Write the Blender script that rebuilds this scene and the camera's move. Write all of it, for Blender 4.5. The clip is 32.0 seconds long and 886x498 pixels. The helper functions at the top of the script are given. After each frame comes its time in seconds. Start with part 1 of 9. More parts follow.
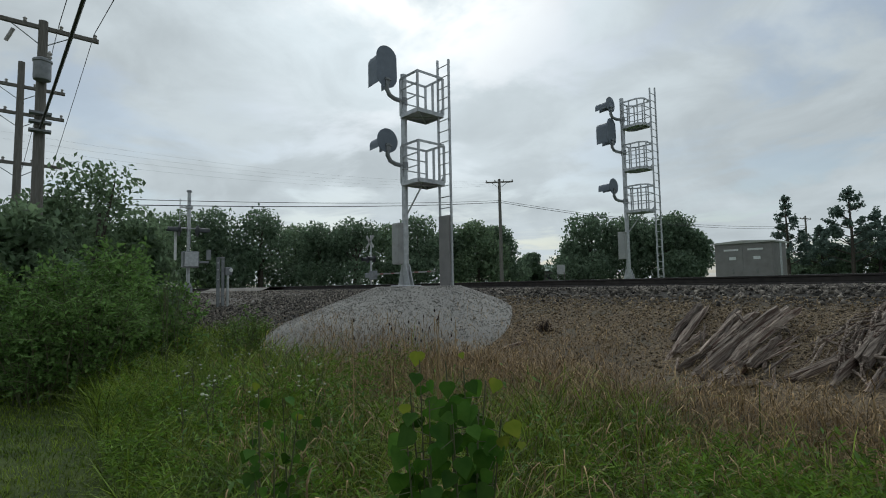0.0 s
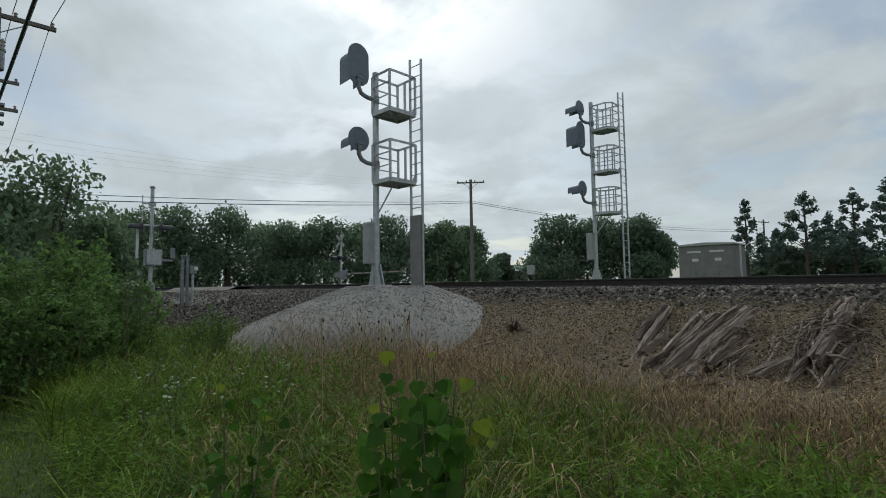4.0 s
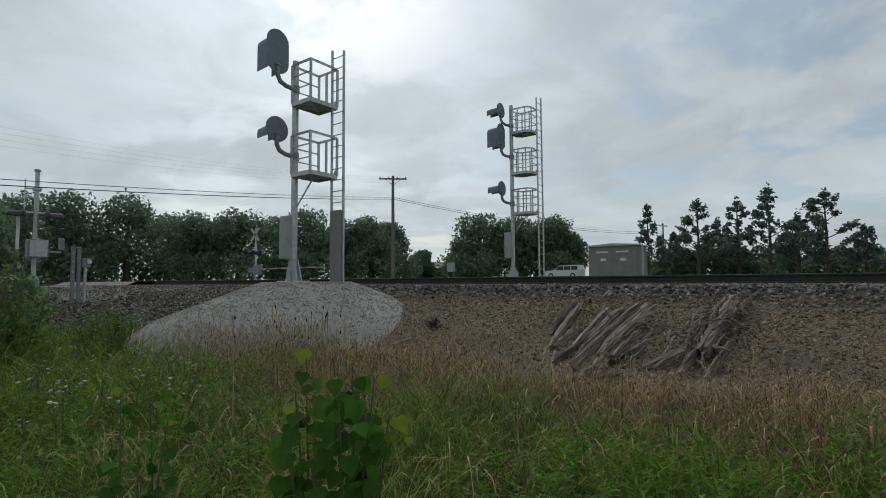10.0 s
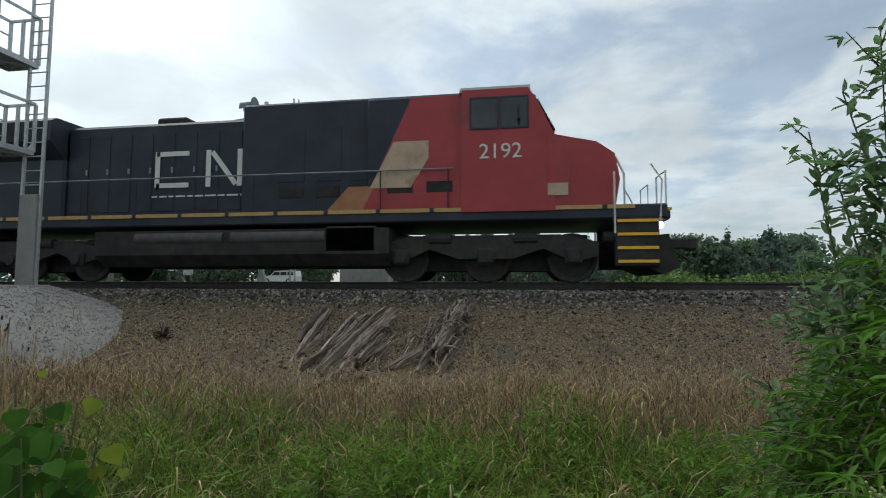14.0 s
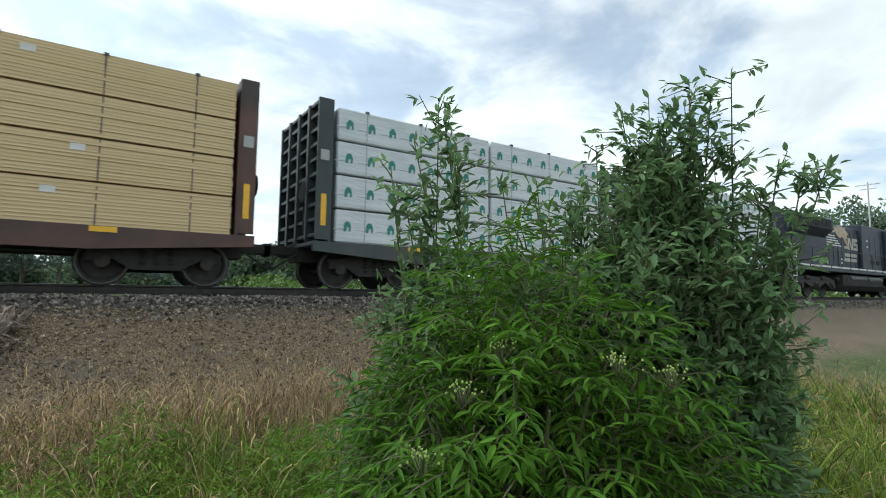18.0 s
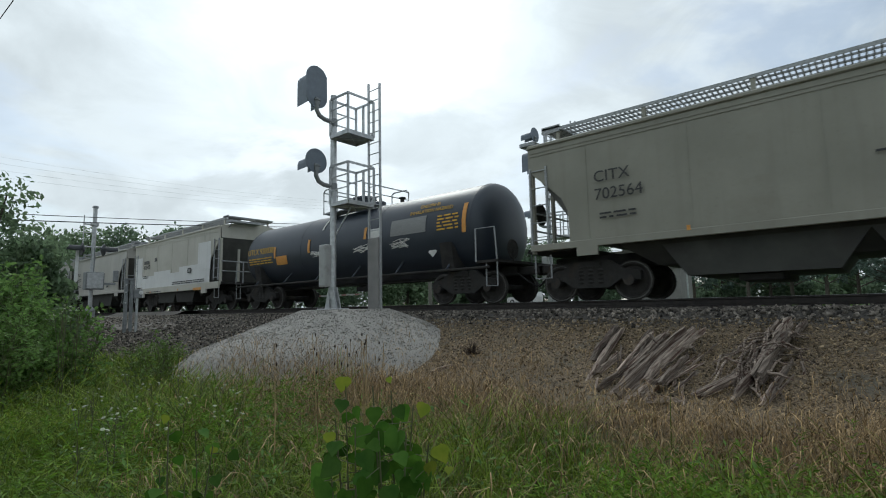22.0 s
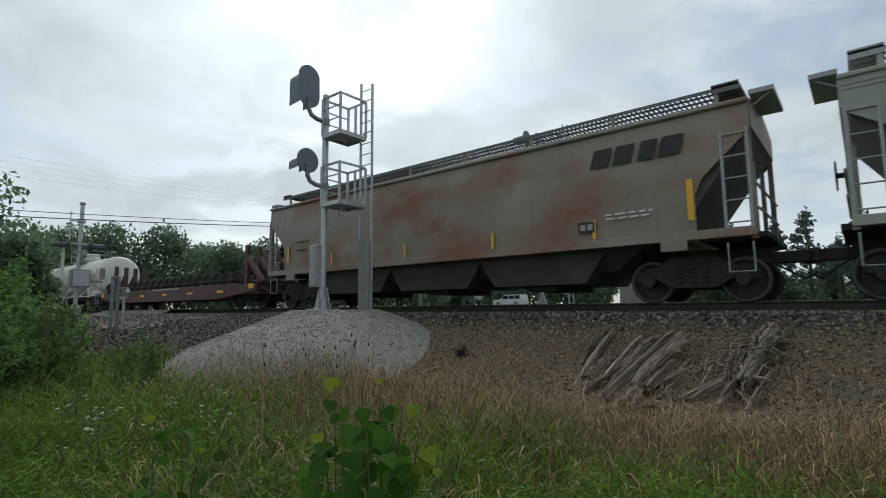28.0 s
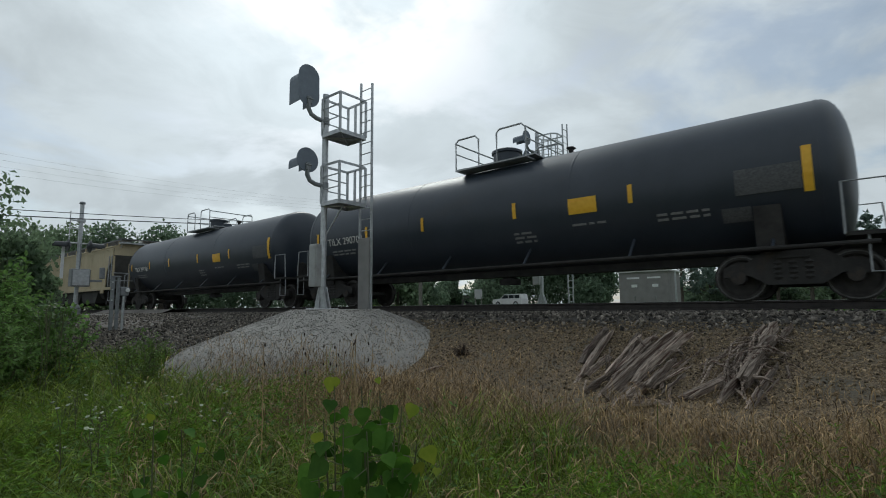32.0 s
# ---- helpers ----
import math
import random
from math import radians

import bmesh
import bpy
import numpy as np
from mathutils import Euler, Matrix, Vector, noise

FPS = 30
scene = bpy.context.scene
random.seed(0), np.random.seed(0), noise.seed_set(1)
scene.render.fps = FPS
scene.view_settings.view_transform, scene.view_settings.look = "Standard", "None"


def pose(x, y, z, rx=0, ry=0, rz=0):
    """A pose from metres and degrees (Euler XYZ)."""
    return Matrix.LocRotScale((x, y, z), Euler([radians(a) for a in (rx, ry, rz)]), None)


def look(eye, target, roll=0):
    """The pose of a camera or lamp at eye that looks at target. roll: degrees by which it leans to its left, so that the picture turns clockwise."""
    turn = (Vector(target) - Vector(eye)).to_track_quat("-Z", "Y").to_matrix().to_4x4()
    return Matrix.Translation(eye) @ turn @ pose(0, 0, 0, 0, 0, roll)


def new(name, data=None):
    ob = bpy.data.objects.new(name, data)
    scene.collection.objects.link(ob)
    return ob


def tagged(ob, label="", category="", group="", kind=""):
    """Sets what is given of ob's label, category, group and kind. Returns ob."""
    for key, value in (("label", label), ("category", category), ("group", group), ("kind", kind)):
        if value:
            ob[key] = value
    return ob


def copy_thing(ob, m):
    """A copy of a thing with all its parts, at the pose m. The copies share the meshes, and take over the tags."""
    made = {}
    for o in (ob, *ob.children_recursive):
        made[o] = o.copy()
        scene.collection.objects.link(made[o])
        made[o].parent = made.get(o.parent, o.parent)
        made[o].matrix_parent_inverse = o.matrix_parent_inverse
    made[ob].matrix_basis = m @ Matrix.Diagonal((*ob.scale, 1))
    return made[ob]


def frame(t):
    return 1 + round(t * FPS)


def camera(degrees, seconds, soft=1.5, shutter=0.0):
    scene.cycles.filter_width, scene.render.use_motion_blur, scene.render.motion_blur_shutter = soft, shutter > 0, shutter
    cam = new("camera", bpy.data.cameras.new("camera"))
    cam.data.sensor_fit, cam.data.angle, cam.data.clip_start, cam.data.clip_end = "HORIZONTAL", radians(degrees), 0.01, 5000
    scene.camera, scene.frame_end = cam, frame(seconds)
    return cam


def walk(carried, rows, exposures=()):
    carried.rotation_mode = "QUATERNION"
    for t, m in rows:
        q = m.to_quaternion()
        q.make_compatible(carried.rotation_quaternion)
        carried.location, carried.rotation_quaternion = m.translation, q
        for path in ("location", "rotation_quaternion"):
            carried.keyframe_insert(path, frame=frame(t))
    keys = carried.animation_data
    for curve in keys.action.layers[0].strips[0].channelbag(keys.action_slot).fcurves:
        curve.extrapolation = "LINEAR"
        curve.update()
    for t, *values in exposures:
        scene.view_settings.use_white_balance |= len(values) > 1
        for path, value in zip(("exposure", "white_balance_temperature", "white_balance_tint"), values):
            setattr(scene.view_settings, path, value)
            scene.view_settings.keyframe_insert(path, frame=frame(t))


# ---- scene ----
# ---- camera: one person-height stand, turning to follow the train ----
EYE = 1.6
cam = camera(82.32, 32.0, soft=1.0, shutter=0.06)
PATH = [
    (0.0, pose(0, 0, EYE, 94.10, 1.04, 48.73)),
    (0.5, pose(0, 0, EYE, 94.10, 1.04, 48.73)),
    (1.0, pose(0, 0, EYE, 94.10, 1.04, 48.73)),
    (1.5, pose(0, 0, EYE, 94.10, 1.04, 48.73)),
    (2.0, pose(0, 0, EYE, 94.10, 1.04, 48.73)),
    (2.5, pose(0, 0, EYE, 94.09, 1.05, 48.73)),
    (3.0, pose(0, 0, EYE, 93.99, 0.98, 48.20)),
    (3.5, pose(0, 0, EYE, 93.86, 0.88, 45.87)),
    (5.5, pose(0, 0, EYE, 94.15, 0.83, 45.04)),
    (6.0, pose(0, 0, EYE, 94.02, 0.88, 44.67)),
    (6.5, pose(0, 0, EYE, 93.97, 0.82, 44.34)),
    (7.0, pose(0, 0, EYE, 93.92, 0.72, 43.35)),
    (7.5, pose(0, 0, EYE, 93.92, 0.56, 41.18)),
    (8.0, pose(0, 0, EYE, 93.90, 0.44, 38.89)),
    (8.5, pose(0, 0, EYE, 93.85, 0.31, 37.66)),
    (9.0, pose(0, 0, EYE, 93.77, 0.30, 37.01)),
    (9.5, pose(0, 0, EYE, 93.65, 0.25, 36.42)),
    (10.0, pose(0, 0, EYE, 93.56, 0.43, 36.49)),
    (10.5, pose(0, 0, EYE, 93.46, 0.61, 37.17)),
    (11.0, pose(0, 0, EYE, 93.41, 0.73, 37.71)),
    (11.5, pose(0, 0, EYE, 93.42, 0.78, 37.83)),
    (12.0, pose(0, 0, EYE, 93.46, 0.83, 37.71)),
    (12.5, pose(0, 0, EYE, 93.48, 0.80, 37.09)),
    (13.0, pose(0, 0, EYE, 93.55, 0.64, 32.06)),
    (13.5, pose(0, 0, EYE, 93.81, 0.27, 20.31)),
    (15.5, pose(0, 0, EYE, 94.57, -0.79, -17.09)),
    (16.0, pose(0, 0, EYE, 94.97, -0.71, -24.16)),
    (16.5, pose(0, 0, EYE, 95.03, -0.79, -30.05)),
    (17.0, pose(0, 0, EYE, 95.04, -0.87, -33.57)),
    (17.5, pose(0, 0, EYE, 94.97, -0.77, -34.32)),
    (18.0, pose(0, 0, EYE, 94.98, -0.75, -33.57)),
    (18.5, pose(0, 0, EYE, 95.03, -0.53, -32.41)),
    (19.0, pose(0, 0, EYE, 95.41, -0.15, -28.58)),
    (19.5, pose(0, 0, EYE, 95.82, 0.36, -20.51)),
    (20.0, pose(0, 0, EYE, 95.80, 0.48, -5.81)),
    (20.5, pose(0, 0, EYE, 95.25, 0.91, 15.12)),
    (21.0, pose(0, 0, EYE, 95.01, 1.29, 31.14)),
    (21.5, pose(0, 0, EYE, 95.83, 1.42, 38.14)),
    (22.0, pose(0, 0, EYE, 96.53, 1.17, 40.71)),
    (22.5, pose(0, 0, EYE, 96.71, 0.81, 40.45)),
    (23.0, pose(0, 0, EYE, 96.77, 0.61, 39.53)),
    (23.5, pose(0, 0, EYE, 96.69, 0.54, 39.60)),
    (24.0, pose(0, 0, EYE, 96.69, 0.54, 39.60)),
    (24.5, pose(0, 0, EYE, 96.69, 0.54, 39.60)),
    (25.0, pose(0, 0, EYE, 96.69, 0.54, 39.60)),
    (25.5, pose(0, 0, EYE, 96.69, 0.55, 39.59)),
    (27.5, pose(0, 0, EYE, 96.69, 0.57, 39.61)),
    (28.0, pose(0, 0, EYE, 96.69, 0.57, 39.61)),
    (28.5, pose(0, 0, EYE, 96.69, 0.57, 39.61)),
    (29.0, pose(0, 0, EYE, 96.69, 0.57, 39.61)),
    (29.5, pose(0, 0, EYE, 96.69, 0.57, 39.62)),
    (30.0, pose(0, 0, EYE, 96.70, 0.56, 39.62)),
    (30.5, pose(0, 0, EYE, 96.78, 0.51, 39.60)),
    (31.0, pose(0, 0, EYE, 96.67, 0.52, 39.53)),
    (31.5, pose(0, 0, EYE, 96.66, 0.47, 39.59)),
    (32.0, pose(0, 0, EYE, 96.63, 0.56, 39.59)),
]
WARMTH, TINT = 6150, 2
EXPOSURES = [(t, stops, WARMTH, TINT) for t, stops in ((0, -0.16), (12.5, -0.17), (13.5, 0.0), (15.5, 1.26), (16.2, 1.26), (17, 1.05), (19.5, 0.98), (20.5, 0.95), (21.0, 0.82), (21.5, 0.5), (22.5, 0.18), (25, 0.05), (28, 0.1), (29, 0.0), (30, -0.19), (31, -0.2), (32, -0.06))]
walk(cam, PATH, EXPOSURES)

# ---- light: overcast sky with thin blue gaps, the sun veiled ahead-left ----
SUN_AZ, SUN_EL = 52.0, 42.0
sun_dir = Vector((-math.sin(radians(SUN_AZ)) * math.cos(radians(SUN_EL)), math.cos(radians(SUN_AZ)) * math.cos(radians(SUN_EL)), math.sin(radians(SUN_EL))))
world = bpy.data.worlds.new("overcast_sky")
scene.world = world
world.use_nodes = True


def build_world():
    nt = world.node_tree
    nt.nodes.clear()
    N, L = nt.nodes.new, nt.links.new
    out = N("ShaderNodeOutputWorld")
    bg = N("ShaderNodeBackground")
    L(bg.outputs[0], out.inputs[0])
    sky = N("ShaderNodeTexSky")
    sky.sky_type = 'NISHITA'
    sky.sun_disc = False
    sky.sun_elevation = radians(SUN_EL)
    sky.sun_rotation = radians(-SUN_AZ)
    sky.dust_density = 2.0
    skys = N("ShaderNodeVectorMath"); skys.operation = 'SCALE'
    skys.inputs[3].default_value = 0.095
    L(sky.outputs[0], skys.inputs[0])
    tc = N("ShaderNodeTexCoord")
    sep = N("ShaderNodeSeparateXYZ")
    L(tc.outputs["Generated"], sep.inputs[0])
    # cloud deck: direction projected on a flat layer overhead
    zc = N("ShaderNodeMath"); zc.operation = 'MAXIMUM'; zc.inputs[1].default_value = 0.0
    L(sep.outputs[2], zc.inputs[0])
    za = N("ShaderNodeMath"); za.operation = 'ADD'; za.inputs[1].default_value = 0.16
    L(zc.outputs[0], za.inputs[0])
    inv = N("ShaderNodeMath"); inv.operation = 'DIVIDE'; inv.inputs[0].default_value = 1.0
    L(za.outputs[0], inv.inputs[1])
    flat = N("ShaderNodeVectorMath"); flat.operation = 'SCALE'
    L(tc.outputs["Generated"], flat.inputs[0]); L(inv.outputs[0], flat.inputs[3])
    def fbm(scale, detail, rough, shift):
        m = N("ShaderNodeMapping"); m.inputs["Location"].default_value = shift
        m.inputs["Scale"].default_value = (1, 1, 0.0)
        L(flat.outputs[0], m.inputs[0])
        n = N("ShaderNodeTexNoise"); n.inputs["Scale"].default_value = scale
        n.inputs["Detail"].default_value = detail; n.inputs["Roughness"].default_value = rough
        n.inputs["Distortion"].default_value = 0.35
        L(m.outputs[0], n.inputs["Vector"])
        return n.outputs["Fac"]
    def remap(v, a, b, c, d):
        r = N("ShaderNodeMapRange"); r.clamp = True; r.interpolation_type = 'SMOOTHSTEP'
        for k, x in zip(("From Min", "From Max", "To Min", "To Max"), (a, b, c, d)):
            r.inputs[k].default_value = x
        L(v, r.inputs["Value"])
        return r.outputs["Result"]
    def mul(a, b):
        m = N("ShaderNodeMath"); m.operation = 'MULTIPLY'
        for i, v in enumerate((a, b)):
            if isinstance(v, float): m.inputs[i].default_value = v
            else: L(v, m.inputs[i])
        return m.outputs[0]
    def add(a, b):
        m = N("ShaderNodeMath"); m.operation = 'ADD'
        for i, v in enumerate((a, b)):
            if isinstance(v, float): m.inputs[i].default_value = v
            else: L(v, m.inputs[i])
        return m.outputs[0]
    # glow of the veiled sun
    dot = N("ShaderNodeVectorMath"); dot.operation = 'DOT_PRODUCT'
    L(tc.outputs["Generated"], dot.inputs[0]); dot.inputs[1].default_value = sun_dir
    glow = remap(dot.outputs["Value"], 0.2, 1.0, 0.0, 1.0)
    core = remap(dot.outputs["Value"], 0.88, 1.0, 0.0, 1.0)
    big = fbm(0.9, 5.0, 0.55, (3.1, 1.7, 0.0))
    mf = N("ShaderNodeMapping"); mf.inputs["Scale"].default_value = (1, 1, 1.9); mf.inputs["Location"].default_value = (0.4, 5.2, 1.0)
    L(tc.outputs["Generated"], mf.inputs[0])
    nf = N("ShaderNodeTexNoise"); nf.inputs["Scale"].default_value = 4.6; nf.inputs["Detail"].default_value = 6; nf.inputs["Roughness"].default_value = 0.58; nf.inputs["Distortion"].default_value = 0.5
    L(mf.outputs[0], nf.inputs["Vector"])
    fine = nf.outputs["Fac"]
    tone = add(mul(remap(big, 0.32, 0.68, 0.0, 1.0), 0.45), mul(remap(fine, 0.34, 0.66, 0.0, 1.0), 0.55))
    bright = add(add(mul(tone, 0.22), 0.42), add(mul(glow, 0.17), mul(core, 0.3)))
    col = N("ShaderNodeCombineColor")
    L(mul(bright, 0.95), col.inputs[0]); L(mul(bright, 0.985), col.inputs[1]); L(mul(bright, 1.035), col.inputs[2])
    cover = remap(fbm(1.7, 6.0, 0.55, (8.3, 2.2, 0.0)), 0.36, 0.54, 0.42, 1.0)
    mix = N("ShaderNodeMix"); mix.data_type = 'RGBA'
    L(cover, mix.inputs[0]); L(skys.outputs[0], mix.inputs[6]); L(col.outputs[0], mix.inputs[7])
    L(mix.outputs[2], bg.inputs[0])
    bg.inputs[1].default_value = 1.0


build_world()
sun = new("sun", bpy.data.lights.new("sun", 'SUN'))
sun.data.energy, sun.data.angle, sun.data.color = 0.6, radians(14), (1.0, 0.96, 0.9)
sun.matrix_world = look(sun_dir * 60, (0, 0, 0))

# ---- materials ----
def material(name, rough=0.7, metal=0.0):
    m = bpy.data.materials.new(name)
    m.use_nodes = True
    b = m.node_tree.nodes["Principled BSDF"]
    b.inputs["Roughness"].default_value, b.inputs["Metallic"].default_value = rough, metal
    return m, m.node_tree, b


def surface(name, a, b, scale=4.0, rough=0.7, metal=0.0, bump=0.0, bump_scale=None, spots=None, spot_scale=1.0, spot_cut=(0.55, 0.7), island=0.0, obj=0.0, stretch=(1, 1, 1), spec=None, trans=0.0):
    """Two tones by fine noise, an optional third tone in larger stains, relief, and variation by piece."""
    m, nt, bs = material(name, rough, metal)
    N, L = nt.nodes.new, nt.links.new
    tc = N("ShaderNodeTexCoord")
    mp = N("ShaderNodeMapping"); mp.inputs["Scale"].default_value = stretch
    L(tc.outputs["Object"], mp.inputs[0])
    n = N("ShaderNodeTexNoise"); n.inputs["Scale"].default_value = scale; n.inputs["Detail"].default_value = 6; n.inputs["Roughness"].default_value = 0.6
    L(mp.outputs[0], n.inputs["Vector"])
    r = N("ShaderNodeMapRange"); r.inputs[1].default_value = 0.33; r.inputs[2].default_value = 0.67
    L(n.outputs["Fac"], r.inputs[0])
    mx = N("ShaderNodeMix"); mx.data_type = 'RGBA'
    mx.inputs[6].default_value, mx.inputs[7].default_value = (*a, 1), (*b, 1)
    L(r.outputs[0], mx.inputs[0])
    col = mx.outputs[2]
    if spots:
        n2 = N("ShaderNodeTexNoise"); n2.inputs["Scale"].default_value = spot_scale; n2.inputs["Detail"].default_value = 7; n2.inputs["Roughness"].default_value = 0.62
        L(mp.outputs[0], n2.inputs["Vector"])
        r2 = N("ShaderNodeMapRange"); r2.inputs[1].default_value, r2.inputs[2].default_value = spot_cut
        L(n2.outputs["Fac"], r2.inputs[0])
        m2 = N("ShaderNodeMix"); m2.data_type = 'RGBA'; m2.inputs[7].default_value = (*spots, 1)
        L(r2.outputs[0], m2.inputs[0]); L(col, m2.inputs[6])
        col = m2.outputs[2]
    for k, sock in ((island, "g"), (obj, "o")):
        if k:
            src = N("ShaderNodeNewGeometry").outputs["Random Per Island"] if sock == "g" else N("ShaderNodeObjectInfo").outputs["Random"]
            rr = N("ShaderNodeMapRange"); rr.inputs[3].default_value, rr.inputs[4].default_value = 1 - k, 1 + k
            L(src, rr.inputs[0])
            sc = N("ShaderNodeVectorMath"); sc.operation = 'SCALE'
            L(col, sc.inputs[0]); L(rr.outputs[0], sc.inputs[3])
            col = sc.outputs[0]
    L(col, bs.inputs["Base Color"])
    if bump:
        nb = N("ShaderNodeTexNoise"); nb.inputs["Scale"].default_value = bump_scale or scale * 4; nb.inputs["Detail"].default_value = 5
        L(mp.outputs[0], nb.inputs["Vector"])
        bp = N("ShaderNodeBump"); bp.inputs["Strength"].default_value = bump; bp.inputs["Distance"].default_value = 0.02
        L(nb.outputs["Fac"], bp.inputs["Height"]); L(bp.outputs[0], bs.inputs["Normal"])
    if spec is not None:
        bs.inputs["Specular IOR Level"].default_value = spec
    if trans:
        # thin leaves let light through
        tr = N("ShaderNodeBsdfTranslucent"); L(col, tr.inputs[0])
        ms = N("ShaderNodeMixShader"); ms.inputs[0].default_value = trans
        L(bs.outputs[0], ms.inputs[1]); L(tr.outputs[0], ms.inputs[2])
        L(ms.outputs[0], nt.nodes["Material Output"].inputs[0])
    return m


M = dict(
    galv=surface("galvanised_steel", (0.42, 0.43, 0.44), (0.58, 0.59, 0.6), 9, 0.45, 0.55, 0.05),
    galv_dark=surface("weathered_grey_steel", (0.2, 0.21, 0.22), (0.3, 0.31, 0.32), 6, 0.55, 0.4, 0.05),
    cabinet=surface("grey_painted_cabinet", (0.33, 0.335, 0.33), (0.42, 0.42, 0.41), 3, 0.5, 0.1, spots=(0.25, 0.24, 0.22), spot_scale=2),
    cab_dark=surface("dark_grey_cabinet", (0.2, 0.195, 0.19), (0.26, 0.25, 0.24), 3, 0.55, 0.2),
    # Black enamel lifted to blue-grey: veiling glare is put into the colour.
    head=surface("hazed_black_enamel", (0.15, 0.175, 0.215), (0.19, 0.22, 0.265), 5, 0.5, 0.0, 0.03),
    wood=surface("weathered_pole_wood", (0.13, 0.12, 0.105), (0.22, 0.205, 0.185), 5, 0.9, 0, 0.4, stretch=(6, 6, 0.5)),
    wire=surface("dark_cable", (0.05, 0.05, 0.055), (0.07, 0.07, 0.075), 3, 0.6),
    rail=surface("dark_rail_web", (0.03, 0.027, 0.025), (0.055, 0.046, 0.042), 8, 0.8, 0.2, 0.2),
    railtop=surface("polished_rail_head", (0.35, 0.35, 0.36), (0.5, 0.5, 0.51), 6, 0.3, 0.9),
    tie=surface("creosoted_tie", (0.07, 0.06, 0.052), (0.15, 0.13, 0.115), 5, 0.9, 0, 0.4, stretch=(1, 4, 4), obj=0.25),
    oldwood=surface("splintered_brown_tie", (0.075, 0.054, 0.042), (0.46, 0.38, 0.312), 5, 0.95, 0, 0.8, 16, spots=(0.085, 0.048, 0.035), spot_scale=3.5, spot_cut=(0.5, 0.62), stretch=(0.35, 7, 7), obj=0.5),
    stone=surface("ballast_stone", (0.04, 0.034, 0.028), (0.25, 0.22, 0.186), 14, 0.9, 0, 0.4, island=0.88),
    white_stone=surface("pale_crushed_limestone", (0.265, 0.252, 0.232), (0.39, 0.37, 0.34), 18, 0.9, 0, 0.4, island=0.3),
    road=surface("gravel_road", (0.17, 0.155, 0.138), (0.26, 0.24, 0.215), 9, 0.95, 0, 0.5, 40, spots=(0.13, 0.115, 0.1), spot_scale=0.7),
    # Far leaves and needles are lightened, distance haze mixed into their greens.
    leaf_far=surface("far_leaves", (0.13, 0.19, 0.125), (0.2, 0.27, 0.17), 1.2, 0.8, island=0.4, trans=0.5),
    leaf_far2=surface("far_leaves_light", (0.145, 0.21, 0.125), (0.225, 0.305, 0.17), 1.2, 0.8, island=0.4, trans=0.5),
    needle=surface("pine_needles", (0.12, 0.17, 0.145), (0.195, 0.255, 0.21), 2, 0.85, island=0.35, trans=0.4),
    bark=surface("bark", (0.06, 0.05, 0.042), (0.13, 0.11, 0.09), 9, 0.95, 0, 0.6, stretch=(3, 3, 0.7)),
    leaf_bush=surface("shrub_leaves", (0.105, 0.2, 0.05), (0.205, 0.325, 0.1), 8, 0.6, island=0.4, trans=0.5, spec=0.2),
    leaf_elder=surface("elder_leaves", (0.053, 0.142, 0.01), (0.128, 0.257, 0.026), 10, 0.5, island=0.35, trans=0.4, spec=0.2),
    leaf_grey=surface("dull_shrub_leaves", (0.11, 0.2, 0.08), (0.24, 0.36, 0.165), 8, 0.5, island=0.4, trans=0.5, spec=0.35),
    leaf_sap=surface("sapling_leaves", (0.038, 0.105, 0.013), (0.085, 0.175, 0.023), 14, 0.5, island=0.45, trans=0.38, spec=0.15),
    leaf_yellow=surface("yellowing_sapling_leaves", (0.16, 0.22, 0.025), (0.27, 0.3, 0.04), 18, 0.5, island=0.35, trans=0.4, spec=0.2),
    leaf_rod=surface("fresh_weed_leaves", (0.085, 0.18, 0.014), (0.2, 0.325, 0.04), 5, 0.55, island=0.45, trans=0.35, spec=0.25),
    stem=surface("green_stem", (0.07, 0.085, 0.035), (0.12, 0.115, 0.055), 9, 0.7),
    grass=surface("green_grass", (0.06, 0.117, 0.01), (0.245, 0.32, 0.042), 1.6, 0.55, island=0.7, trans=0.3, spec=0.25),
    dry=surface("dry_grass", (0.16, 0.1, 0.042), (0.43, 0.295, 0.145), 2.0, 0.6, island=0.7, trans=0.2, spec=0.3),
    seed=surface("seed_heads", (0.16, 0.102, 0.045), (0.43, 0.305, 0.158), 3, 0.8, island=0.7),
    darkhead=surface("dark_dock_heads", (0.03, 0.02, 0.016), (0.06, 0.04, 0.03), 9, 0.9),
    umbel=surface("white_umbels", (0.28, 0.32, 0.2), (0.42, 0.45, 0.32), 60, 0.8, obj=0.2),
    hut=surface("grey_hut_panel", (0.215, 0.2, 0.195), (0.28, 0.265, 0.255), 2, 0.6, 0.1, 0.05),
    hut_roof=surface("pale_hut_roof", (0.4, 0.39, 0.36), (0.5, 0.49, 0.46), 2, 0.6),
    white=surface("white_paint", (0.68, 0.68, 0.67), (0.8, 0.8, 0.79), 5, 0.5),
    green_roof=surface("green_metal_roof", (0.05, 0.12, 0.09), (0.075, 0.16, 0.12), 2, 0.5),
    car_paint=surface("white_car_paint", (0.62, 0.62, 0.61), (0.7, 0.7, 0.69), 2, 0.25),
    glass_dark=surface("dark_glass", (0.02, 0.025, 0.03), (0.03, 0.035, 0.04), 2, 0.08),
    rubber=surface("rubber", (0.02, 0.02, 0.02), (0.035, 0.035, 0.035), 8, 0.85),
    insul=surface("porcelain", (0.3, 0.28, 0.26), (0.4, 0.38, 0.36), 5, 0.3),
)


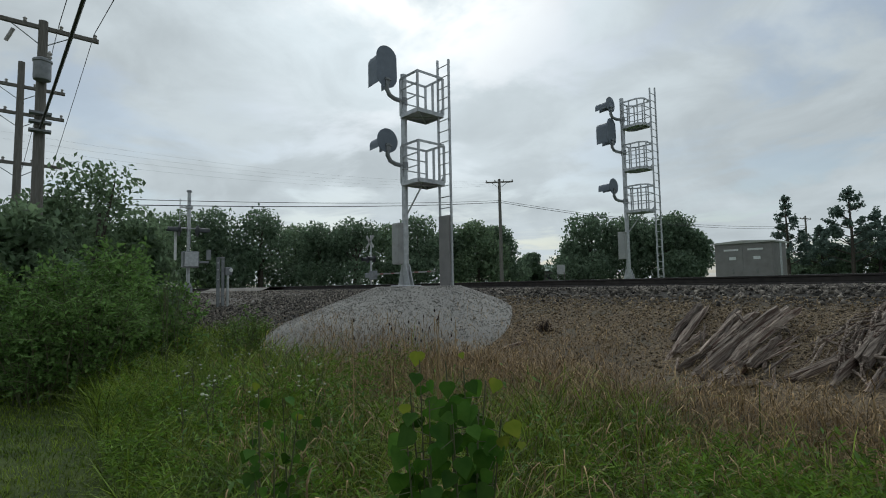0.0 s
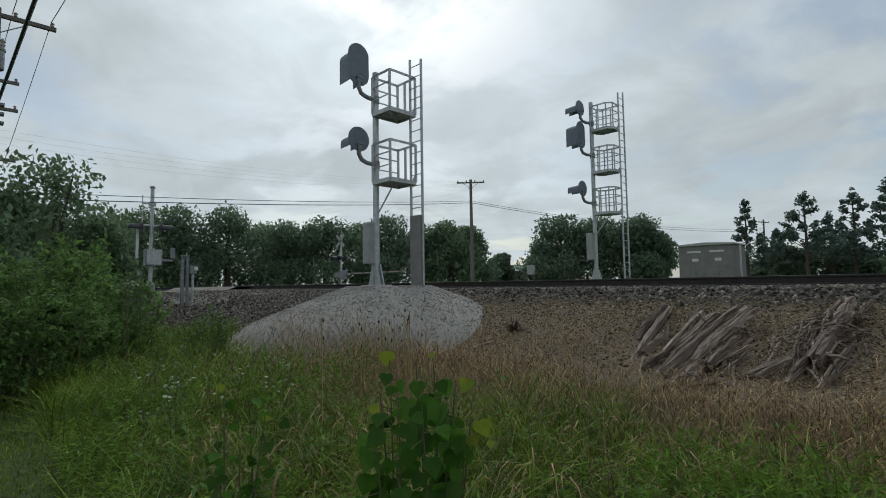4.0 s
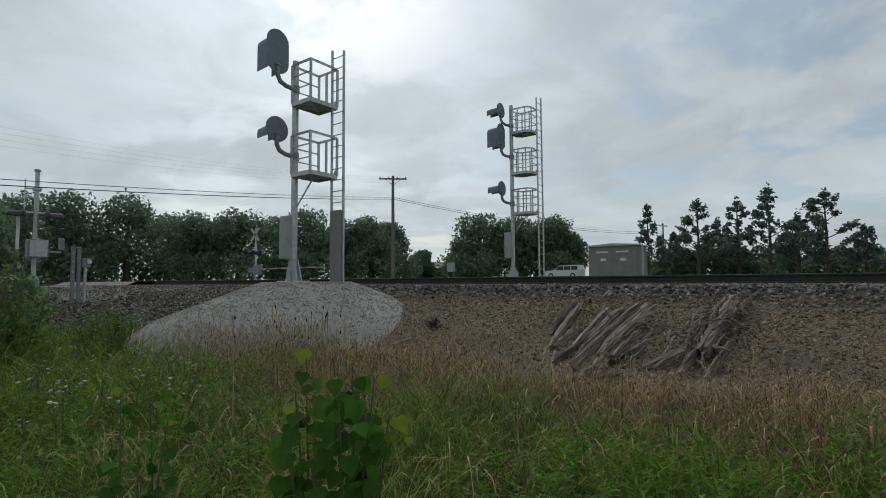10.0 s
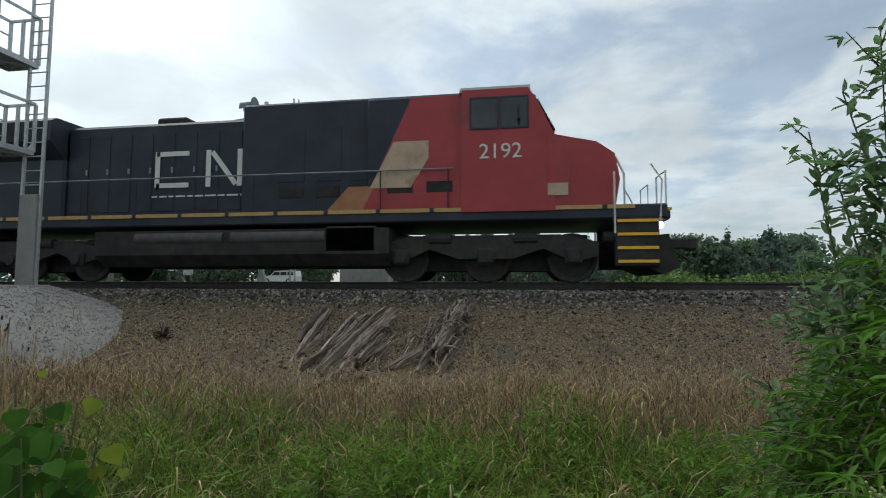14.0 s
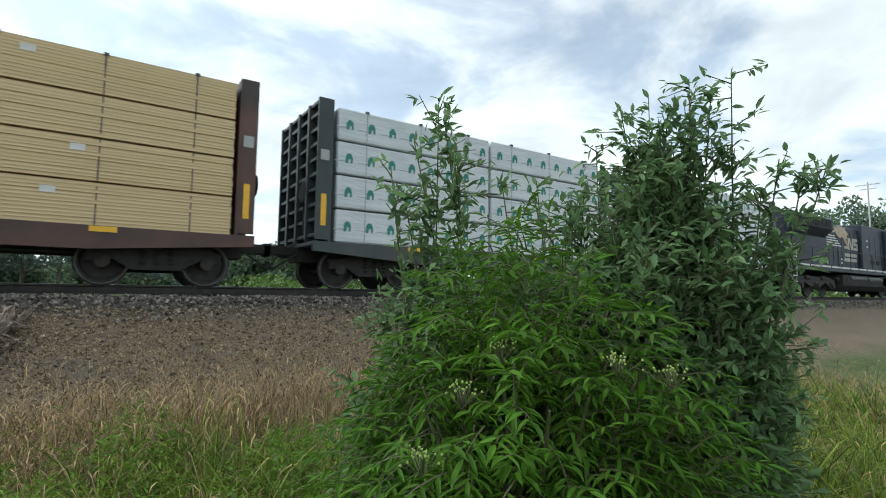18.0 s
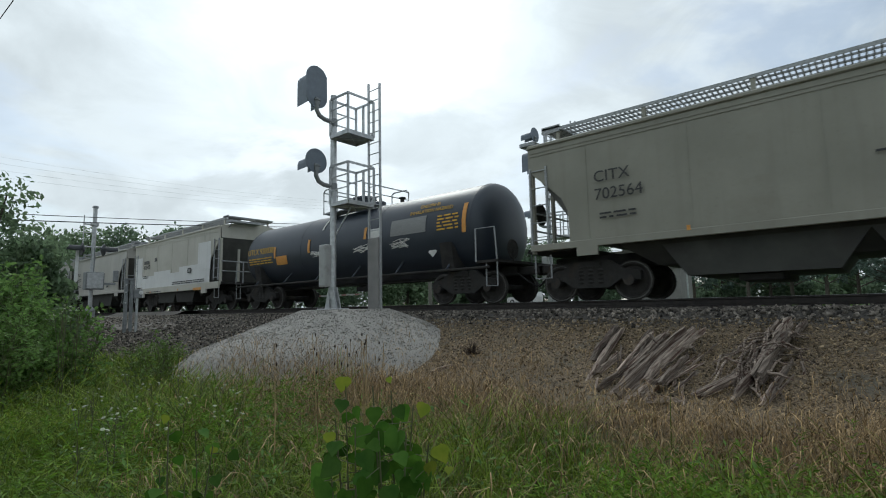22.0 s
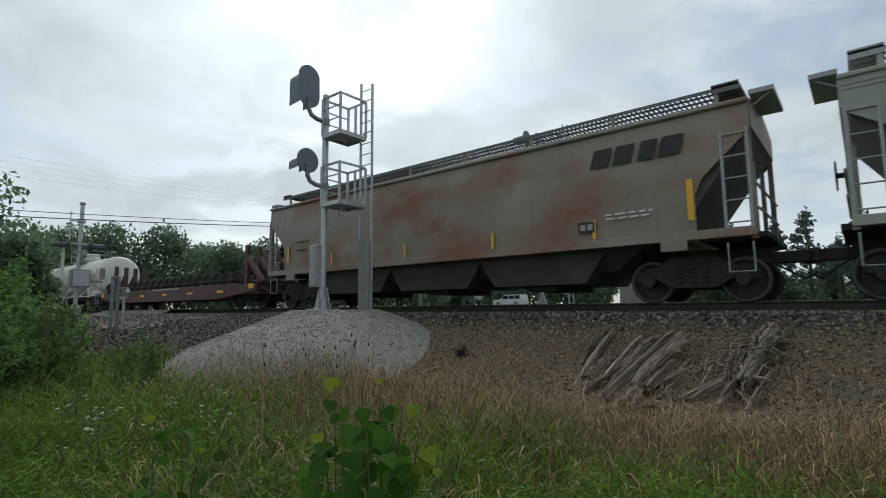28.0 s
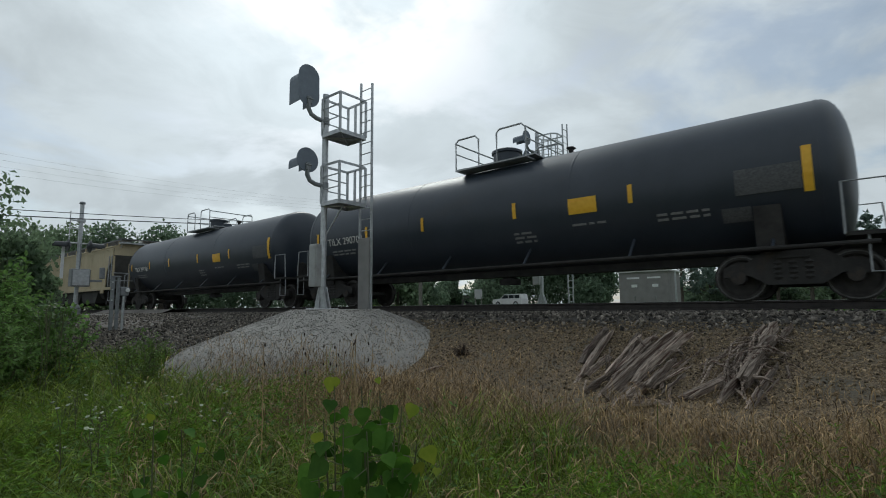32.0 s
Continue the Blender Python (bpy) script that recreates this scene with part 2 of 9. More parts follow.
def ground_material():
    """Mown grass, tall-grass soil, brown embankment and grey track bed, by place with ragged edges."""
    m, nt, bs = material("ground_cover", 0.95)
    N, L = nt.nodes.new, nt.links.new
    geo = N("ShaderNodeNewGeometry")
    sep = N("ShaderNodeSeparateXYZ"); L(geo.outputs["Position"], sep.inputs[0])
    def noise_at(scale, detail=6):
        n = N("ShaderNodeTexNoise"); n.inputs["Scale"].default_value = scale; n.inputs["Detail"].default_value = detail
        L(geo.outputs["Position"], n.inputs["Vector"]); return n.outputs["Fac"]
    def ramp(v, lo, hi):
        r = N("ShaderNodeMapRange"); r.inputs[1].default_value, r.inputs[2].default_value = lo, hi; L(v, r.inputs[0]); return r.outputs[0]
    def mix(f, a, b):
        x = N("ShaderNodeMix"); x.data_type = 'RGBA'; L(f, x.inputs[0])
        for i, c in ((6, a), (7, b)):
            if isinstance(c, tuple): x.inputs[i].default_value = (*c, 1)
            else: L(c, x.inputs[i])
        return x.outputs[2]
    def wob(amount, scale):
        a = N("ShaderNodeMath"); a.operation = 'MULTIPLY_ADD'
        L(noise_at(scale), a.inputs[0]); a.inputs[1].default_value = amount; L(sep.outputs[1], a.inputs[2]); return a.outputs[0]
    green = mix(ramp(noise_at(6), 0.35, 0.65), (0.035, 0.055, 0.011), (0.085, 0.115, 0.022))
    brown = mix(ramp(noise_at(48, 4), 0.4, 0.62), (0.055, 0.038, 0.024), (0.275, 0.208, 0.133))
    brown = mix(ramp(noise_at(1.3), 0.5, 0.72), brown, (0.12, 0.105, 0.08))
    grey = mix(ramp(noise_at(30), 0.35, 0.65), (0.03, 0.027, 0.024), (0.11, 0.1, 0.088))
    far = mix(ramp(noise_at(0.8), 0.35, 0.65), (0.05, 0.09, 0.025), (0.09, 0.14, 0.04))
    y1 = wob(1.4, 1.1)
    c = mix(ramp(y1, 5.3, 6.6), green, brown)
    c = mix(ramp(wob(0.9, 3.0), 9.75, 10.35), c, grey)
    west = N("ShaderNodeMath"); west.operation = 'MULTIPLY'
    L(ramp(sep.outputs[0], -12.0, -13.2), west.inputs[0]); L(ramp(y1, 5.9, 6.9), west.inputs[1])
    c = mix(west.outputs[0], c, grey)
    c = mix(ramp(y1, 14.6, 15.6), c, far)
    L(c, bs.inputs["Base Color"])
    b = N("ShaderNodeBump"); b.inputs["Strength"].default_value = 0.8; b.inputs["Distance"].default_value = 0.04
    L(noise_at(28), b.inputs["Height"]); L(b.outputs[0], bs.inputs["Normal"])
    return m


M["ground"] = ground_material()

# ---- mesh helpers ----
class MB:
    """Collects vertices and faces of one part."""
    def __init__(self):
        self.v, self.f = [], []

    def add(self, vs, fs):
        o = len(self.v)
        self.v += [tuple(p) for p in vs]
        self.f += [tuple(i + o for i in f) for f in fs]
        return self

    def box(self, c, s, bev=0.0, m=None):
        x, y, z = s[0] / 2, s[1] / 2, s[2] / 2
        b = min(bev, x * 0.9, y * 0.9, z * 0.9)
        if b <= 0:
            vs = [(i * x, j * y, k * z) for k in (-1, 1) for j in (-1, 1) for i in (-1, 1)]
            fs = [(0, 2, 3, 1), (4, 5, 7, 6), (0, 1, 5, 4), (2, 6, 7, 3), (0, 4, 6, 2), (1, 3, 7, 5)]
        else:
            ring = [(-x + b, -y), (x - b, -y), (x, -y + b), (x, y - b), (x - b, y), (-x + b, y), (-x, y - b), (-x, -y + b)]
            ins = [(max(-x + b, min(x - b, p)), max(-y + b, min(y - b, q))) for p, q in ring]
            vs = [(p, q, -z) for p, q in ins] + [(p, q, -z + b) for p, q in ring] + [(p, q, z - b) for p, q in ring] + [(p, q, z) for p, q in ins]
            fs = [tuple(reversed(range(8))), tuple(range(24, 32))]
            for k in range(3):
                for i in range(8):
                    j = (i + 1) % 8
                    fs.append((k * 8 + i, k * 8 + j, k * 8 + 8 + j, k * 8 + 8 + i))
        M4 = Matrix.Translation(c) @ (m or Matrix())
        return self.add([M4 @ Vector(p) for p in vs], fs)

    def cyl(self, a, b, r0, r1=None, n=8, caps=True):
        r1 = r0 if r1 is None else r1
        a, b = Vector(a), Vector(b)
        d = b - a
        q = d.to_track_quat("Z", "Y")
        vs, fs = [], []
        for p, r in ((a, r0), (b, r1)):
            for i in range(n):
                t = 2 * math.pi * i / n
                vs.append(p + q @ Vector((r * math.cos(t), r * math.sin(t), 0)))
        for i in range(n):
            j = (i + 1) % n
            fs.append((i, j, n + j, n + i))
        if caps:
            fs += [tuple(reversed(range(n))), tuple(range(n, 2 * n))]
        return self.add(vs, fs)

    def tube(self, pts, r, n=6):
        pts = [Vector(p) for p in pts]
        vs, fs = [], []
        for k, p in enumerate(pts):
            d = pts[min(k + 1, len(pts) - 1)] - pts[max(k - 1, 0)]
            q = d.to_track_quat("Z", "Y")
            rr = r[k] if isinstance(r, (list, tuple)) else r
            for i in range(n):
                t = 2 * math.pi * i / n
                vs.append(p + q @ Vector((rr * math.cos(t), rr * math.sin(t), 0)))
        for k in range(len(pts) - 1):
            for i in range(n):
                j = (i + 1) % n
                fs.append((k * n + i, k * n + j, k * n + n + j, k * n + n + i))
        fs += [tuple(reversed(range(n))), tuple(range((len(pts) - 1) * n, len(pts) * n))]
        return self.add(vs, fs)

    def prism(self, poly, lo, hi, axis="y"):
        """A polygon extruded along an axis: in (x, z) for y, (y, z) for x, (x, y) for z."""
        put = {"y": lambda p, h: (p[0], h, p[1]), "x": lambda p, h: (h, p[0], p[1]), "z": lambda p, h: (p[0], p[1], h)}[axis]
        n = len(poly)
        vs = [put(p, lo) for p in poly] + [put(p, hi) for p in poly]
        fs = [tuple(range(n)), tuple(reversed(range(n, 2 * n)))]
        for i in range(n):
            j = (i + 1) % n
            fs.append((i, n + i, n + j, j))
        return self.add(vs, fs)

    def lathe(self, prof, n=16, axis="z", c=(0, 0, 0), caps=True):
        """(radius, height) pairs turned round an axis through c."""
        vs, fs = [], []
        for r, h in prof:
            for i in range(n):
                t = 2 * math.pi * i / n
                p, q = r * math.cos(t), r * math.sin(t)
                vs.append({"z": (p, q, h), "x": (h, p, q), "y": (p, h, q)}[axis])
        vs = [(x + c[0], y + c[1], z + c[2]) for x, y, z in vs]
        for k in range(len(prof) - 1):
            for i in range(n):
                j = (i + 1) % n
                fs.append((k * n + i, k * n + j, k * n + n + j, k * n + n + i))
        if caps:
            fs += [tuple(range(n)), tuple(range((len(prof) - 1) * n, len(prof) * n))]
        return self.add(vs, fs)

    def data(self, name, mat, smooth=False):
        me = bpy.data.meshes.new(name)
        me.from_pydata(self.v, [], self.f)
        bm = bmesh.new()
        bm.from_mesh(me)
        bmesh.ops.recalc_face_normals(bm, faces=bm.faces)
        bm.to_mesh(me)
        bm.free()
        me.materials.append(mat)
        if smooth:
            me.shade_smooth()
            me.set_sharp_from_angle(angle=radians(40))
        return me


def part(name, mb, mat, parent=None, label="", smooth=False):
    ob = new(name, mb if isinstance(mb, bpy.types.Mesh) else mb.data(name, mat, smooth))
    if parent is not None:
        ob.parent = parent
    if label:
        ob["label"] = label
    return ob


def thing(name, label, category, m=None, group="", kind=""):
    ob = new(name)
    ob.empty_display_size = 0.2
    if m is not None:
        ob.matrix_basis = m
    return tagged(ob, label, category, group, kind)


def fast_mesh(name, verts, faces, mat, smooth=False):
    """A large mesh from arrays; all faces have the same number of corners."""
    verts, faces = np.asarray(verts, np.float32), np.asarray(faces, np.int32)
    k = faces.shape[1]
    me = bpy.data.meshes.new(name)
    me.vertices.add(len(verts)); me.vertices.foreach_set("co", verts.ravel())
    me.loops.add(faces.size); me.loops.foreach_set("vertex_index", faces.ravel())
    me.polygons.add(len(faces))
    me.polygons.foreach_set("loop_start", np.arange(0, faces.size, k, dtype=np.int32))
    me.update(calc_edges=True)
    me.validate()
    me.materials.append(mat)
    if smooth:
        me.shade_smooth()
    return me


def scatter(tv, tf, rot, pos):
    """Copies of a small template: rotations (n, 3, 3), scaled as wished, and places (n, 3)."""
    tv, tf = np.asarray(tv, float), np.asarray(tf, int)
    v = np.einsum("nij,kj->nki", rot, tv) + pos[:, None, :]
    f = tf[None] + (np.arange(len(pos)) * len(tv))[:, None, None]
    return v.reshape(-1, 3), f.reshape(-1, tf.shape[1])


def random_turns(rng, n, tilt=1.0, size=(0.8, 1.2)):
    """Random rotations: any heading, leaning by up to tilt radians, with a size."""
    a, b, c = rng.uniform(0, 2 * np.pi, n), rng.normal(0, tilt, n), rng.normal(0, tilt, n)
    ca, sa, cb, sb, cc, sc = np.cos(a), np.sin(a), np.cos(b), np.sin(b), np.cos(c), np.sin(c)
    z = np.zeros(n); o = np.ones(n)
    rz = np.array([[ca, -sa, z], [sa, ca, z], [z, z, o]]).transpose(2, 0, 1)
    ry = np.array([[cb, z, sb], [z, o, z], [-sb, z, cb]]).transpose(2, 0, 1)
    rx = np.array([[o, z, z], [z, cc, -sc], [z, sc, cc]]).transpose(2, 0, 1)
    return rz @ ry @ rx * rng.uniform(*size, n)[:, None, None]


RAIL_Z, TRACK_Y = 1.68, 12.32
SIG1 = (-10.97, 8.3)


def smooth01(t):
    t = np.clip(t, 0, 1)
    return t * t * (3 - 2 * t)


def ground_z(x, y):
    x, y = np.asarray(x, float), np.asarray(y, float)
    z = np.interp(y, [-4, 3.4, 5.0, 7.0, 9.4, 10.35, 10.7, 14.0, 14.4, 16.0, 30.0, 60.0, 300.0], [0.0, 0.0, 0.1, 0.42, 1.1, 1.42, 1.44, 1.44, 1.41, 1.15, 1.25, 1.7, 1.9])
    # the crossing's approach at the far end of the verge is level with the rails
    road = smooth01((-x - 14) / 9.0)
    z = np.where(y < 10.7, z + (1.42 - z) * road * smooth01((y - 1.5) / 4.0), z)
    z = np.where(y > 14.0, np.maximum(z, 1.42 * road), z)
    z += 0.04 * np.sin(x * 1.3 + y * 0.7) * np.cos(y * 1.9 - x * 0.4) * ((y < 9.4) | (y > 15))
    return z


def mound_z(x, y):
    d = np.hypot((np.asarray(x) + 10.55) / 1.05, np.asarray(y) - 8.4)
    return 1.57 - 0.37 * np.maximum(0, d - 1.1) ** 1.03 - 0.35 * np.maximum(0, d - 3.3) ** 1.5

# ---- ground: one sheet to the horizon ----
def build_ground():
    def axis(edges):
        out = []
        for a, b, n in edges:
            out += list(np.linspace(a, b, n, endpoint=False))
        return np.array(out + [edges[-1][1]])
    xs = axis([(-2500, -300, 6), (-300, -60, 12), (-60, -20, 50), (-20, 14, 130), (14, 60, 46), (60, 300, 12), (300, 2500, 6)])
    ys = axis([(-2500, -200, 5), (-200, -12, 10), (-12, 0, 12), (0, 16, 110), (16, 60, 30), (60, 300, 12), (300, 2500, 6)])
    X, Y = np.meshgrid(xs, ys)
    v = np.stack([X, Y, ground_z(X, Y)], -1).reshape(-1, 3)
    nx, ny = len(xs), len(ys)
    i = np.arange((ny - 1) * (nx - 1)); r, c = i // (nx - 1), i % (nx - 1)
    a = r * nx + c
    f = np.stack([a, a + 1, a + nx + 1, a + nx], -1)
    ob = new("ground", fast_mesh("ground", v, f, M["ground"], True))
    tagged(ob, "grassy verge and brown gravel embankment beside the track", "ground", kind="structure")


build_ground()


def build_track():
    t = thing("railway_track", "steel rails on wooden ties in grey ballast", "railway track", kind="structure")
    # rail section, seen along the track
    sec = [(-0.07, 0), (0.07, 0), (0.07, 0.012), (0.014, 0.035), (0.012, 0.125), (0.036, 0.14), (0.036, 0.168), (0.03, 0.174), (-0.03, 0.174), (-0.036, 0.168), (-0.036, 0.14), (-0.012, 0.125), (-0.014, 0.035), (-0.07, 0.012)]
    for side in (-1, 1):
        mb = MB().prism([(TRACK_Y + side * 0.753 + p, RAIL_Z - 0.176 + q) for p, q in sec], -320, 320, "x")
        part("rail", mb, M["rail"], t, "dark rusty steel rail")
        mb = MB().box((0, TRACK_Y + side * 0.753, RAIL_Z - 0.001), (640, 0.055, 0.004))
        part("rail_head", mb, M["railtop"], t, "wheel-polished rail top")
    tie = MB().box((0, 0, 0), (0.23, 2.6, 0.17), 0.015).data("tie", M["tie"])
    rng = random.Random(3)
    for k in range(190):
        o = part("tie", tie, None, t)
        o.matrix_basis = pose(-52 + k * 0.53 + rng.uniform(-0.03, 0.03), TRACK_Y + rng.uniform(-0.05, 0.05), RAIL_Z - 0.176 - 0.085 - 0.004, 0, 0, rng.uniform(-1.2, 1.2))
    return t


build_track()


# ---- loose stone: ballast shoulder, pale mound, grit on the bank ----
STONE_V = np.array([(-1, -1, -0.8), (1.1, -0.9, -0.7), (0.9, 1.0, -0.9), (-0.9, 1.1, -0.7), (-0.7, -0.8, 0.7), (0.6, -1.0, 0.9), (1.0, 0.6, 0.6), (-0.8, 0.7, 0.9)]) * 0.5
STONE_F = np.array([(0, 2, 1), (0, 3, 2), (4, 5, 6), (4, 6, 7), (0, 1, 5), (0, 5, 4), (1, 2, 6), (1, 6, 5), (2, 3, 7), (2, 7, 6), (3, 0, 4), (3, 4, 7)])

GRIT_V = np.array([(-1, -0.7, -0.3), (0.9, -0.9, -0.2), (1.0, 0.8, -0.3), (-0.8, 1.0, -0.2), (0.1, 0.1, 0.9), (0.0, 0.0, -0.8)]) * 0.55
GRIT_F = np.array([(0, 1, 4), (1, 2, 4), (2, 3, 4), (3, 0, 4), (1, 0, 5), (2, 1, 5), (3, 2, 5), (0, 3, 5)])


def stones(name, label, mat, x, y, z, size, seed, parent_kind="stuff"):
    rng = np.random.default_rng(seed)
    n = len(x)
    sv, sf = (STONE_V, STONE_F) if size[1] > 0.12 else (GRIT_V, GRIT_F)
    rot = random_turns(rng, n, 0.8, size) * np.array([1.25, 0.95, 0.75])[None, None, :]
    v, f = scatter(sv, sf, rot, np.stack([x, y, z], -1))
    tagged(new(name, fast_mesh(name, v, f, mat)), label, name.replace("_", " "), kind="stuff")


def build_stones():
    rng = np.random.default_rng(11)
    n = 23000
    x = rng.uniform(-34, 40, n); y = 10.9 - np.abs(rng.normal(0, 0.55, n))
    z = ground_z(x, y) + rng.uniform(-0.01, 0.03, n)
    x = np.r_[x, rng.uniform(-23, -12.2, 10500)]; y = np.r_[y, rng.uniform(4.6, 10.0, 10500)]
    z = ground_z(x, y) + rng.uniform(-0.01, 0.03, len(x))
    keep = ((y > 9.3) | (x < -12)) & ((y < 10.9) & (mound_z(x, y) < z))
    stones("track_ballast", "coarse grey crushed-stone ballast along the track shoulder", M["stone"], x[keep], y[keep], z[keep], (0.04, 0.095), 1)
    n = 22000
    x = -10.55 + rng.normal(0, 2.5, n); y = 8.4 + rng.normal(0, 2.3, n)
    mz = mound_z(x, y)
    keep = (mz > ground_z(x, y) - 0.03) & (y < 10.6)
    stones("mound_gravel", "pale crushed limestone on the mound", M["white_stone"], x[keep], y[keep], mz[keep] + 0.005, (0.014, 0.036), 2)
    n = 30000
    x = rng.uniform(-13, 17, n); y = 10.0 - np.abs(rng.normal(0, 2.0, n))
    z = ground_z(x, y)
    keep = (mound_z(x, y) < z) & (y > 5.4)
    stones("bank_grit", "small brown stones scattered on the embankment", M["grit"], x[keep], y[keep], z[keep] + 0.004, (0.014, 0.05), 3)


M["grit"] = surface("brown_grit", (0.075, 0.055, 0.033), (0.315, 0.242, 0.152), 14, 0.95, 0, 0.3, island=0.75)
build_stones()


def build_mound():
    xs, ys = np.linspace(-17, -4, 90), np.linspace(2.5, 11.2, 70)
    X, Y = np.meshgrid(xs, ys)
    Z = mound_z(X, Y)
    rng = np.random.default_rng(5)
    Z = Z + rng.normal(0, 0.008, Z.shape)
    Z = np.where(Y > 10.3, np.minimum(Z, 1.44), Z)
    v = np.stack([X, Y, Z], -1).reshape(-1, 3)
    nx = len(xs)
    i = np.arange((len(ys) - 1) * (nx - 1)); r, c = i // (nx - 1), i % (nx - 1); a = r * nx + c
    f = np.stack([a, a + 1, a + nx + 1, a + nx], -1)
    g = ground_z(X, Y).reshape(-1) - 0.12
    keep = (v[f][:, :, 2] > g[f]).any(1)
    ob = new("gravel_mound", fast_mesh("gravel_mound", v, f[keep], M["white_stone_bed"], True))
    tagged(ob, "rounded mound of pale limestone gravel round the signal base", "gravel mound", kind="structure")


M["white_stone_bed"] = surface("limestone_bed", (0.235, 0.224, 0.206), (0.385, 0.366, 0.336), 45, 0.95, 0, 0.5, 60, spots=(0.36, 0.34, 0.31), spot_scale=1.5)
build_mound()


def build_road():
    # gravel apron and crossing road, laid on the ground sheet
    xs, ys = np.linspace(-40, -15, 50), np.linspace(4.6, 60, 90)
    X, Y = np.meshgrid(xs, ys)
    Xs = X - np.maximum(0, Y - 14) * 0.15
    Z = ground_z(Xs, Y) + 0.02
    Z = np.where((Y > 10.4) & (Y < 14.3), RAIL_Z - 0.02, Z)
    v = np.stack([Xs, Y, Z], -1).reshape(-1, 3)
    nx = len(xs)
    i = np.arange((len(ys) - 1) * (nx - 1)); r, c = i // (nx - 1), i % (nx - 1); a = r * nx + c
    f = np.stack([a, a + 1, a + nx + 1, a + nx], -1)
    cx, cy = X.reshape(-1)[f].mean(1), Y.reshape(-1)[f].mean(1)
    keep = np.where(cy < 9.7, (cx < -19.6 + 0.5 * np.sin(cy * 2)) & (cy > 5.2), (cx < -26.0) & (cx > -36))
    ob = new("road", fast_mesh("road", v, f[keep], M["road"], True))
    tagged(ob, "pale gravel road over the level crossing", "road", kind="structure")
    # far road along the track, where a car waits
    xs = np.linspace(-200, 120, 80)
    vv = np.array([(x, y, float(ground_z(x, y)) + 0.03) for x in xs for y in (56.5, 61.5)])
    ff = np.array([(2 * k, 2 * k + 2, 2 * k + 3, 2 * k + 1) for k in range(79)])
    tagged(new("far_road", fast_mesh("far_road", vv, ff, M["road"])), "grey road running beyond the track", "road", kind="structure")


build_road()


# ---- railway signals ----
RUNG = MB().cyl((-0.225, 0, 0), (0.225, 0, 0), 0.013, n=6).data("rung", M["galv"])


def hood_shell(x, y, z, half, low, high, depth):
    """A sun hood that reaches out along the track: an arched tunnel with flat sides, open ahead."""
    prof = [(-half, low)] + [(-half * math.cos(math.pi * k / 8), high - half + half * math.sin(math.pi * k / 8)) for k in range(9)] + [(half, low)]
    m, t = len(prof), 0.012
    vs = []
    for xx, fall in ((x, 0.0), (x - depth, -0.03)):
        for k in (1.0, 1 - t / half):
            vs += [(xx, y + p * k, z + fall + (q - t * (k < 1) if q > low else q)) for p, q in prof]
    fs = []
    for i in range(m - 1):
        fs += [(i, i + 1, 2 * m + i + 1, 2 * m + i), (m + i, 3 * m + i, 3 * m + i + 1, m + i + 1), (i, m + i, m + i + 1, i + 1), (2 * m + i, 2 * m + i + 1, 3 * m + i + 1, 3 * m + i)]
    for i in (0, m - 1):
        fs.append((i, 2 * m + i, 3 * m + i, m + i))
    return MB().add(vs, fs)


def signal_head(parent, x, y, z, tall, arm_to):
    """A dark backplate that faces along the track, its hoods ahead of it, and the bent arm to the mast."""
    h = part("signal_head", MB(), M["head"], parent, "blue-black signal head with dark target plate and sun hoods")
    n = 24
    hh = 0.24 if tall else 0.0
    poly = []
    for i in range(n):
        t = 2 * math.pi * i / n
        cz = math.sin(t)
        poly.append((y + 0.33 * math.cos(t), z + 0.33 * cz + (hh if cz > 0 else -hh * 1.1)))
    part("target_plate", MB().prism(poly, x - 0.012, x + 0.012, "x"), M["head"], h)
    part("lamp_housing", MB().box((x - 0.09, y, z - (0.04 if tall else 0)), (0.15, 0.26, 0.66 if tall else 0.26), 0.04), M["head"], h)
    if tall:
        part("sun_hood", hood_shell(x - 0.013, y, z, 0.22, -0.44, 0.44, 0.56), M["head"], h)
        part("hood_divider", MB().box((x - 0.22, y, z - 0.02), (0.4, 0.42, 0.012)), M["head"], h)
    else:
        part("sun_hood", hood_shell(x - 0.013, y, z, 0.165, -0.14, 0.17, 0.6), M["head"], h)
    low = z - (0.62 if tall else 0.38)
    part("hinge_plate", MB().box((x + 0.03, y, low + 0.2), (0.05, 0.14, 0.2), 0.012).cyl((x + 0.05, y - 0.1, low + 0.24), (x + 0.05, y + 0.1, low + 0.24), 0.022), M["galv_dark"], h)
    ax, ay = arm_to
    part("bracket_arm", MB().tube([(x, y, low + 0.2), (x, y, low - 0.02), (x + (ax - x) * 0.15, y + (ay - y) * 0.15, low - 0.16), (x + (ax - x) * 0.45, y + (ay - y) * 0.45, low - 0.22), (ax, ay, low - 0.24)], 0.06, 12), M["galv_dark"], parent, smooth=True)
    part("pole_clamp", MB().cyl((ax, ay, low - 0.34), (ax, ay, low - 0.14), 0.105, n=14), M["galv_dark"], parent, smooth=True)
    return h


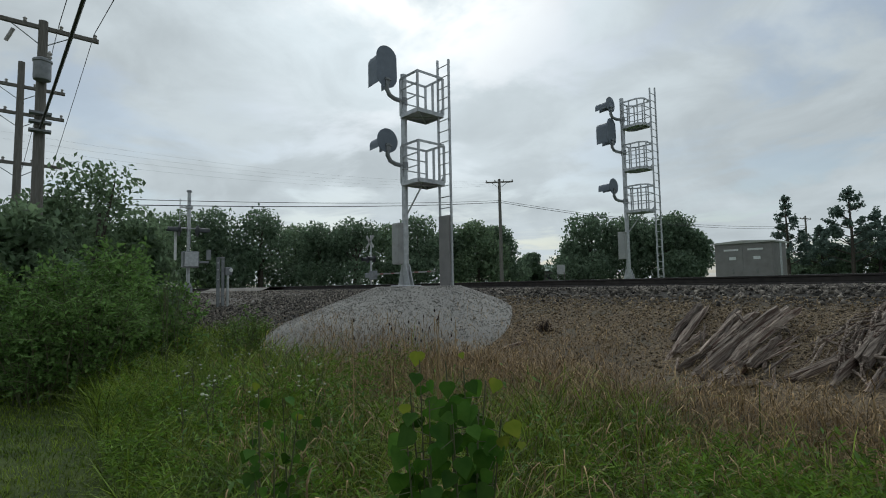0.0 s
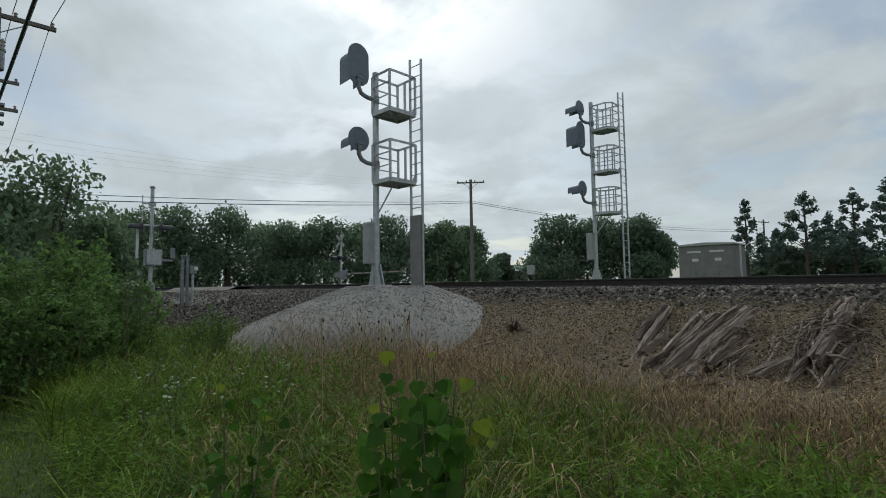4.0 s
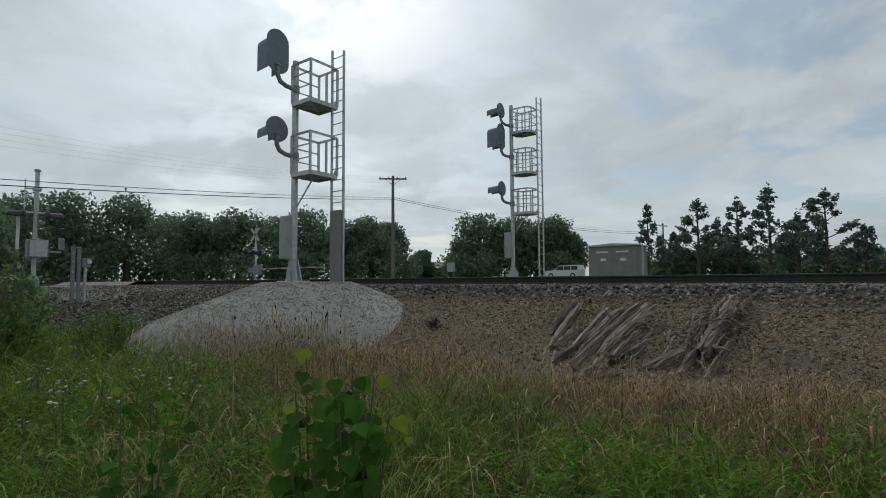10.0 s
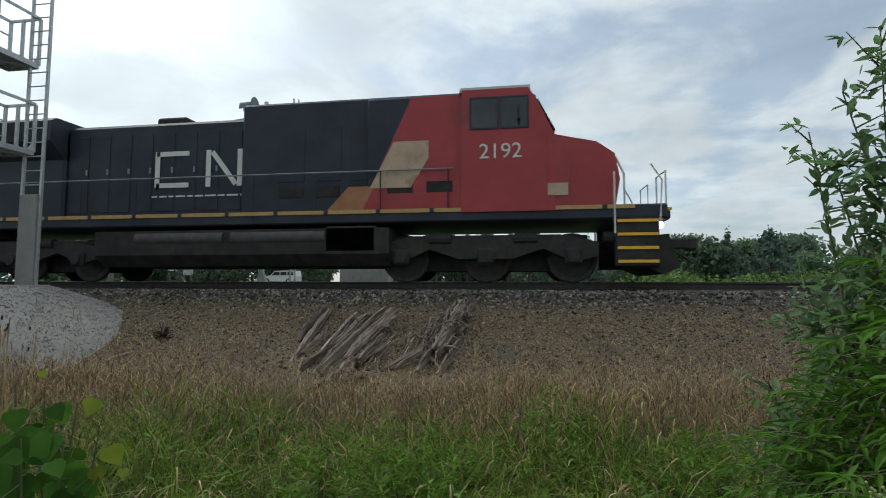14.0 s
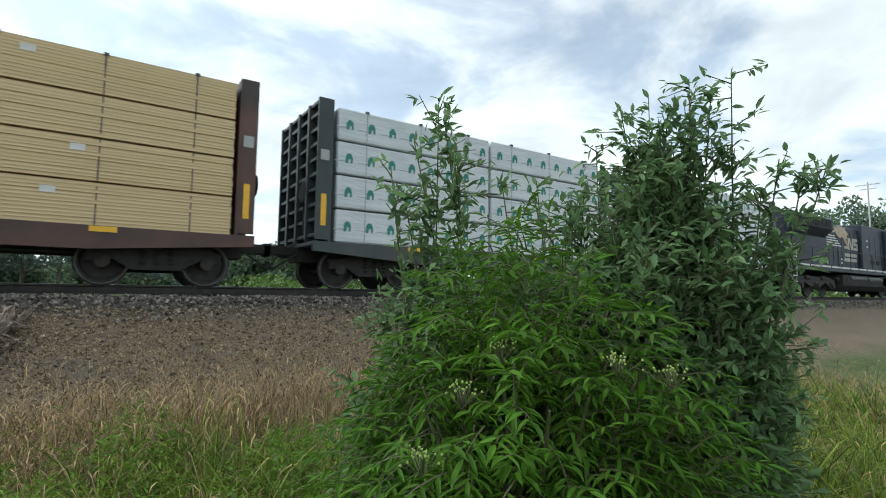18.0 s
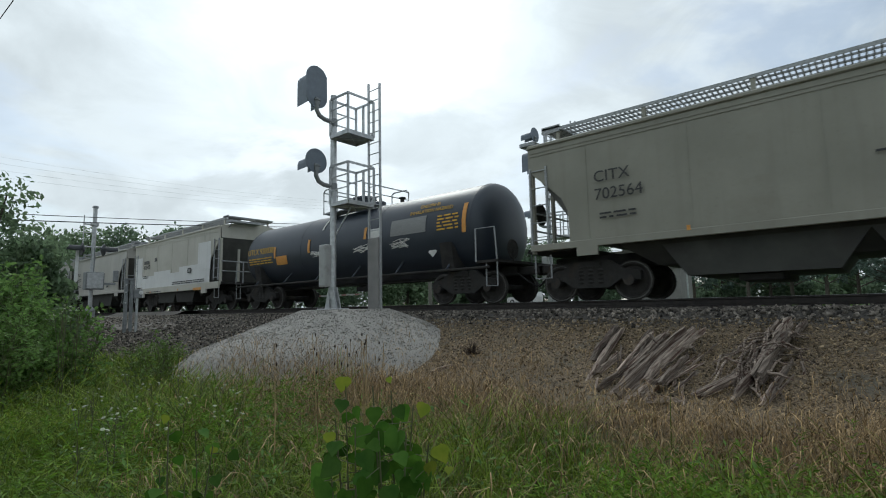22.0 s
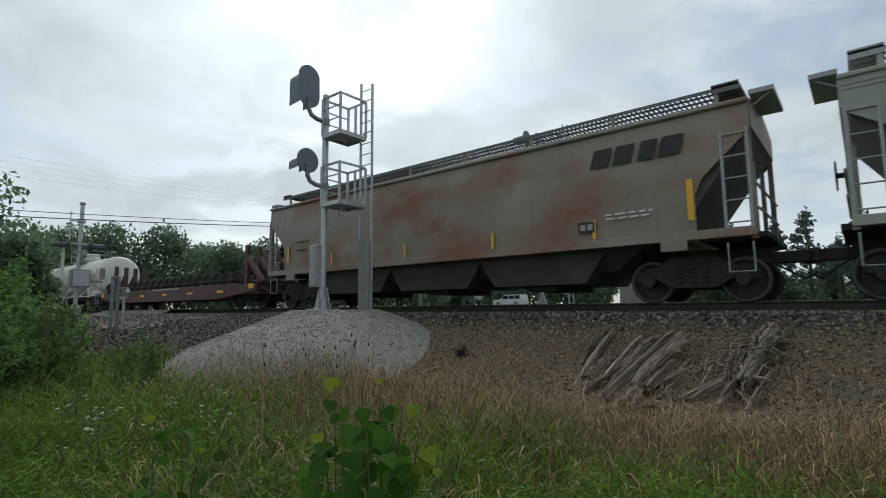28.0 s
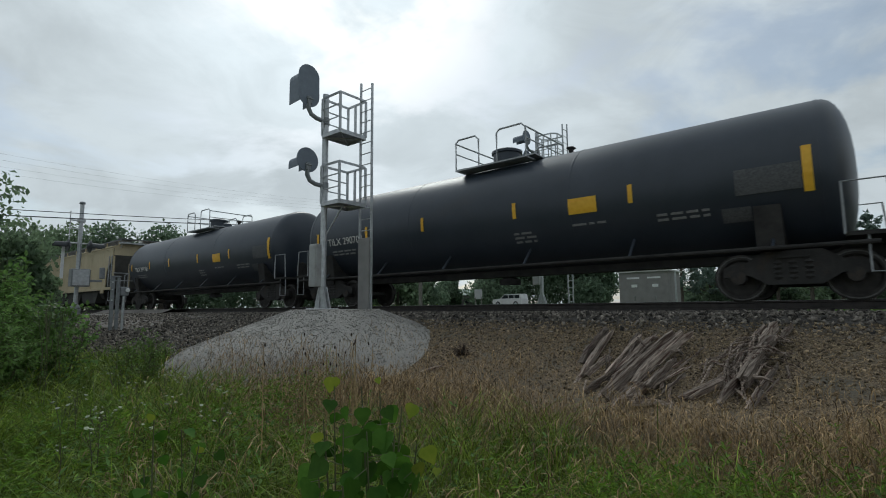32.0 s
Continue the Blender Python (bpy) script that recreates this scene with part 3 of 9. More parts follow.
def platform(parent, x0, x1, y0, y1, z, cut=0.0):
    """Grating deck in an angle frame with kick plates, corner posts and three flat handrails; cut takes off two corners."""
    ring = [(x0, y0), (x1 - cut, y0), (x1, y0 + cut), (x1, y1), (x0 + cut, y1), (x0, y1 - cut)] if cut else [(x0, y0), (x1, y0), (x1, y1), (x0, y1)]
    deck = part("platform", MB().prism(ring, z - 0.012, z + 0.012, "z"), M["galv"], parent, "galvanised grating platform")
    frame_bars = MB()
    loop = list(zip(ring, ring[1:] + ring[:1]))
    for a, b in loop:
        a3, b3 = Vector((*a, z - 0.03)), Vector((*b, z - 0.03))
        mid, d = (a3 + b3) / 2, b3 - a3
        frame_bars.box(mid, (d.length, 0.03, 0.11), 0, Matrix.Rotation(math.atan2(d.y, d.x), 4, "Z"))
    part("platform_frame", frame_bars, M["galv"], deck)
    bars = MB()
    for k in range(1, 9):
        xx = x0 + (x1 - x0) * k / 9
        ins = max(0.0, xx - (x1 - cut)) if cut else 0.0
        oth = max(0.0, x0 + cut - xx) if cut else 0.0
        bars.box((xx, (y0 + ins + y1 - oth) / 2, z + 0.02), (0.014, y1 - y0 - ins - oth - 0.03, 0.02))
    part("grating_bars", bars, M["galv"], deck)
    part("under_brace", MB().cyl((x0, y0, z - 0.07), (x1, y1, z - 0.07), 0.02).cyl((x0, y1 - cut, z - 0.07), (x1, y0 + cut, z - 0.07), 0.02), M["galv"], deck)
    for gx, gy, sg in ((x0, y0, 1), (x1, y1, -1)):
        part("gusset", MB().prism([(gx, z), (gx + sg * 0.2, z), (gx, z + 0.24)], gy - 0.008, gy + 0.008, "y"), M["galv"], deck)
    posts = list(ring) + ([((x0 + x1 - cut) / 2, y0), ((x0 + cut + x1) / 2, y1)] if cut else [(x0 + (x1 - x0) * 0.42, y1)])
    for p in posts:
        part("rail_post", MB().box((p[0], p[1], z + 0.5), (0.052 if not cut else 0.04, 0.052 if not cut else 0.04, 1.02)), M["galv"], deck)
    for hz, thick in ((0.36, 0.026), (0.7, 0.03), (1.02, 0.06)):
        mb = MB()
        for a, b in (loop if cut or hz > 1 else loop[:1] + loop[3:]):
            a3, b3 = Vector((*a, z + hz)), Vector((*b, z + hz))
            d = b3 - a3
            mb.box((a3 + b3) / 2, (d.length, 0.024, thick), 0, Matrix.Rotation(math.atan2(d.y, d.x), 4, "Z"))
        part("handrail", mb, M["galv"], deck)
    return deck


def signal(x, y, z, top, lx, ly, ltop, decks, heads, hx, hy, label, cab, box_z, plate):
    s = thing("railway_signal", label, "railway signal", group="railway signals")
    part("mast", MB().cyl((x, y, z + 0.3), (x, y, top), 0.085, n=14), M["galv"], s, "galvanised tubular mast", True)
    foot = MB()
    for dx, dy in ((-1, -1), (1, -1), (1, 1), (-1, 1)):
        foot.prism([(x + dx * 0.05, z + 0.04), (x + dx * 0.26, z + 0.04), (x + dx * 0.09, z + 0.62), (x + dx * 0.05, z + 0.62)], y + dy * 0.06 - 0.02, y + dy * 0.06 + 0.02, "y")
    foot.box((x, y, z + 0.03), (0.6, 0.6, 0.06), 0.01)
    part("mast_foot", foot, M["galv"], s)
    part("concrete_base", MB().box((x + 0.3, y + 0.1, z - 0.1), (1.5, 0.9, 0.22), 0.02), M["road"], s, "concrete footing")
    for sx in (-0.225, 0.225):
        ox, oy = (sx, 0.0) if len(decks) < 3 else (0.0, -sx)
        part("ladder_rail", MB().box((lx + ox, ly + oy, (z + ltop) / 2 + (0.12 if sx < 0 else 0)), (0.05, 0.05, ltop - z)), M["galv"], s)
    for k in range(int((ltop - z - 0.4) / 0.3) + 1):
        o = part("rung", RUNG, None, s)
        o.matrix_basis = pose(lx, ly, z + 0.3 + k * 0.3, 0, 0, 0 if len(decks) < 3 else 90)
    if len(decks) < 3:
        part("climb_guard", MB().box((lx, ly - 0.05, (z + plate) / 2), (0.42, 0.05, plate - z), 0.01), M["cab_dark"], s, "dark grey sheet over the lower rungs")
    part("case", MB().box((x - 0.14, y - 0.12, box_z), (0.32, 0.24, 1.12), 0.015), M["cabinet"], s, "pale grey equipment case")
    part("case_door", MB().box((x - 0.14, y - 0.248, box_z), (0.27, 0.014, 1.04), 0.006), M["cabinet"], s)
    for zz in decks:
        platform(s, x + 0.02, lx - 0.16, y - 0.12, ly + 0.12, zz, 0.0 if len(decks) < 3 else 0.2)
    part("deck_brace", MB().cyl((x, y, decks[-1] - 0.95), (x + (lx - x) * 0.6, y + (ly - y) * 0.3, decks[-1] - 0.06), 0.022), M["galv"], s)
    for hz, tall in heads:
        signal_head(s, hx, hy, hz, tall, (x, y))
    return s


signal(-10.97, 8.3, 1.56, 7.46, -10.04, 8.95, 7.68, (6.28, 4.4), ((7.55, True), (5.5, False)), -10.97, 7.74, "two-head railway signal on a galvanised mast with ladder and platforms", True, 2.75, 3.45)
signal(-10.62, 19.5, 1.5, 9.3, -9.52, 20.0, 9.5, (8.05, 6.25, 4.5), ((9.0, False), (7.85, True), (5.55, False)), -10.85, 19.0, "three-head railway signal with ladder and railed platforms beyond the track", True, 3.1, 3.9)


# ---- level crossing equipment ----
M["lamp_black"] = surface("black_lamp_enamel", (0.035, 0.038, 0.042), (0.06, 0.064, 0.07), 5, 0.5)


def crossing_mast(x, y, z, h, label):
    s = thing("crossing_signal", label, "crossing signal", group="crossing signals")
    part("post", MB().cyl((x, y, z), (x, y, z + h), 0.08, n=14), M["galv"], s, "galvanised post", True)
    part("base", MB().lathe([(0.2, 0.0), (0.2, 0.32), (0.16, 0.42), (0.09, 0.5)], 14, c=(x, y, z)), M["galv_dark"], s, "cast bell base", True)
    part("junction_box", MB().box((x + 0.12, y + 0.05, z + 1.62), (0.42, 0.7, 0.76), 0.03), M["galv_dark"], s, "grey gate-motor box")
    part("box_lid", MB().box((x + 0.34, y + 0.05, z + 1.62), (0.02, 0.6, 0.66), 0.008), M["galv"], s)
    part("counterweight_arm", MB().box((x + 0.2, y + 0.62, z + 1.5), (0.05, 0.5, 0.1), 0.01).box((x + 0.2, y + 0.86, z + 1.85), (0.12, 0.2, 0.5), 0.02), M["galv_dark"], s, "short counterweight arm")
    part("bell", MB().lathe([(0.02, 0), (0.13, 0.02), (0.1, 0.1), (0.02, 0.12)], 12, c=(x, y, z + h)), M["galv_dark"], s)
    part("cross_arm", MB().cyl((x, y - 0.55, z + 3.12), (x, y + 0.6, z + 3.12), 0.035), M["galv"], s)
    for dx, dy, turn in ((0.0, -0.42, -1), (0.1, 0.36, 1)):
        f = part("flasher", MB().lathe([(0.03, -0.02), (0.27, -0.02), (0.27, 0.015), (0.16, 0.06), (0.04, 0.12)] if turn < 0 else [(0.04, -0.12), (0.16, -0.06), (0.27, -0.015), (0.27, 0.02), (0.03, 0.02)], 18, "y", (x + dx, y + dy, z + 3.0)), M["lamp_black"], s, "dark round flashing-light unit", True)
        vs, fs, k = [], [], 10
        for i in range(k + 1):
            a = math.pi * (-0.1 + 1.2 * i / k)
            for ln, rr in ((0.0, 0.17), (0.5, 0.15), (0.5, 0.138), (0.0, 0.158)):
                vs.append((x + dx + rr * math.cos(a), y + dy + turn * (0.02 + ln), z + 3.0 + rr * math.sin(a)))
        for i in range(k):
            for j in range(4):
                fs.append((i * 4 + j, i * 4 + (j + 1) % 4, i * 4 + 4 + (j + 1) % 4, i * 4 + 4 + j))
        part("flasher_hood", MB().add(vs, fs + [(0, 1, 2, 3), (k * 4, k * 4 + 3, k * 4 + 2, k * 4 + 1)]), M["lamp_black"], f, smooth=True)
    part("gate_arm", MB().box((x - 0.3, y - 0.5, z + 2.35), (0.05, 0.11, 1.5)), M["white"], s, "raised white gate arm seen end-on")
    part("step_bracket", MB().cyl((x, y, z + 4.12), (x, y - 0.4, z + 4.12), 0.035).cyl((x, y - 0.4, z + 3.1), (x, y - 0.4, z + 4.5), 0.02).cyl((x, y, z + 3.75), (x, y - 0.4, z + 3.75), 0.022).box((x, y, z + 4.12), (0.2, 0.3, 0.14), 0.02), M["galv"], s)
    part("conduit", MB().tube([(x + 0.09, y + 0.04, z + 2.0), (x + 0.1, y + 0.06, z + 2.6), (x + 0.06, y + 0.02, z + 3.1)], 0.02, 6), M["galv_dark"], s)
    return s


crossing_mast(-26.1, 6.8, 1.42, 4.85, "level-crossing flasher mast with gate-motor box and hooded lights")


def far_gate(x, y, z):
    s = thing("crossing_gate", "crossbuck post seen edge-on with level gate arm beyond the track", "crossing gate", group="crossing signals")
    part("post", MB().cyl((x, y, z), (x, y, z + 3.7), 0.06, n=10), M["galv"], s)
    for r in (42, -42):
        part("crossbuck_blade", MB().box((x, y - 0.08, z + 3.25), (1.2, 0.02, 0.2), 0, pose(0, 0, 0, 0, r)), M["cabinet"], s, "weathered pale crossbuck blade")
    part("lamp_bar", MB().cyl((x - 0.45, y, z + 2.05), (x + 0.45, y, z + 2.05), 0.03), M["galv"], s)
    for dx in (-0.4, 0.4):
        lu = part("lamp_unit", MB().lathe([(0.03, 0.1), (0.24, 0.03), (0.24, 0)], 14, "y", (x + dx, y - 0.05, z + 2.05)), M["lamp_black"], s, "dark round lamp unit")
        part("lamp_hood", MB().cyl((x + dx, y - 0.05, z + 2.08), (x + dx, y - 0.45, z + 2.06), 0.13, 0.14, 12, False), M["lamp_black"], lu)
    part("gate_motor", MB().box((x + 0.25, y, z + 0.95), (0.45, 0.4, 0.6), 0.03), M["galv_dark"], s)
    part("gate_arm", MB().box((x + 3.4, y + 0.2, z + 1.02), (6.2, 0.04, 0.085)), M["cabinet"], s, "long pale gate arm lying level")
    for k in range(5):
        part("arm_stripe", MB().box((x + 1.0 + k * 1.25, y + 0.17, z + 1.02), (0.4, 0.012, 0.087)), M["strap_red"], s, "faded red stripe")
    part("counterweight", MB().box((x - 0.6, y + 0.2, z + 0.95), (0.9, 0.12, 0.35), 0.03), M["galv_dark"], s)


M["strap_red"] = surface("faded_red_stripe", (0.26, 0.13, 0.12), (0.34, 0.18, 0.16), 6, 0.7)
far_gate(-29.3, 19.2, 1.42)


def twin_post(x, y, z):
    s = thing("marker_post", "pair of grey channel posts with small white lamp at the crossing", "post")
    part("channel_post", MB().box((x, y, z + 0.85), (0.1, 0.1, 1.85), 0.008), M["galv_dark"], s)
    part("channel_post", MB().box((x + 0.02, y + 0.16, z + 0.84), (0.1, 0.09, 1.82), 0.008), M["galv_dark"], s)
    part("cap_plate", MB().box((x + 0.01, y + 0.08, z + 1.79), (0.14, 0.28, 0.05), 0.01), M["galv_dark"], s)
    part("reflector_box", MB().box((x + 0.03, y + 0.34, z + 1.3), (0.16, 0.26, 0.3), 0.02), M["galv_dark"], s, "small grey junction box")
    part("lamp_lens", MB().lathe([(0.02, 0.03), (0.07, 0.02), (0.07, 0)], 10, "x", (x + 0.115, y + 0.42, z + 1.34)), M["white"], s, "white round lens")
    part("conduit_pipe", MB().cyl((x + 0.05, y + 0.33, z - 0.1), (x + 0.05, y + 0.33, z + 1.16), 0.045), M["galv"], s, "pale conduit pipe")
    for dz in (1.0, 1.35, 1.6):
        part("bolt", MB().cyl((x + 0.05, y - 0.02, z + dz), (x + 0.075, y - 0.02, z + dz), 0.025), M["galv"], s)


twin_post(-19.3, 6.04, float(ground_z(-19.3, 6.04)))


# ---- equipment hut and trackside cases beyond the rails ----
def build_hut():
    x0, x1, y0, y1, z0, z1 = -11.55, -8.65, 31.0, 33.4, 1.22, 3.62
    s = thing("equipment_hut", "grey steel railway equipment hut with pale shallow roof", "equipment hut")
    part("hut_wall", MB().box(((x0 + x1) / 2, (y0 + y1) / 2, (z0 + z1) / 2), (x1 - x0, y1 - y0, z1 - z0), 0.02), M["hut"], s)
    cx = (x0 + x1) / 2
    part("roof", MB().prism([(x0 - 0.12, z1), (x1 + 0.12, z1), (x1 + 0.12, z1 + 0.08), (cx, z1 + 0.17), (x0 - 0.12, z1 + 0.08)], y0 - 0.12, y1 + 0.12, "y"), M["hut_roof"], s, "pale low-pitched roof")
    for k in (0.3, 0.72):
        xx = x0 + (x1 - x0) * k
        part("louvre", MB().box((xx, y0 - 0.015, z1 - 0.35), (0.75, 0.03, 0.1)), M["white"], s, "white vent strip")
        part("sign_plate", MB().box((xx + 0.06, y0 - 0.012, z1 - 0.82), (0.34, 0.02, 0.17)), M["white"], s, "small white notice")
        part("door_latch", MB().box((xx + 0.05, y0 - 0.02, z1 - 1.55), (0.12, 0.05, 0.25), 0.02), M["cab_dark"], s)
    part("corner_post", MB().box((x1 + 0.3, y0 + 0.3, (z0 + z1) / 2), (0.08, 0.08, z1 - z0 - 0.1)), M["galv"], s)
    part("door_gap", MB().box((cx, y0 - 0.006, (z0 + z1) / 2 - 0.1), (0.02, 0.02, z1 - z0 - 0.3)), M["cab_dark"], s)


build_hut()


# ---- poles and wires ----
def crossarm(parent, x, y, z, half, turn=0.0, pins=4, brace=True):
    c, sn = math.cos(turn), math.sin(turn)
    arm = part("crossarm", MB().box((x, y, z), (0.1, half * 2, 0.12), 0.01, pose(0, 0, 0, 0, 0, math.degrees(turn))), M["wood"], parent)
    for k in range(pins):
        d = -half * 0.93 + k * half * 1.86 / (pins - 1)
        part("insulator", MB().lathe([(0.02, 0.05), (0.05, 0.09), (0.035, 0.13), (0.055, 0.16), (0.02, 0.2)], 8, c=(x - sn * d, y + c * d, z)), M["insul"], arm)
    if brace:
        part("arm_brace", MB().cyl((x - sn * half * 0.6, y + c * half * 0.6, z), (x, y, z - 0.55), 0.015).cyl((x + sn * half * 0.6, y - c * half * 0.6, z), (x, y, z - 0.55), 0.015), M["galv_dark"], arm)
    return arm


def pole(x, y, h, label, arms, r=0.16, turn=0.0, z=None):
    z = float(ground_z(x, y)) if z is None else z
    s = thing("utility_pole", label, "utility pole", group="utility poles")
    part("pole_shaft", MB().cyl((x, y, z - 0.2), (x, y, h), r, r * 0.65, 12), M["wood"], s, "weathered wooden shaft", True)
    for az, half in arms:
        crossarm(s, x, y + 0.0, az, half, turn)
    return s


p1 = pole(-18.0, 0.75, 9.35, "weathered wooden utility pole with transformer can and crossarm", [(9.15, 1.32)], 0.17)
part("transformer", MB().lathe([(0.1, 0), (0.2, 0.03), (0.21, 0.08), (0.21, 0.52), (0.23, 0.54), (0.23, 0.6), (0.1, 0.68)], 16, c=(-17.72, 0.75, 7.5)), M["galv_dark"], p1, "grey transformer can", True)
part("bushing", MB().lathe([(0.03, 0), (0.07, 0.08), (0.04, 0.12), (0.07, 0.18), (0.02, 0.26)], 8, c=(-17.72, 0.9, 8.15)), M["insul"], p1)
part("fuse_cutout", MB().cyl((-17.9, -0.05, 8.5), (-17.8, 0.1, 8.85), 0.05), M["insul"], p1)
for zz in (6.1, 6.35, 6.6):
    part("cable_clamp", MB().box((-17.8, 0.75, zz), (0.25, 0.5, 0.06)), M["galv_dark"], p1)
pole(-24.5, 0.42, 10.35, "tall wooden utility pole carrying three crossarms", [(9.4, 1.35), (8.35, 1.35), (6.45, 1.35)], 0.16)
pole(-28.2, 31.2, 10.35, "wooden utility pole with one tilted crossarm beyond the track", [(10.1, 1.15)], 0.17, -0.83)
pole(-19.0, 83.0, 10.2, "distant wooden pole with crossarm among the pines", [(9.8, 1.2)], 0.15, -0.3)
lamp = thing("lamp_mast", "slim grey mast with a short crosspiece above far trees", "mast")
part("mast", MB().cyl((57.0, 16.5, 1.2), (57.0, 16.5, 12.1), 0.09, 0.06), M["galv"], lamp)
part("cross_piece", MB().box((57.0, 16.5, 11.9), (0.1, 1.8, 0.08)).box((57, 16.5, 11.5), (0.1, 1.2, 0.06)), M["galv"], lamp)


def wire(a, b, sag, r, name="overhead_wire", label="thin dark overhead wire strung between poles"):
    a, b = Vector(a), Vector(b)
    pts = []
    for k in range(25):
        t = k / 24
        p = a.lerp(b, t)
        p.z -= sag * 4 * t * (1 - t)
        pts.append(p)
    tagged(part(name, MB().tube(pts, r, 5), M["wire"]), label, "wire", group="overhead wires")


for d, y1 in ((-1.0, -0.3), (0.35, 1.5), (1.2, 3.0)):
    wire((-18.0, 0.75 + d, 9.35), (6.0, y1, 9.6), 0.25, 0.011)
    wire((-18.0, 0.75 + d, 9.35), (-24.5, 0.2 + d, 6.2), 0.05, 0.009)
wire((-17.85, 0.75, 6.15), (6.0, 1.26, 7.15), 0.05, 0.035, label="thick black cable strung to the pole")
wire((-24.5, 0.2, 4.95), (-28.2, 31.2, 8.4), 0.25, 0.022)
wire((-24.5, 0.2, 5.2), (-28.2, 31.2, 8.55), 0.25, 0.016)
wire((-28.2, 31.2, 8.4), (-19.0, 83.0, 8.6), 0.9, 0.02)
wire((-28.2, 31.2, 8.55), (-19.0, 83.0, 8.9), 0.9, 0.016)
for k in range(4):
    wire((-24.5, 0.2 + k * 0.6 - 0.9, 7.6 - k * 0.28), (-28.2 + k * 0.3, 31.2 + k * 0.25, 10.25 - k * 0.12), 0.7, 0.0022)


# ---- trees ----
def leaf_cloud(rng, lobes, n, size, squash=0.75, tilt=0.9):
    """Small folded leaves in the outer part of several uneven lobes (x, y, z, rx, ry, rz)."""
    lobes = np.array(lobes, float)
    wgt = (lobes[:, 3] * lobes[:, 4] + lobes[:, 4] * lobes[:, 5]); wgt /= wgt.sum()
    k = rng.choice(len(lobes), n, p=wgt)
    d = rng.normal(0, 1, (n, 3)); d /= np.linalg.norm(d, axis=1)[:, None]
    rad = 1 - np.abs(rng.normal(0, 0.26, n))
    lump = 1 + 0.18 * np.sin(d[:, 0] * 7 + k) * np.cos(d[:, 2] * 6 + 2 * k) + 0.12 * np.sin(d[:, 1] * 11 + 3 * k)
    pos = lobes[k, :3] + d * (rad * lump)[:, None] * lobes[k, 3:6]
    tv = np.array([(0, 0, 0), (0.5, 0.28, 0.1), (1, 0, 0), (0.5, -0.28, 0.1)]) - (0.5, 0, 0)
    v, f = scatter(tv, np.array([(0, 1, 2), (0, 2, 3)]), random_turns(rng, n, tilt, (size * 0.7, size * 1.4)), pos)
    return v, f


def make_tree(x, y, h, w, seed, mat, label, leaves=5000, size=0.42, trunk=True, z=None, base=0.25, name="tree", cat="tree", group="trees", lobes_n=11):
    rng = np.random.default_rng(seed)
    z = float(ground_z(x, y)) if z is None else z
    hh = h - z
    t = thing(name, label, cat, group=group)
    lobes = []
    for k in range(lobes_n):
        a = rng.uniform(0, 2 * np.pi); u = rng.uniform(0, 1)
        zz = z + hh * (base + (1 - base) * (0.25 + 0.65 * u))
        spread = w * 0.5 * (0.85 - 0.55 * u) * rng.uniform(0.5, 1.05)
        r = w * rng.uniform(0.17, 0.27)
        lobes.append((x + spread * math.cos(a), y + spread * math.sin(a), min(zz, h - r * 0.85), r, r, r * rng.uniform(0.75, 1.0)))
    lobes.append((x, y, z + hh * 0.55, w * 0.33, w * 0.33, hh * 0.3))
    if base < 0.2:
        for k in range(5):
            a = rng.uniform(0, 2 * np.pi)
            lobes.append((x + w * 0.38 * math.cos(a), y + w * 0.38 * math.sin(a), z + hh * 0.2, w * 0.22, w * 0.22, hh * 0.22))
    if trunk:
        mb = MB().tube([(x, y, z - 0.2), (x + 0.1, y, z + hh * 0.3), (x, y + 0.1, z + hh * 0.7)], [w * 0.035 + 0.05, w * 0.028 + 0.03, 0.04], 8)
        for lb in lobes[:6]:
            mb.tube([(x, y, z + hh * 0.3), ((x + lb[0]) / 2, (y + lb[1]) / 2, (z + hh * 0.35 + lb[2]) / 2), lb[:3]], [0.09, 0.06, 0.02], 5)
        part("trunk", mb, M["bark"], t, "brown trunk with limbs", True)
    v, f = leaf_cloud(rng, lobes, leaves, size)
    part("crown", fast_mesh("crown", v, f, mat), None, t)
    return t


def polar(az, r):
    return -r * math.sin(radians(az)), r * math.cos(radians(az))


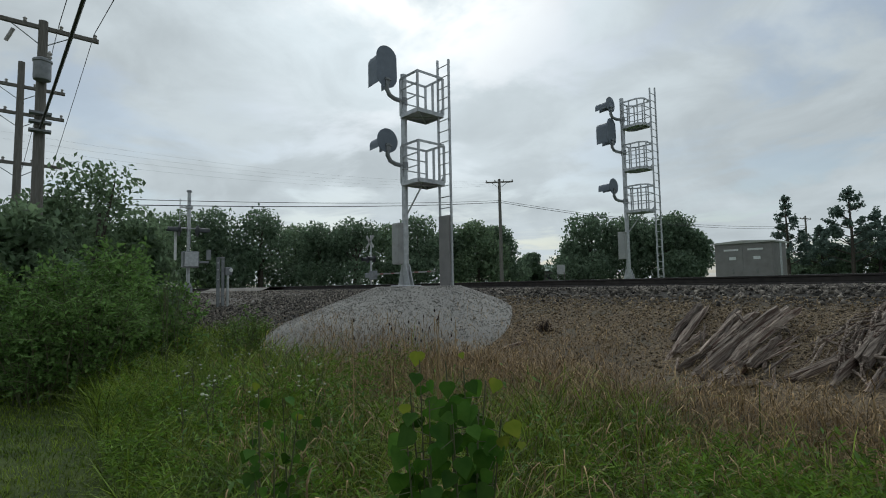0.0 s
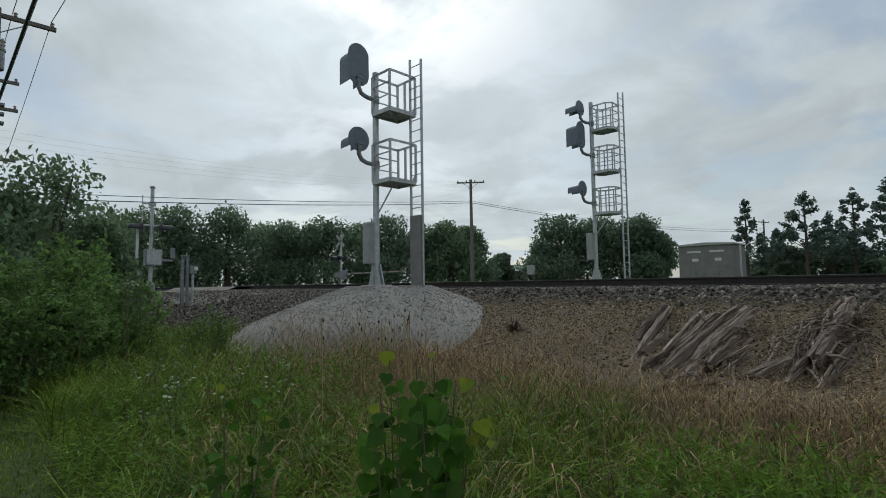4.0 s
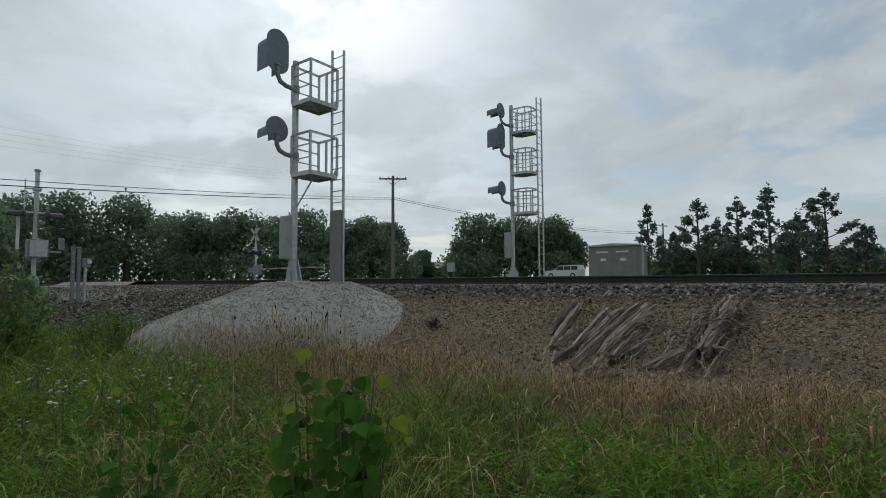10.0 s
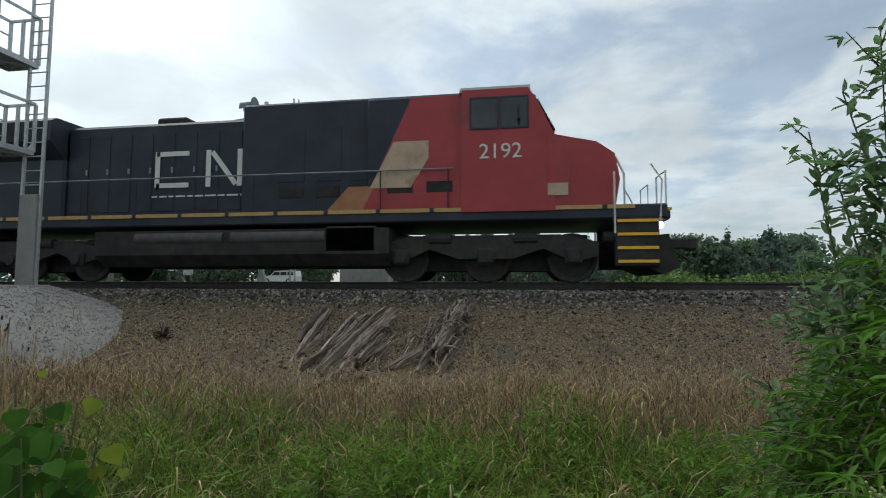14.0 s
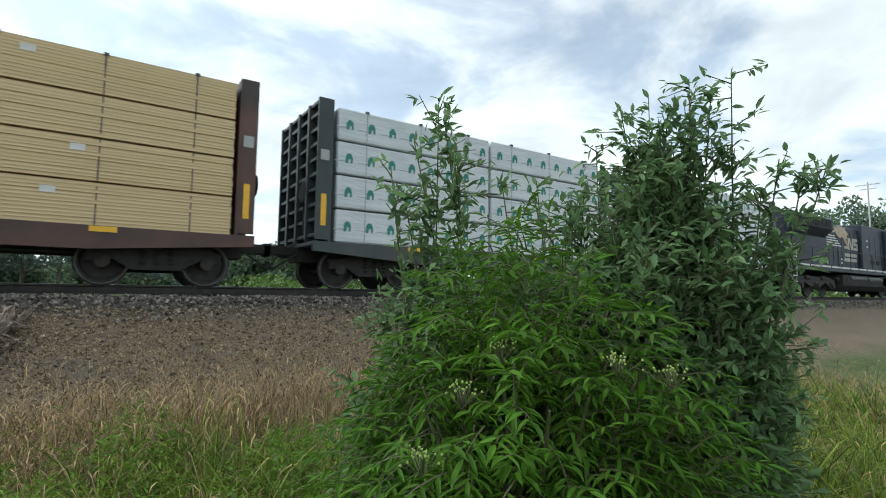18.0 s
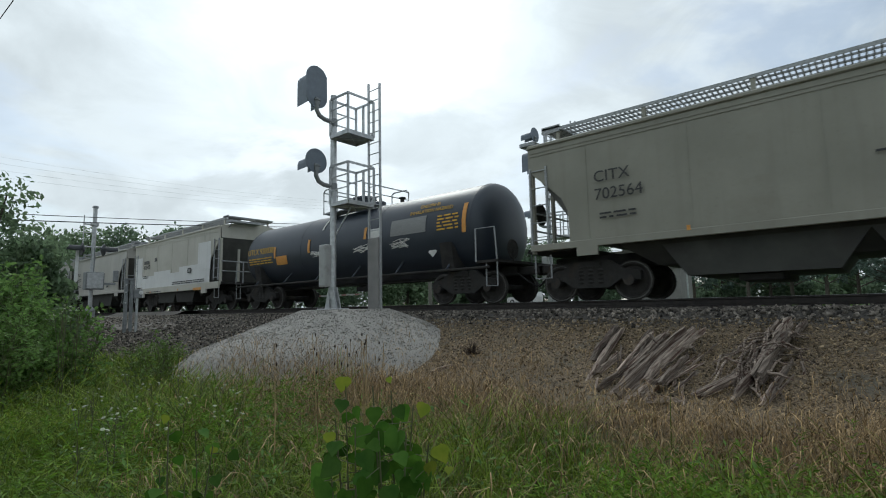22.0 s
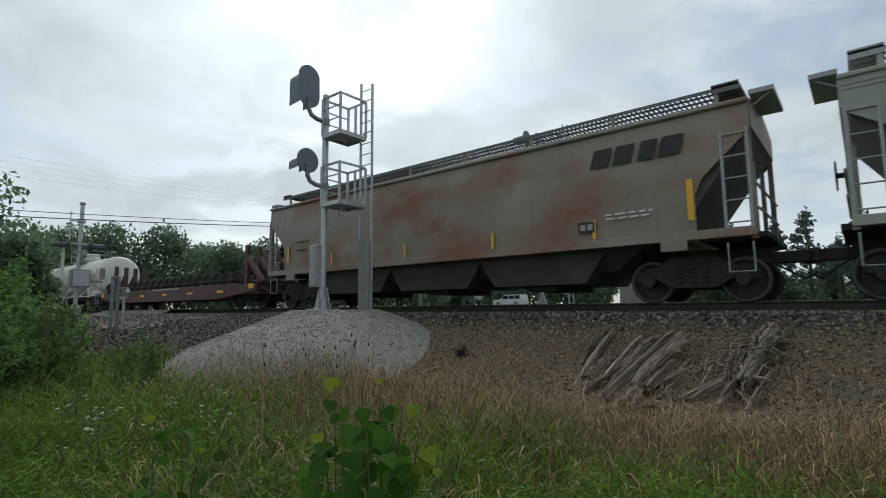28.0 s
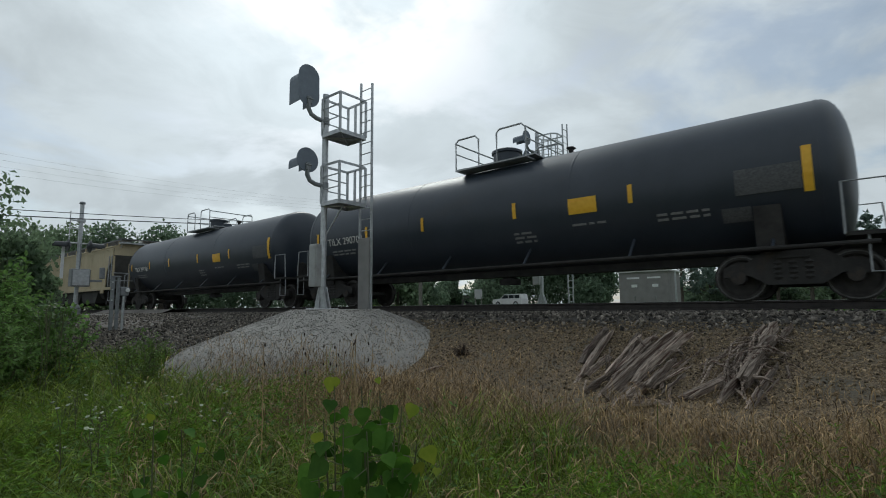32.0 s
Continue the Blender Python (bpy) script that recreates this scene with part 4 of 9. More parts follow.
def far_woods():
    rows = [(76, 66, 8.0, 9), (72.5, 68, 8.4, 9), (68.5, 66, 8.5, 9), (65, 74, 7.0, 8), (62, 66, 7.3, 9), (58.5, 64, 7.6, 9), (55, 70, 7.0, 8), (51.5, 62, 7.9, 9), (48, 66, 7.2, 8), (44.8, 64, 7.2, 7.5), (42, 68, 6.6, 6.5), (39.2, 80, 3.6, 5),
            (80, 60, 7.2, 9), (84, 62, 7.6, 9), (88, 64, 6.5, 9)]
    for k, (az, r, el, w) in enumerate(rows):
        x, y = polar(az, r)
        make_tree(x, y, EYE + r * math.tan(radians(el)), w, 100 + k, M["leaf_far" if k % 3 else "leaf_far2"], "leafy dark green tree in the far tree line", 7000, 0.4, base=0.05)
    for k, (az, r, el, w) in enumerate([(32.3, 80, 7.6, 11.6), (28.5, 81, 6.9, 11), (25, 79, 6.9, 10.4), (22.6, 80, 5.2, 7.8), (34.4, 82, 4.6, 6.2)]):
        x, y = polar(az, r)
        make_tree(x, y, EYE + r * math.tan(radians(el)), w, 130 + k, M["leaf_far"], "round-headed green tree behind the signals", 9000, 0.46, base=0.05)
    for k, (az, r, el, w) in enumerate([(-11.6, 62, 4.4, 5), (-13.5, 60, 4.6, 6), (-16.5, 60, 5.2, 6.5), (-18.6, 60, 4.9, 6), (-22, 66, 4.4, 7), (-26, 66, 4.8, 8), (-31, 70, 4.2, 8), (-66, 78, 7.6, 9), (-70, 78, 8.8, 9), (-73.5, 80, 9.0, 9), (-77, 80, 8.6, 10), (-81, 84, 8.0, 10), (-60, 84, 5.6, 9), (-54, 80, 4.6, 8), (-47, 80, 4.2, 8), (-40, 76, 4.0, 8)]):
        x, y = polar(az, r)
        make_tree(x, y, EYE + r * math.tan(radians(el)), w, 150 + k, M["leaf_far" if k % 2 else "leaf_far2"], "leafy green tree in the distance beyond the track", 4200, 0.5, base=0.05)


def far_bushes():
    rng = np.random.default_rng(91)
    for k in range(34):
        az = 17 - k * 1.75 + rng.normal(0, 0.5); r = rng.uniform(60, 68)
        x, y = polar(az, r)
        make_tree(x, y, EYE + r * math.tan(radians(rng.uniform(1.9, 3.3))), rng.uniform(3.2, 5.0), 900 + k, M["leaf_far2" if k % 2 else "leaf_far"], "low leafy bush in the far hedge", 1300, 0.42, trunk=False, base=0.02, name="far_bush", cat="bush", group="far hedge bushes", lobes_n=6)


def make_pine(x, y, h, w, seed, tiers=9, spruce=False):
    rng = np.random.default_rng(seed)
    z = float(ground_z(x, y))
    t = thing("pine_tree", "dark open-branched pine tree with tufted limbs" if not spruce else "dark conical spruce tree", "pine tree", group="pine trees")
    mb = MB().tube([(x, y, z - 0.2), (x + 0.06, y, z + (h - z) * 0.5), (x, y, h - 0.2)], [0.17, 0.11, 0.03], 8)
    pos, base = [], []
    for k in range(tiers):
        u = k / (tiers - 1)
        zz = z + (h - z) * (0.16 + 0.8 * u)
        ln = w * 0.68 * ((1 - u) ** 0.8 * 0.95 + 0.1) * rng.uniform(0.7, 1.15)
        for j in range(rng.integers(4, 6)):
            a = rng.uniform(0, 2 * np.pi); l = ln * rng.uniform(0.6, 1.1)
            tip = np.array([x + l * math.cos(a), y + l * math.sin(a), zz + l * (-0.12 if spruce else 0.5) + rng.uniform(-0.1, 0.1)])
            mb.tube([(x, y, zz), tuple((np.array([x, y, zz]) + tip) / 2 + (0, 0, -0.05)), tuple(tip)], [0.045, 0.03, 0.012], 5)
            m = int(8 + 26 * l)
            s = rng.uniform(0.42 if not spruce else 0.1, 1.08, m) ** (0.55 if not spruce else 0.8)
            pos.append(np.array([x, y, zz]) + (tip - [x, y, zz]) * s[:, None] + rng.normal(0, 0.11 + 0.02 * l, (m, 3)))
    top = np.array([x, y, h - 0.25]) + rng.normal(0, 0.1, (44, 3)) * (1, 1, 3.4)
    pos.append(top)
    pos = np.concatenate(pos)
    part("trunk", mb, M["bark"], t, "slim brown trunk with branches")
    tv = np.array([(-0.5, 0, 0), (0, 0.09, 0.06), (0.5, 0, 0.1), (0, -0.09, 0.0), (0, 0, 0.5), (0.08, 0.0, 0)])
    tf = np.array([(0, 1, 2), (0, 2, 3), (4, 0, 5), (4, 5, 2)])
    v, f = scatter(tv, tf, random_turns(rng, len(pos), 0.7, (0.24, 0.44)), pos)
    part("needles", fast_mesh("needles", v, f, M["needle"]), None, t)


def pines():
    for k, (az, r, el, w, sp) in enumerate([(14.4, 58, 7.6, 3.2, 0), (9.7, 55, 7.7, 4.4, 0), (6.2, 56, 7.5, 3.8, 0), (3.6, 54, 8.3, 4.0, 0), (7.9, 60, 5.6, 3.4, 0), (-0.7, 54, 7.6, 4.4, 0), (1.4, 58, 5.6, 3.6, 0), (11.9, 60, 4.6, 3.0, 0), (-7.1, 58, 4.9, 3.6, 1), (-20.5, 60, 5.0, 3.4, 1), (-3.4, 56, 4.4, 2.4, 0), (-24, 46, 5.0, 2.6, 0), (-33, 44, 5.2, 2.4, 0), (-44, 40, 5.0, 2.4, 0)]):
        x, y = polar(az, r)
        make_pine(x, y, EYE + r * math.tan(radians(el)), w, 200 + k, 9, bool(sp))


far_woods()
far_bushes()
pines()
# trees by the poles, this side of the crossing
for x, y, h, w, sd in ((-19.8, 2.35, 5.9, 4.3, 301), (-21.0, 1.2, 5.0, 3.4, 302), (-23.5, -0.5, 5.2, 3.6, 304), (-18.9, 3.6, 3.9, 1.9, 303), (-15.9, 0.65, 3.75, 2.5, 305), (-16.6, -0.9, 3.8, 2.6, 306)):
    make_tree(x, y, h, w, sd, M["leaf_far2"], "young leafy tree beside the utility poles", 5200, 0.19, base=0.08, lobes_n=15)


# ---- hedge of low growth beyond the track ----
def low_growth():
    rng = np.random.default_rng(41)
    lobes = []
    for k in range(420):
        x = rng.uniform(-22, 70); y = rng.uniform(16.3, 24)
        r = rng.uniform(0.35, 0.75)
        zz = float(ground_z(x, y)) + r * 0.3
        if abs(x + 10) < 1.6 and y < 21: continue
        hi = (1.52 if x < 2 else 1.8) + rng.uniform(-0.12, 0.1)
        lobes.append((x, y, min(zz, hi - r * 0.5), r, r, r * 0.6))
    for k in range(190):
        x = rng.uniform(4, 60); y = rng.uniform(17, 24); r = rng.uniform(0.6, 1.0)
        lobes.append((x, y, float(ground_z(x, y)) + r * rng.uniform(0.3, 0.7), r, r, r * 0.6))
    v, f = leaf_cloud(rng, lobes, 52000, 0.16, tilt=0.8)
    tagged(new("low_weeds", fast_mesh("low_weeds", v, f, M["leaf_low"])), "bright green weeds and vines beyond the rails", "weeds", kind="stuff")
    lobes = []
    for k in range(260):
        a, r = rng.uniform(-30, 78), rng.uniform(32, 46)
        x, y = polar(a, r)
        if y < 24 or (-12.5 < x < -7.5 and y < 36): continue
        q = rng.uniform(0.5, 0.9)
        lobes.append((x, y, float(ground_z(x, y)) - q * 0.1, q, q, q * 0.5))
    v, f = leaf_cloud(rng, lobes, 22000, 0.28, tilt=0.8)
    tagged(new("far_scrub", fast_mesh("far_scrub", v, f, M["leaf_low"])), "low green scrub on the far field", "scrub", kind="stuff")


M["leaf_low"] = surface("weed_leaves", (0.085, 0.155, 0.028), (0.165, 0.265, 0.055), 2, 0.6, island=0.3, trans=0.25)
low_growth()


# ---- tall grass of the verge ----
def blades(rng, x, y, h, w, lean):
    n = len(x)
    a = rng.uniform(0, 2 * np.pi, n); b = rng.uniform(0, 2 * np.pi, n)
    z = np.maximum(ground_z(x, y), mound_z(x, y)) - 0.02
    ex, ey = np.cos(a) * w / 2, np.sin(a) * w / 2
    lx, ly = np.cos(b) * lean * h, np.sin(b) * lean * h
    c = np.stack([x, y, z], -1)
    def at(u, k):
        return c + np.stack([lx * u ** 2, ly * u ** 2, h * (u - 0.36 * lean * u ** 3)], -1) + np.stack([ex, ey, 0 * ex], -1) * k
    v = np.stack([at(0, 1), at(0, -1), at(0.5, 0.9), at(0.5, -0.9), at(0.82, 0.55), at(0.82, -0.55), at(1.0, 0)], 1)
    f = np.array([(0, 1, 3), (0, 3, 2), (2, 3, 5), (2, 5, 4), (4, 5, 6)])[None] + (np.arange(n) * 7)[:, None, None]
    return v.reshape(-1, 3), f.reshape(-1, 3), at(1.0, 0)


def polar_points(rng, n, r0, r1, az0, az1):
    az = np.radians(rng.uniform(az0, az1, n)); r = np.sqrt(rng.uniform(r0 ** 2, r1 ** 2, n))
    return -r * np.sin(az), r * np.cos(az)


def wav(x, y):
    return 0.5 * np.sin(x * 1.7 + 0.6) + 0.35 * np.sin(x * 3.9 + y * 1.3) + 0.3 * np.cos(x * 0.6 - y)


def in_lane(x, y):
    return (x < -3.2) & (y < 0.62 - 0.06 * (x + 3.2))


def nodding(rng, x, y, h, w, curl):
    """Stems that bend over at the top, with a thicker hanging head."""
    n = len(x)
    b = rng.uniform(0, 2 * np.pi, n); a = b + rng.normal(1.57, 0.5, n)
    z = np.maximum(ground_z(x, y), mound_z(x, y)) - 0.02
    c = np.stack([x, y, z], -1)
    bd = np.stack([np.cos(b), np.sin(b), 0 * b], -1); up = np.array([0, 0, 1.0])
    ex = np.stack([np.cos(a), np.sin(a), 0 * a], -1) * (w / 2)[:, None]
    lean = rng.uniform(0.2, 0.95, n)
    rows = []
    for u, k in ((0.0, 1.0), (0.45, 0.9), (0.8, 0.7)):
        rows.append((c + bd * (lean * h * u * u)[:, None] + up * (h * u)[:, None], k))
    cen = c + bd * (lean * h * 0.9 + curl)[:, None] + up * (h - curl)[:, None]
    turn = rng.uniform(0.75, 1.15, n)
    for ph, k in ((50, 0.8), (100, 1.7), (150, 2.0), (195, 1.3), (225, 0.2)):
        q = np.radians(ph) * turn
        rows.append((cen + (-np.cos(q)[:, None] * bd + np.sin(q)[:, None] * up) * curl[:, None], k))
    v = np.stack([p + ex * (k * sg) for p, k in rows for sg in (1, -1)], 1)
    m = len(rows)
    f = np.array([(2 * i, 2 * i + 1, 2 * i + 3, 2 * i + 2) for i in range(m - 1)])[None] + (np.arange(n) * 2 * m)[:, None, None]
    return v.reshape(-1, 3), f.reshape(-1, 4)


def dryness(x, y):
    """How far the verge has turned to straw: the foot of the bank, and the strip before the gravel mound."""
    r, az = np.hypot(x, y), np.degrees(np.arctan2(-x, y))
    foot = (y - 4.1 - 0.7 * wav(x + 3, y)) / 1.2
    strip = np.minimum((r - 5.5 - 0.6 * wav(x * 1.3, y)) / 1.0, (65 - az + 3 * wav(y, x)) / 4.0)
    return np.clip(np.where(x > -3.5, foot, np.maximum(strip, np.minimum(foot, (64 - az) / 5))), 0, 1)


def build_grass():
    rng = np.random.default_rng(21)
    # green growth, thinning out where the straw takes over
    x, y = polar_points(rng, 125000, 1.7, 9.5, -80, 92)
    edge = 4.95 + 0.55 * wav(x, y) + np.clip((-x - 5.0) * 0.3, 0, 1.8) + np.clip((x - 2) * 0.12, 0, 0.8)
    keep = (y < edge) & ~in_lane(x, y) & (rng.random(len(x)) < np.where(np.hypot(x, y) < 4.5, 1.0, 0.7) * (1 - 0.85 * dryness(x, y)))
    x, y = x[keep], y[keep]
    tuft = 0.5 + 0.5 * np.sin(x * 5.1 + 2.3 * np.sin(y * 3.7)) * np.cos(y * 4.6 + 1.7 * np.sin(x * 2.9))
    h = rng.gamma(6, 0.07, len(x)) * (1 + 0.4 * wav(x * 0.9, y * 1.1)) * (0.6 + 0.65 * tuft)
    h = np.clip(h, 0.08, 0.85) * np.where((x < -5) & (y > 2.2), 1.3, 1.0)
    v, f, tip = blades(rng, x, y, h, rng.uniform(0.004, 0.012, len(x)), rng.uniform(0.3, 1.6, len(x)))
    tagged(new("tall_grass", fast_mesh("tall_grass", v, f, M["grass"])), "tall lush green grass on the verge", "grass", kind="stuff")
    x, y = polar_points(rng, 15000, 9.3, 16.5, 60, 88)
    keep = (y < 5.6 + 0.5 * wav(x, y)) & ~in_lane(x, y) & (mound_z(x, y) < ground_z(x, y))
    x, y = x[keep], y[keep]
    v, f, tip = blades(rng, x, y, np.clip(rng.gamma(6, 0.085, len(x)), 0.12, 0.9), rng.uniform(0.01, 0.024, len(x)), rng.uniform(0.3, 1.4, len(x)))
    tagged(new("verge_weeds", fast_mesh("verge_weeds", v, f, M["grass"])), "rank yellow-green growth beside the gravel road", "grass", kind="stuff")
    # dry growth mixed in and up the bank
    x, y = polar_points(rng, 90000, 2.2, 12.5, -80, 72)
    thin = np.interp(y, [0, 5.9, 6.7, 8.4, 9.6], [1, 1, 0.25, 0.07, 0.0]) * np.where(x > 1.5, 0.75, 1.0)
    dens = np.maximum(dryness(x, y), 0.13) * thin
    md = mound_z(x, y) - ground_z(x, y)
    def bare(x, y):
        return in_lane(x, y) | ((x < -14) & (y > 4)) | ((x > -3.9) & (x < -0.7) & (y > 6.0) & (rng.random(len(x)) < 0.9))
    keep = (rng.random(len(x)) < dens * np.clip(1.25 - md * 1.6, 0, 1)) & ~bare(x, y)
    x, y = x[keep], y[keep]
    h = np.clip(rng.gamma(7, 0.05, len(x)), 0.1, 0.55) * np.interp(y, [0, 5.4, 6.3, 9.5], [1, 0.95, 0.5, 0.35])
    v, f, tip = blades(rng, x, y, h, rng.uniform(0.0035, 0.007, len(x)), rng.uniform(0.5, 1.7, len(x)))
    tagged(new("dry_grass", fast_mesh("dry_grass", v, f, M["dry"])), "dry straw-brown grass along the foot of the bank", "grass", kind="stuff")
    x, y = polar_points(rng, 52000, 2.4, 11.5, -80, 72)
    dens = np.maximum(dryness(x, y), 0.2) * np.interp(y, [0, 6.0, 6.8, 8.4], [1, 1, 0.3, 0.0])
    md = mound_z(x, y) - ground_z(x, y)
    keep = (rng.random(len(x)) < dens * np.clip(1.2 - md * 2.0, 0, 1)) & ~bare(x, y)
    x, y = x[keep], y[keep]
    h = np.clip(rng.gamma(9, 0.048, len(x)), 0.15, 0.7) * np.interp(y, [0, 5.4, 6.3, 9.5], [1, 0.9, 0.5, 0.4])
    v, f = nodding(rng, x, y, h, rng.uniform(0.0028, 0.0055, len(x)), rng.uniform(0.03, 0.11, len(x)))
    tagged(new("grass_seed_heads", fast_mesh("grass_seed_heads", v, f, M["seed"])), "straw-coloured grass stems with nodding seed heads", "grass", kind="stuff")
    # short litter on the bank
    x = rng.uniform(-16, 18, 24000); y = rng.uniform(6.0, 9.9, 24000)
    keep = (mound_z(x, y) < ground_z(x, y)) & (x > -15)
    x, y = x[keep], y[keep]
    v, f, tip = blades(rng, x, y, rng.uniform(0.03, 0.13, len(x)), rng.uniform(0.004, 0.01, len(x)), rng.uniform(0.5, 1.6, len(x)))
    tagged(new("bank_litter", fast_mesh("bank_litter", v, f, M["seed"])), "short dead stalks on the brown embankment", "grass", kind="stuff")
    # mown lane and the near ground
    x, y = polar_points(rng, 24000, 2.6, 11, 74, 97)
    keep = in_lane(x, y)
    x, y = x[keep], y[keep]
    v, f, tip = blades(rng, x, y, rng.uniform(0.04, 0.11, len(x)), rng.uniform(0.005, 0.01, len(x)), rng.uniform(0.2, 0.9, len(x)))
    tagged(new("mown_grass", fast_mesh("mown_grass", v, f, M["grass"])), "short mown grass lane", "grass", kind="stuff")
    # broad weeds in the grass
    x, y = polar_points(rng, 330, 2.4, 7.5, -70, 85)
    keep = (y < 4.4 + 0.4 * wav(x, y)) & ~in_lane(x, y)
    x, y = x[keep], y[keep]
    pos, size = [], []
    for a, b in zip(x, y):
        hh = rng.uniform(0.25, 0.7); m = rng.integers(14, 34)
        s = rng.uniform(0.1, 1, m)
        z = float(ground_z(a, b))
        pos.append(np.stack([a + rng.normal(0, 0.07, m), b + rng.normal(0, 0.07, m), z + hh * s], -1))
    pos = np.concatenate(pos)
    tv = np.array([(0, 0, 0), (0.45, 0.2, 0.06), (1, 0, -0.1), (0.45, -0.2, 0.06)])
    v, f = scatter(tv, np.array([(0, 1, 2), (0, 2, 3)]), random_turns(rng, len(pos), 0.5, (0.03, 0.08)), pos)
    tagged(new("broad_weeds", fast_mesh("broad_weeds", v, f, M["leaf_bush"])), "broad-leaved weeds among the grass", "weeds", kind="stuff")


build_grass()


def leafy_stalks():
    """Goldenrod-like weeds: upright stalks set all round with narrow leaves, in patches."""
    rng = np.random.default_rng(52)
    spots = []
    for az0, az1, r0, r1, n in ((-18, 36, 2.1, 3.9, 620), (-8, 12, 4.0, 5.0, 130), (34, 52, 2.0, 3.2, 130), (52, 82, 2.6, 8.0, 620), (-34, -14, 2.4, 4.6, 190)):
        x, y = polar_points(rng, n, r0, r1, az0, az1)
        keep = ~in_lane(x, y) & (np.sin(x * 2.6 + 1.3 * y) + np.cos(y * 3.1 - x) + rng.normal(0, 0.7, n) > -0.5)
        spots.append(np.stack([x, y], -1)[keep])
    spots = np.concatenate(spots)
    P, Dv, S = [], [], []
    for a, b in spots:
        z = float(ground_z(a, b))
        hh = rng.uniform(0.28, 0.62) * (1.25 if a < -4.5 else 1.0)
        m = int(rng.integers(20, 34))
        u = rng.uniform(0.12, 1.0, m); turn = rng.uniform(0, 2 * np.pi, m)
        lean = rng.normal(0, 0.12, 2)
        P.append(np.stack([a + lean[0] * u * hh, b + lean[1] * u * hh, z + hh * u], -1))
        up = 0.15 + 0.75 * u ** 2
        d = np.stack([np.cos(turn), np.sin(turn), up - 0.25 * (1 - u)], -1)
        Dv.append(d / np.linalg.norm(d, axis=1)[:, None]); S.append(rng.uniform(0.06, 0.12, m) * (1.15 - 0.55 * u))
    P, Dv, S = np.concatenate(P), np.concatenate(Dv), np.concatenate(S)
    side = np.cross(Dv, rng.normal(0, 0.3, P.shape) + (0, 0, 1)); side /= np.linalg.norm(side, axis=1)[:, None]
    rot = np.stack([Dv, side, np.cross(side, Dv)], -1) * S[:, None, None]
    tv = np.array([(0, 0, 0), (0.4, 0.1, 0.05), (1, 0, -0.12), (0.4, -0.1, 0.05)])
    v, f = scatter(tv, np.array([(0, 1, 2), (0, 2, 3)]), rot, P)
    tagged(new("leafy_weeds", fast_mesh("leafy_weeds", v, f, M["leaf_rod"])), "bright green narrow-leaved weeds in patches among the grass", "weeds", kind="stuff")


leafy_stalks()


UMBEL = MB().lathe([(0.001, -0.02), (0.03, 0.0), (0.034, 0.006), (0.018, 0.013), (0.001, 0.011)], 9).data("umbel", M["umbel"])


def flat_heads(az0, az1, r0, r1, n, seed, zlo, zhi):
    rng = np.random.default_rng(seed)
    for k in range(n):
        az, r = rng.uniform(az0, az1), rng.uniform(r0, r1)
        x, y = polar(az, r)
        z0 = float(ground_z(x, y)); h = rng.uniform(zlo, zhi)
        t = thing("white_flower", "wild flower with flat white umbels on a green stalk", "flower", group="white wild flowers")
        mb = MB().tube([(x, y, z0), (x + rng.normal(0, 0.03), y, z0 + h * 0.6), (x + rng.normal(0, 0.05), y + rng.normal(0, 0.05), z0 + h)], [0.006, 0.005, 0.003], 4)
        top = mb.v[-1]
        for j in range(3):
            mb.tube([(x, y, z0 + h * 0.7), (x + rng.normal(0, 0.06), y + rng.normal(0, 0.06), z0 + h * 0.95)], 0.003, 3)
        part("stalk", mb, M["stem"], t)
        for j in range(3):
            o = part("umbel", UMBEL, None, t, "flat white flower head")
            o.matrix_basis = pose(x + rng.normal(0, 0.06), y + rng.normal(0, 0.06), z0 + h + rng.normal(-0.02, 0.025), rng.normal(0, 14), rng.normal(0, 14)) @ Matrix.Scale(rng.uniform(0.35, 0.65), 4)


flat_heads(62, 78, 5.2, 9.0, 30, 5, 0.5, 0.75)
flat_heads(75.2, 77.6, 8.8, 9.6, 5, 6, 1.6, 1.85)


def dark_stalks():
    rng = np.random.default_rng(8)
    for k in range(13):
        az, r = rng.uniform(47, 59), rng.uniform(4.6, 6.0)
        x, y = polar(az, r)
        z0 = float(max(ground_z(x, y), mound_z(x, y))) - 0.02
        top = EYE - r * math.tan(radians(rng.uniform(2.0, 6.5)))
        t = thing("seed_stalk", "thin dry weed stalk with dark seed heads", "weed", group="dark seed stalks")
        part("stalk", MB().tube([(x, y, z0), (x + 0.02, y, (z0 + top) / 2), (x + rng.normal(0, 0.03), y, top)], [0.006, 0.005, 0.003], 4), M["seed"], t)
        for j in range(rng.integers(1, 3)):
            zz = top - j * 0.16
            part("seed_head", MB().lathe([(0.0015, -0.017), (0.006, -0.008), (0.007, 0.006), (0.002, 0.018)], 6, c=(x + rng.normal(0, 0.03), y, zz)), M["darkhead"], t, "dark brown seed head")


dark_stalks()


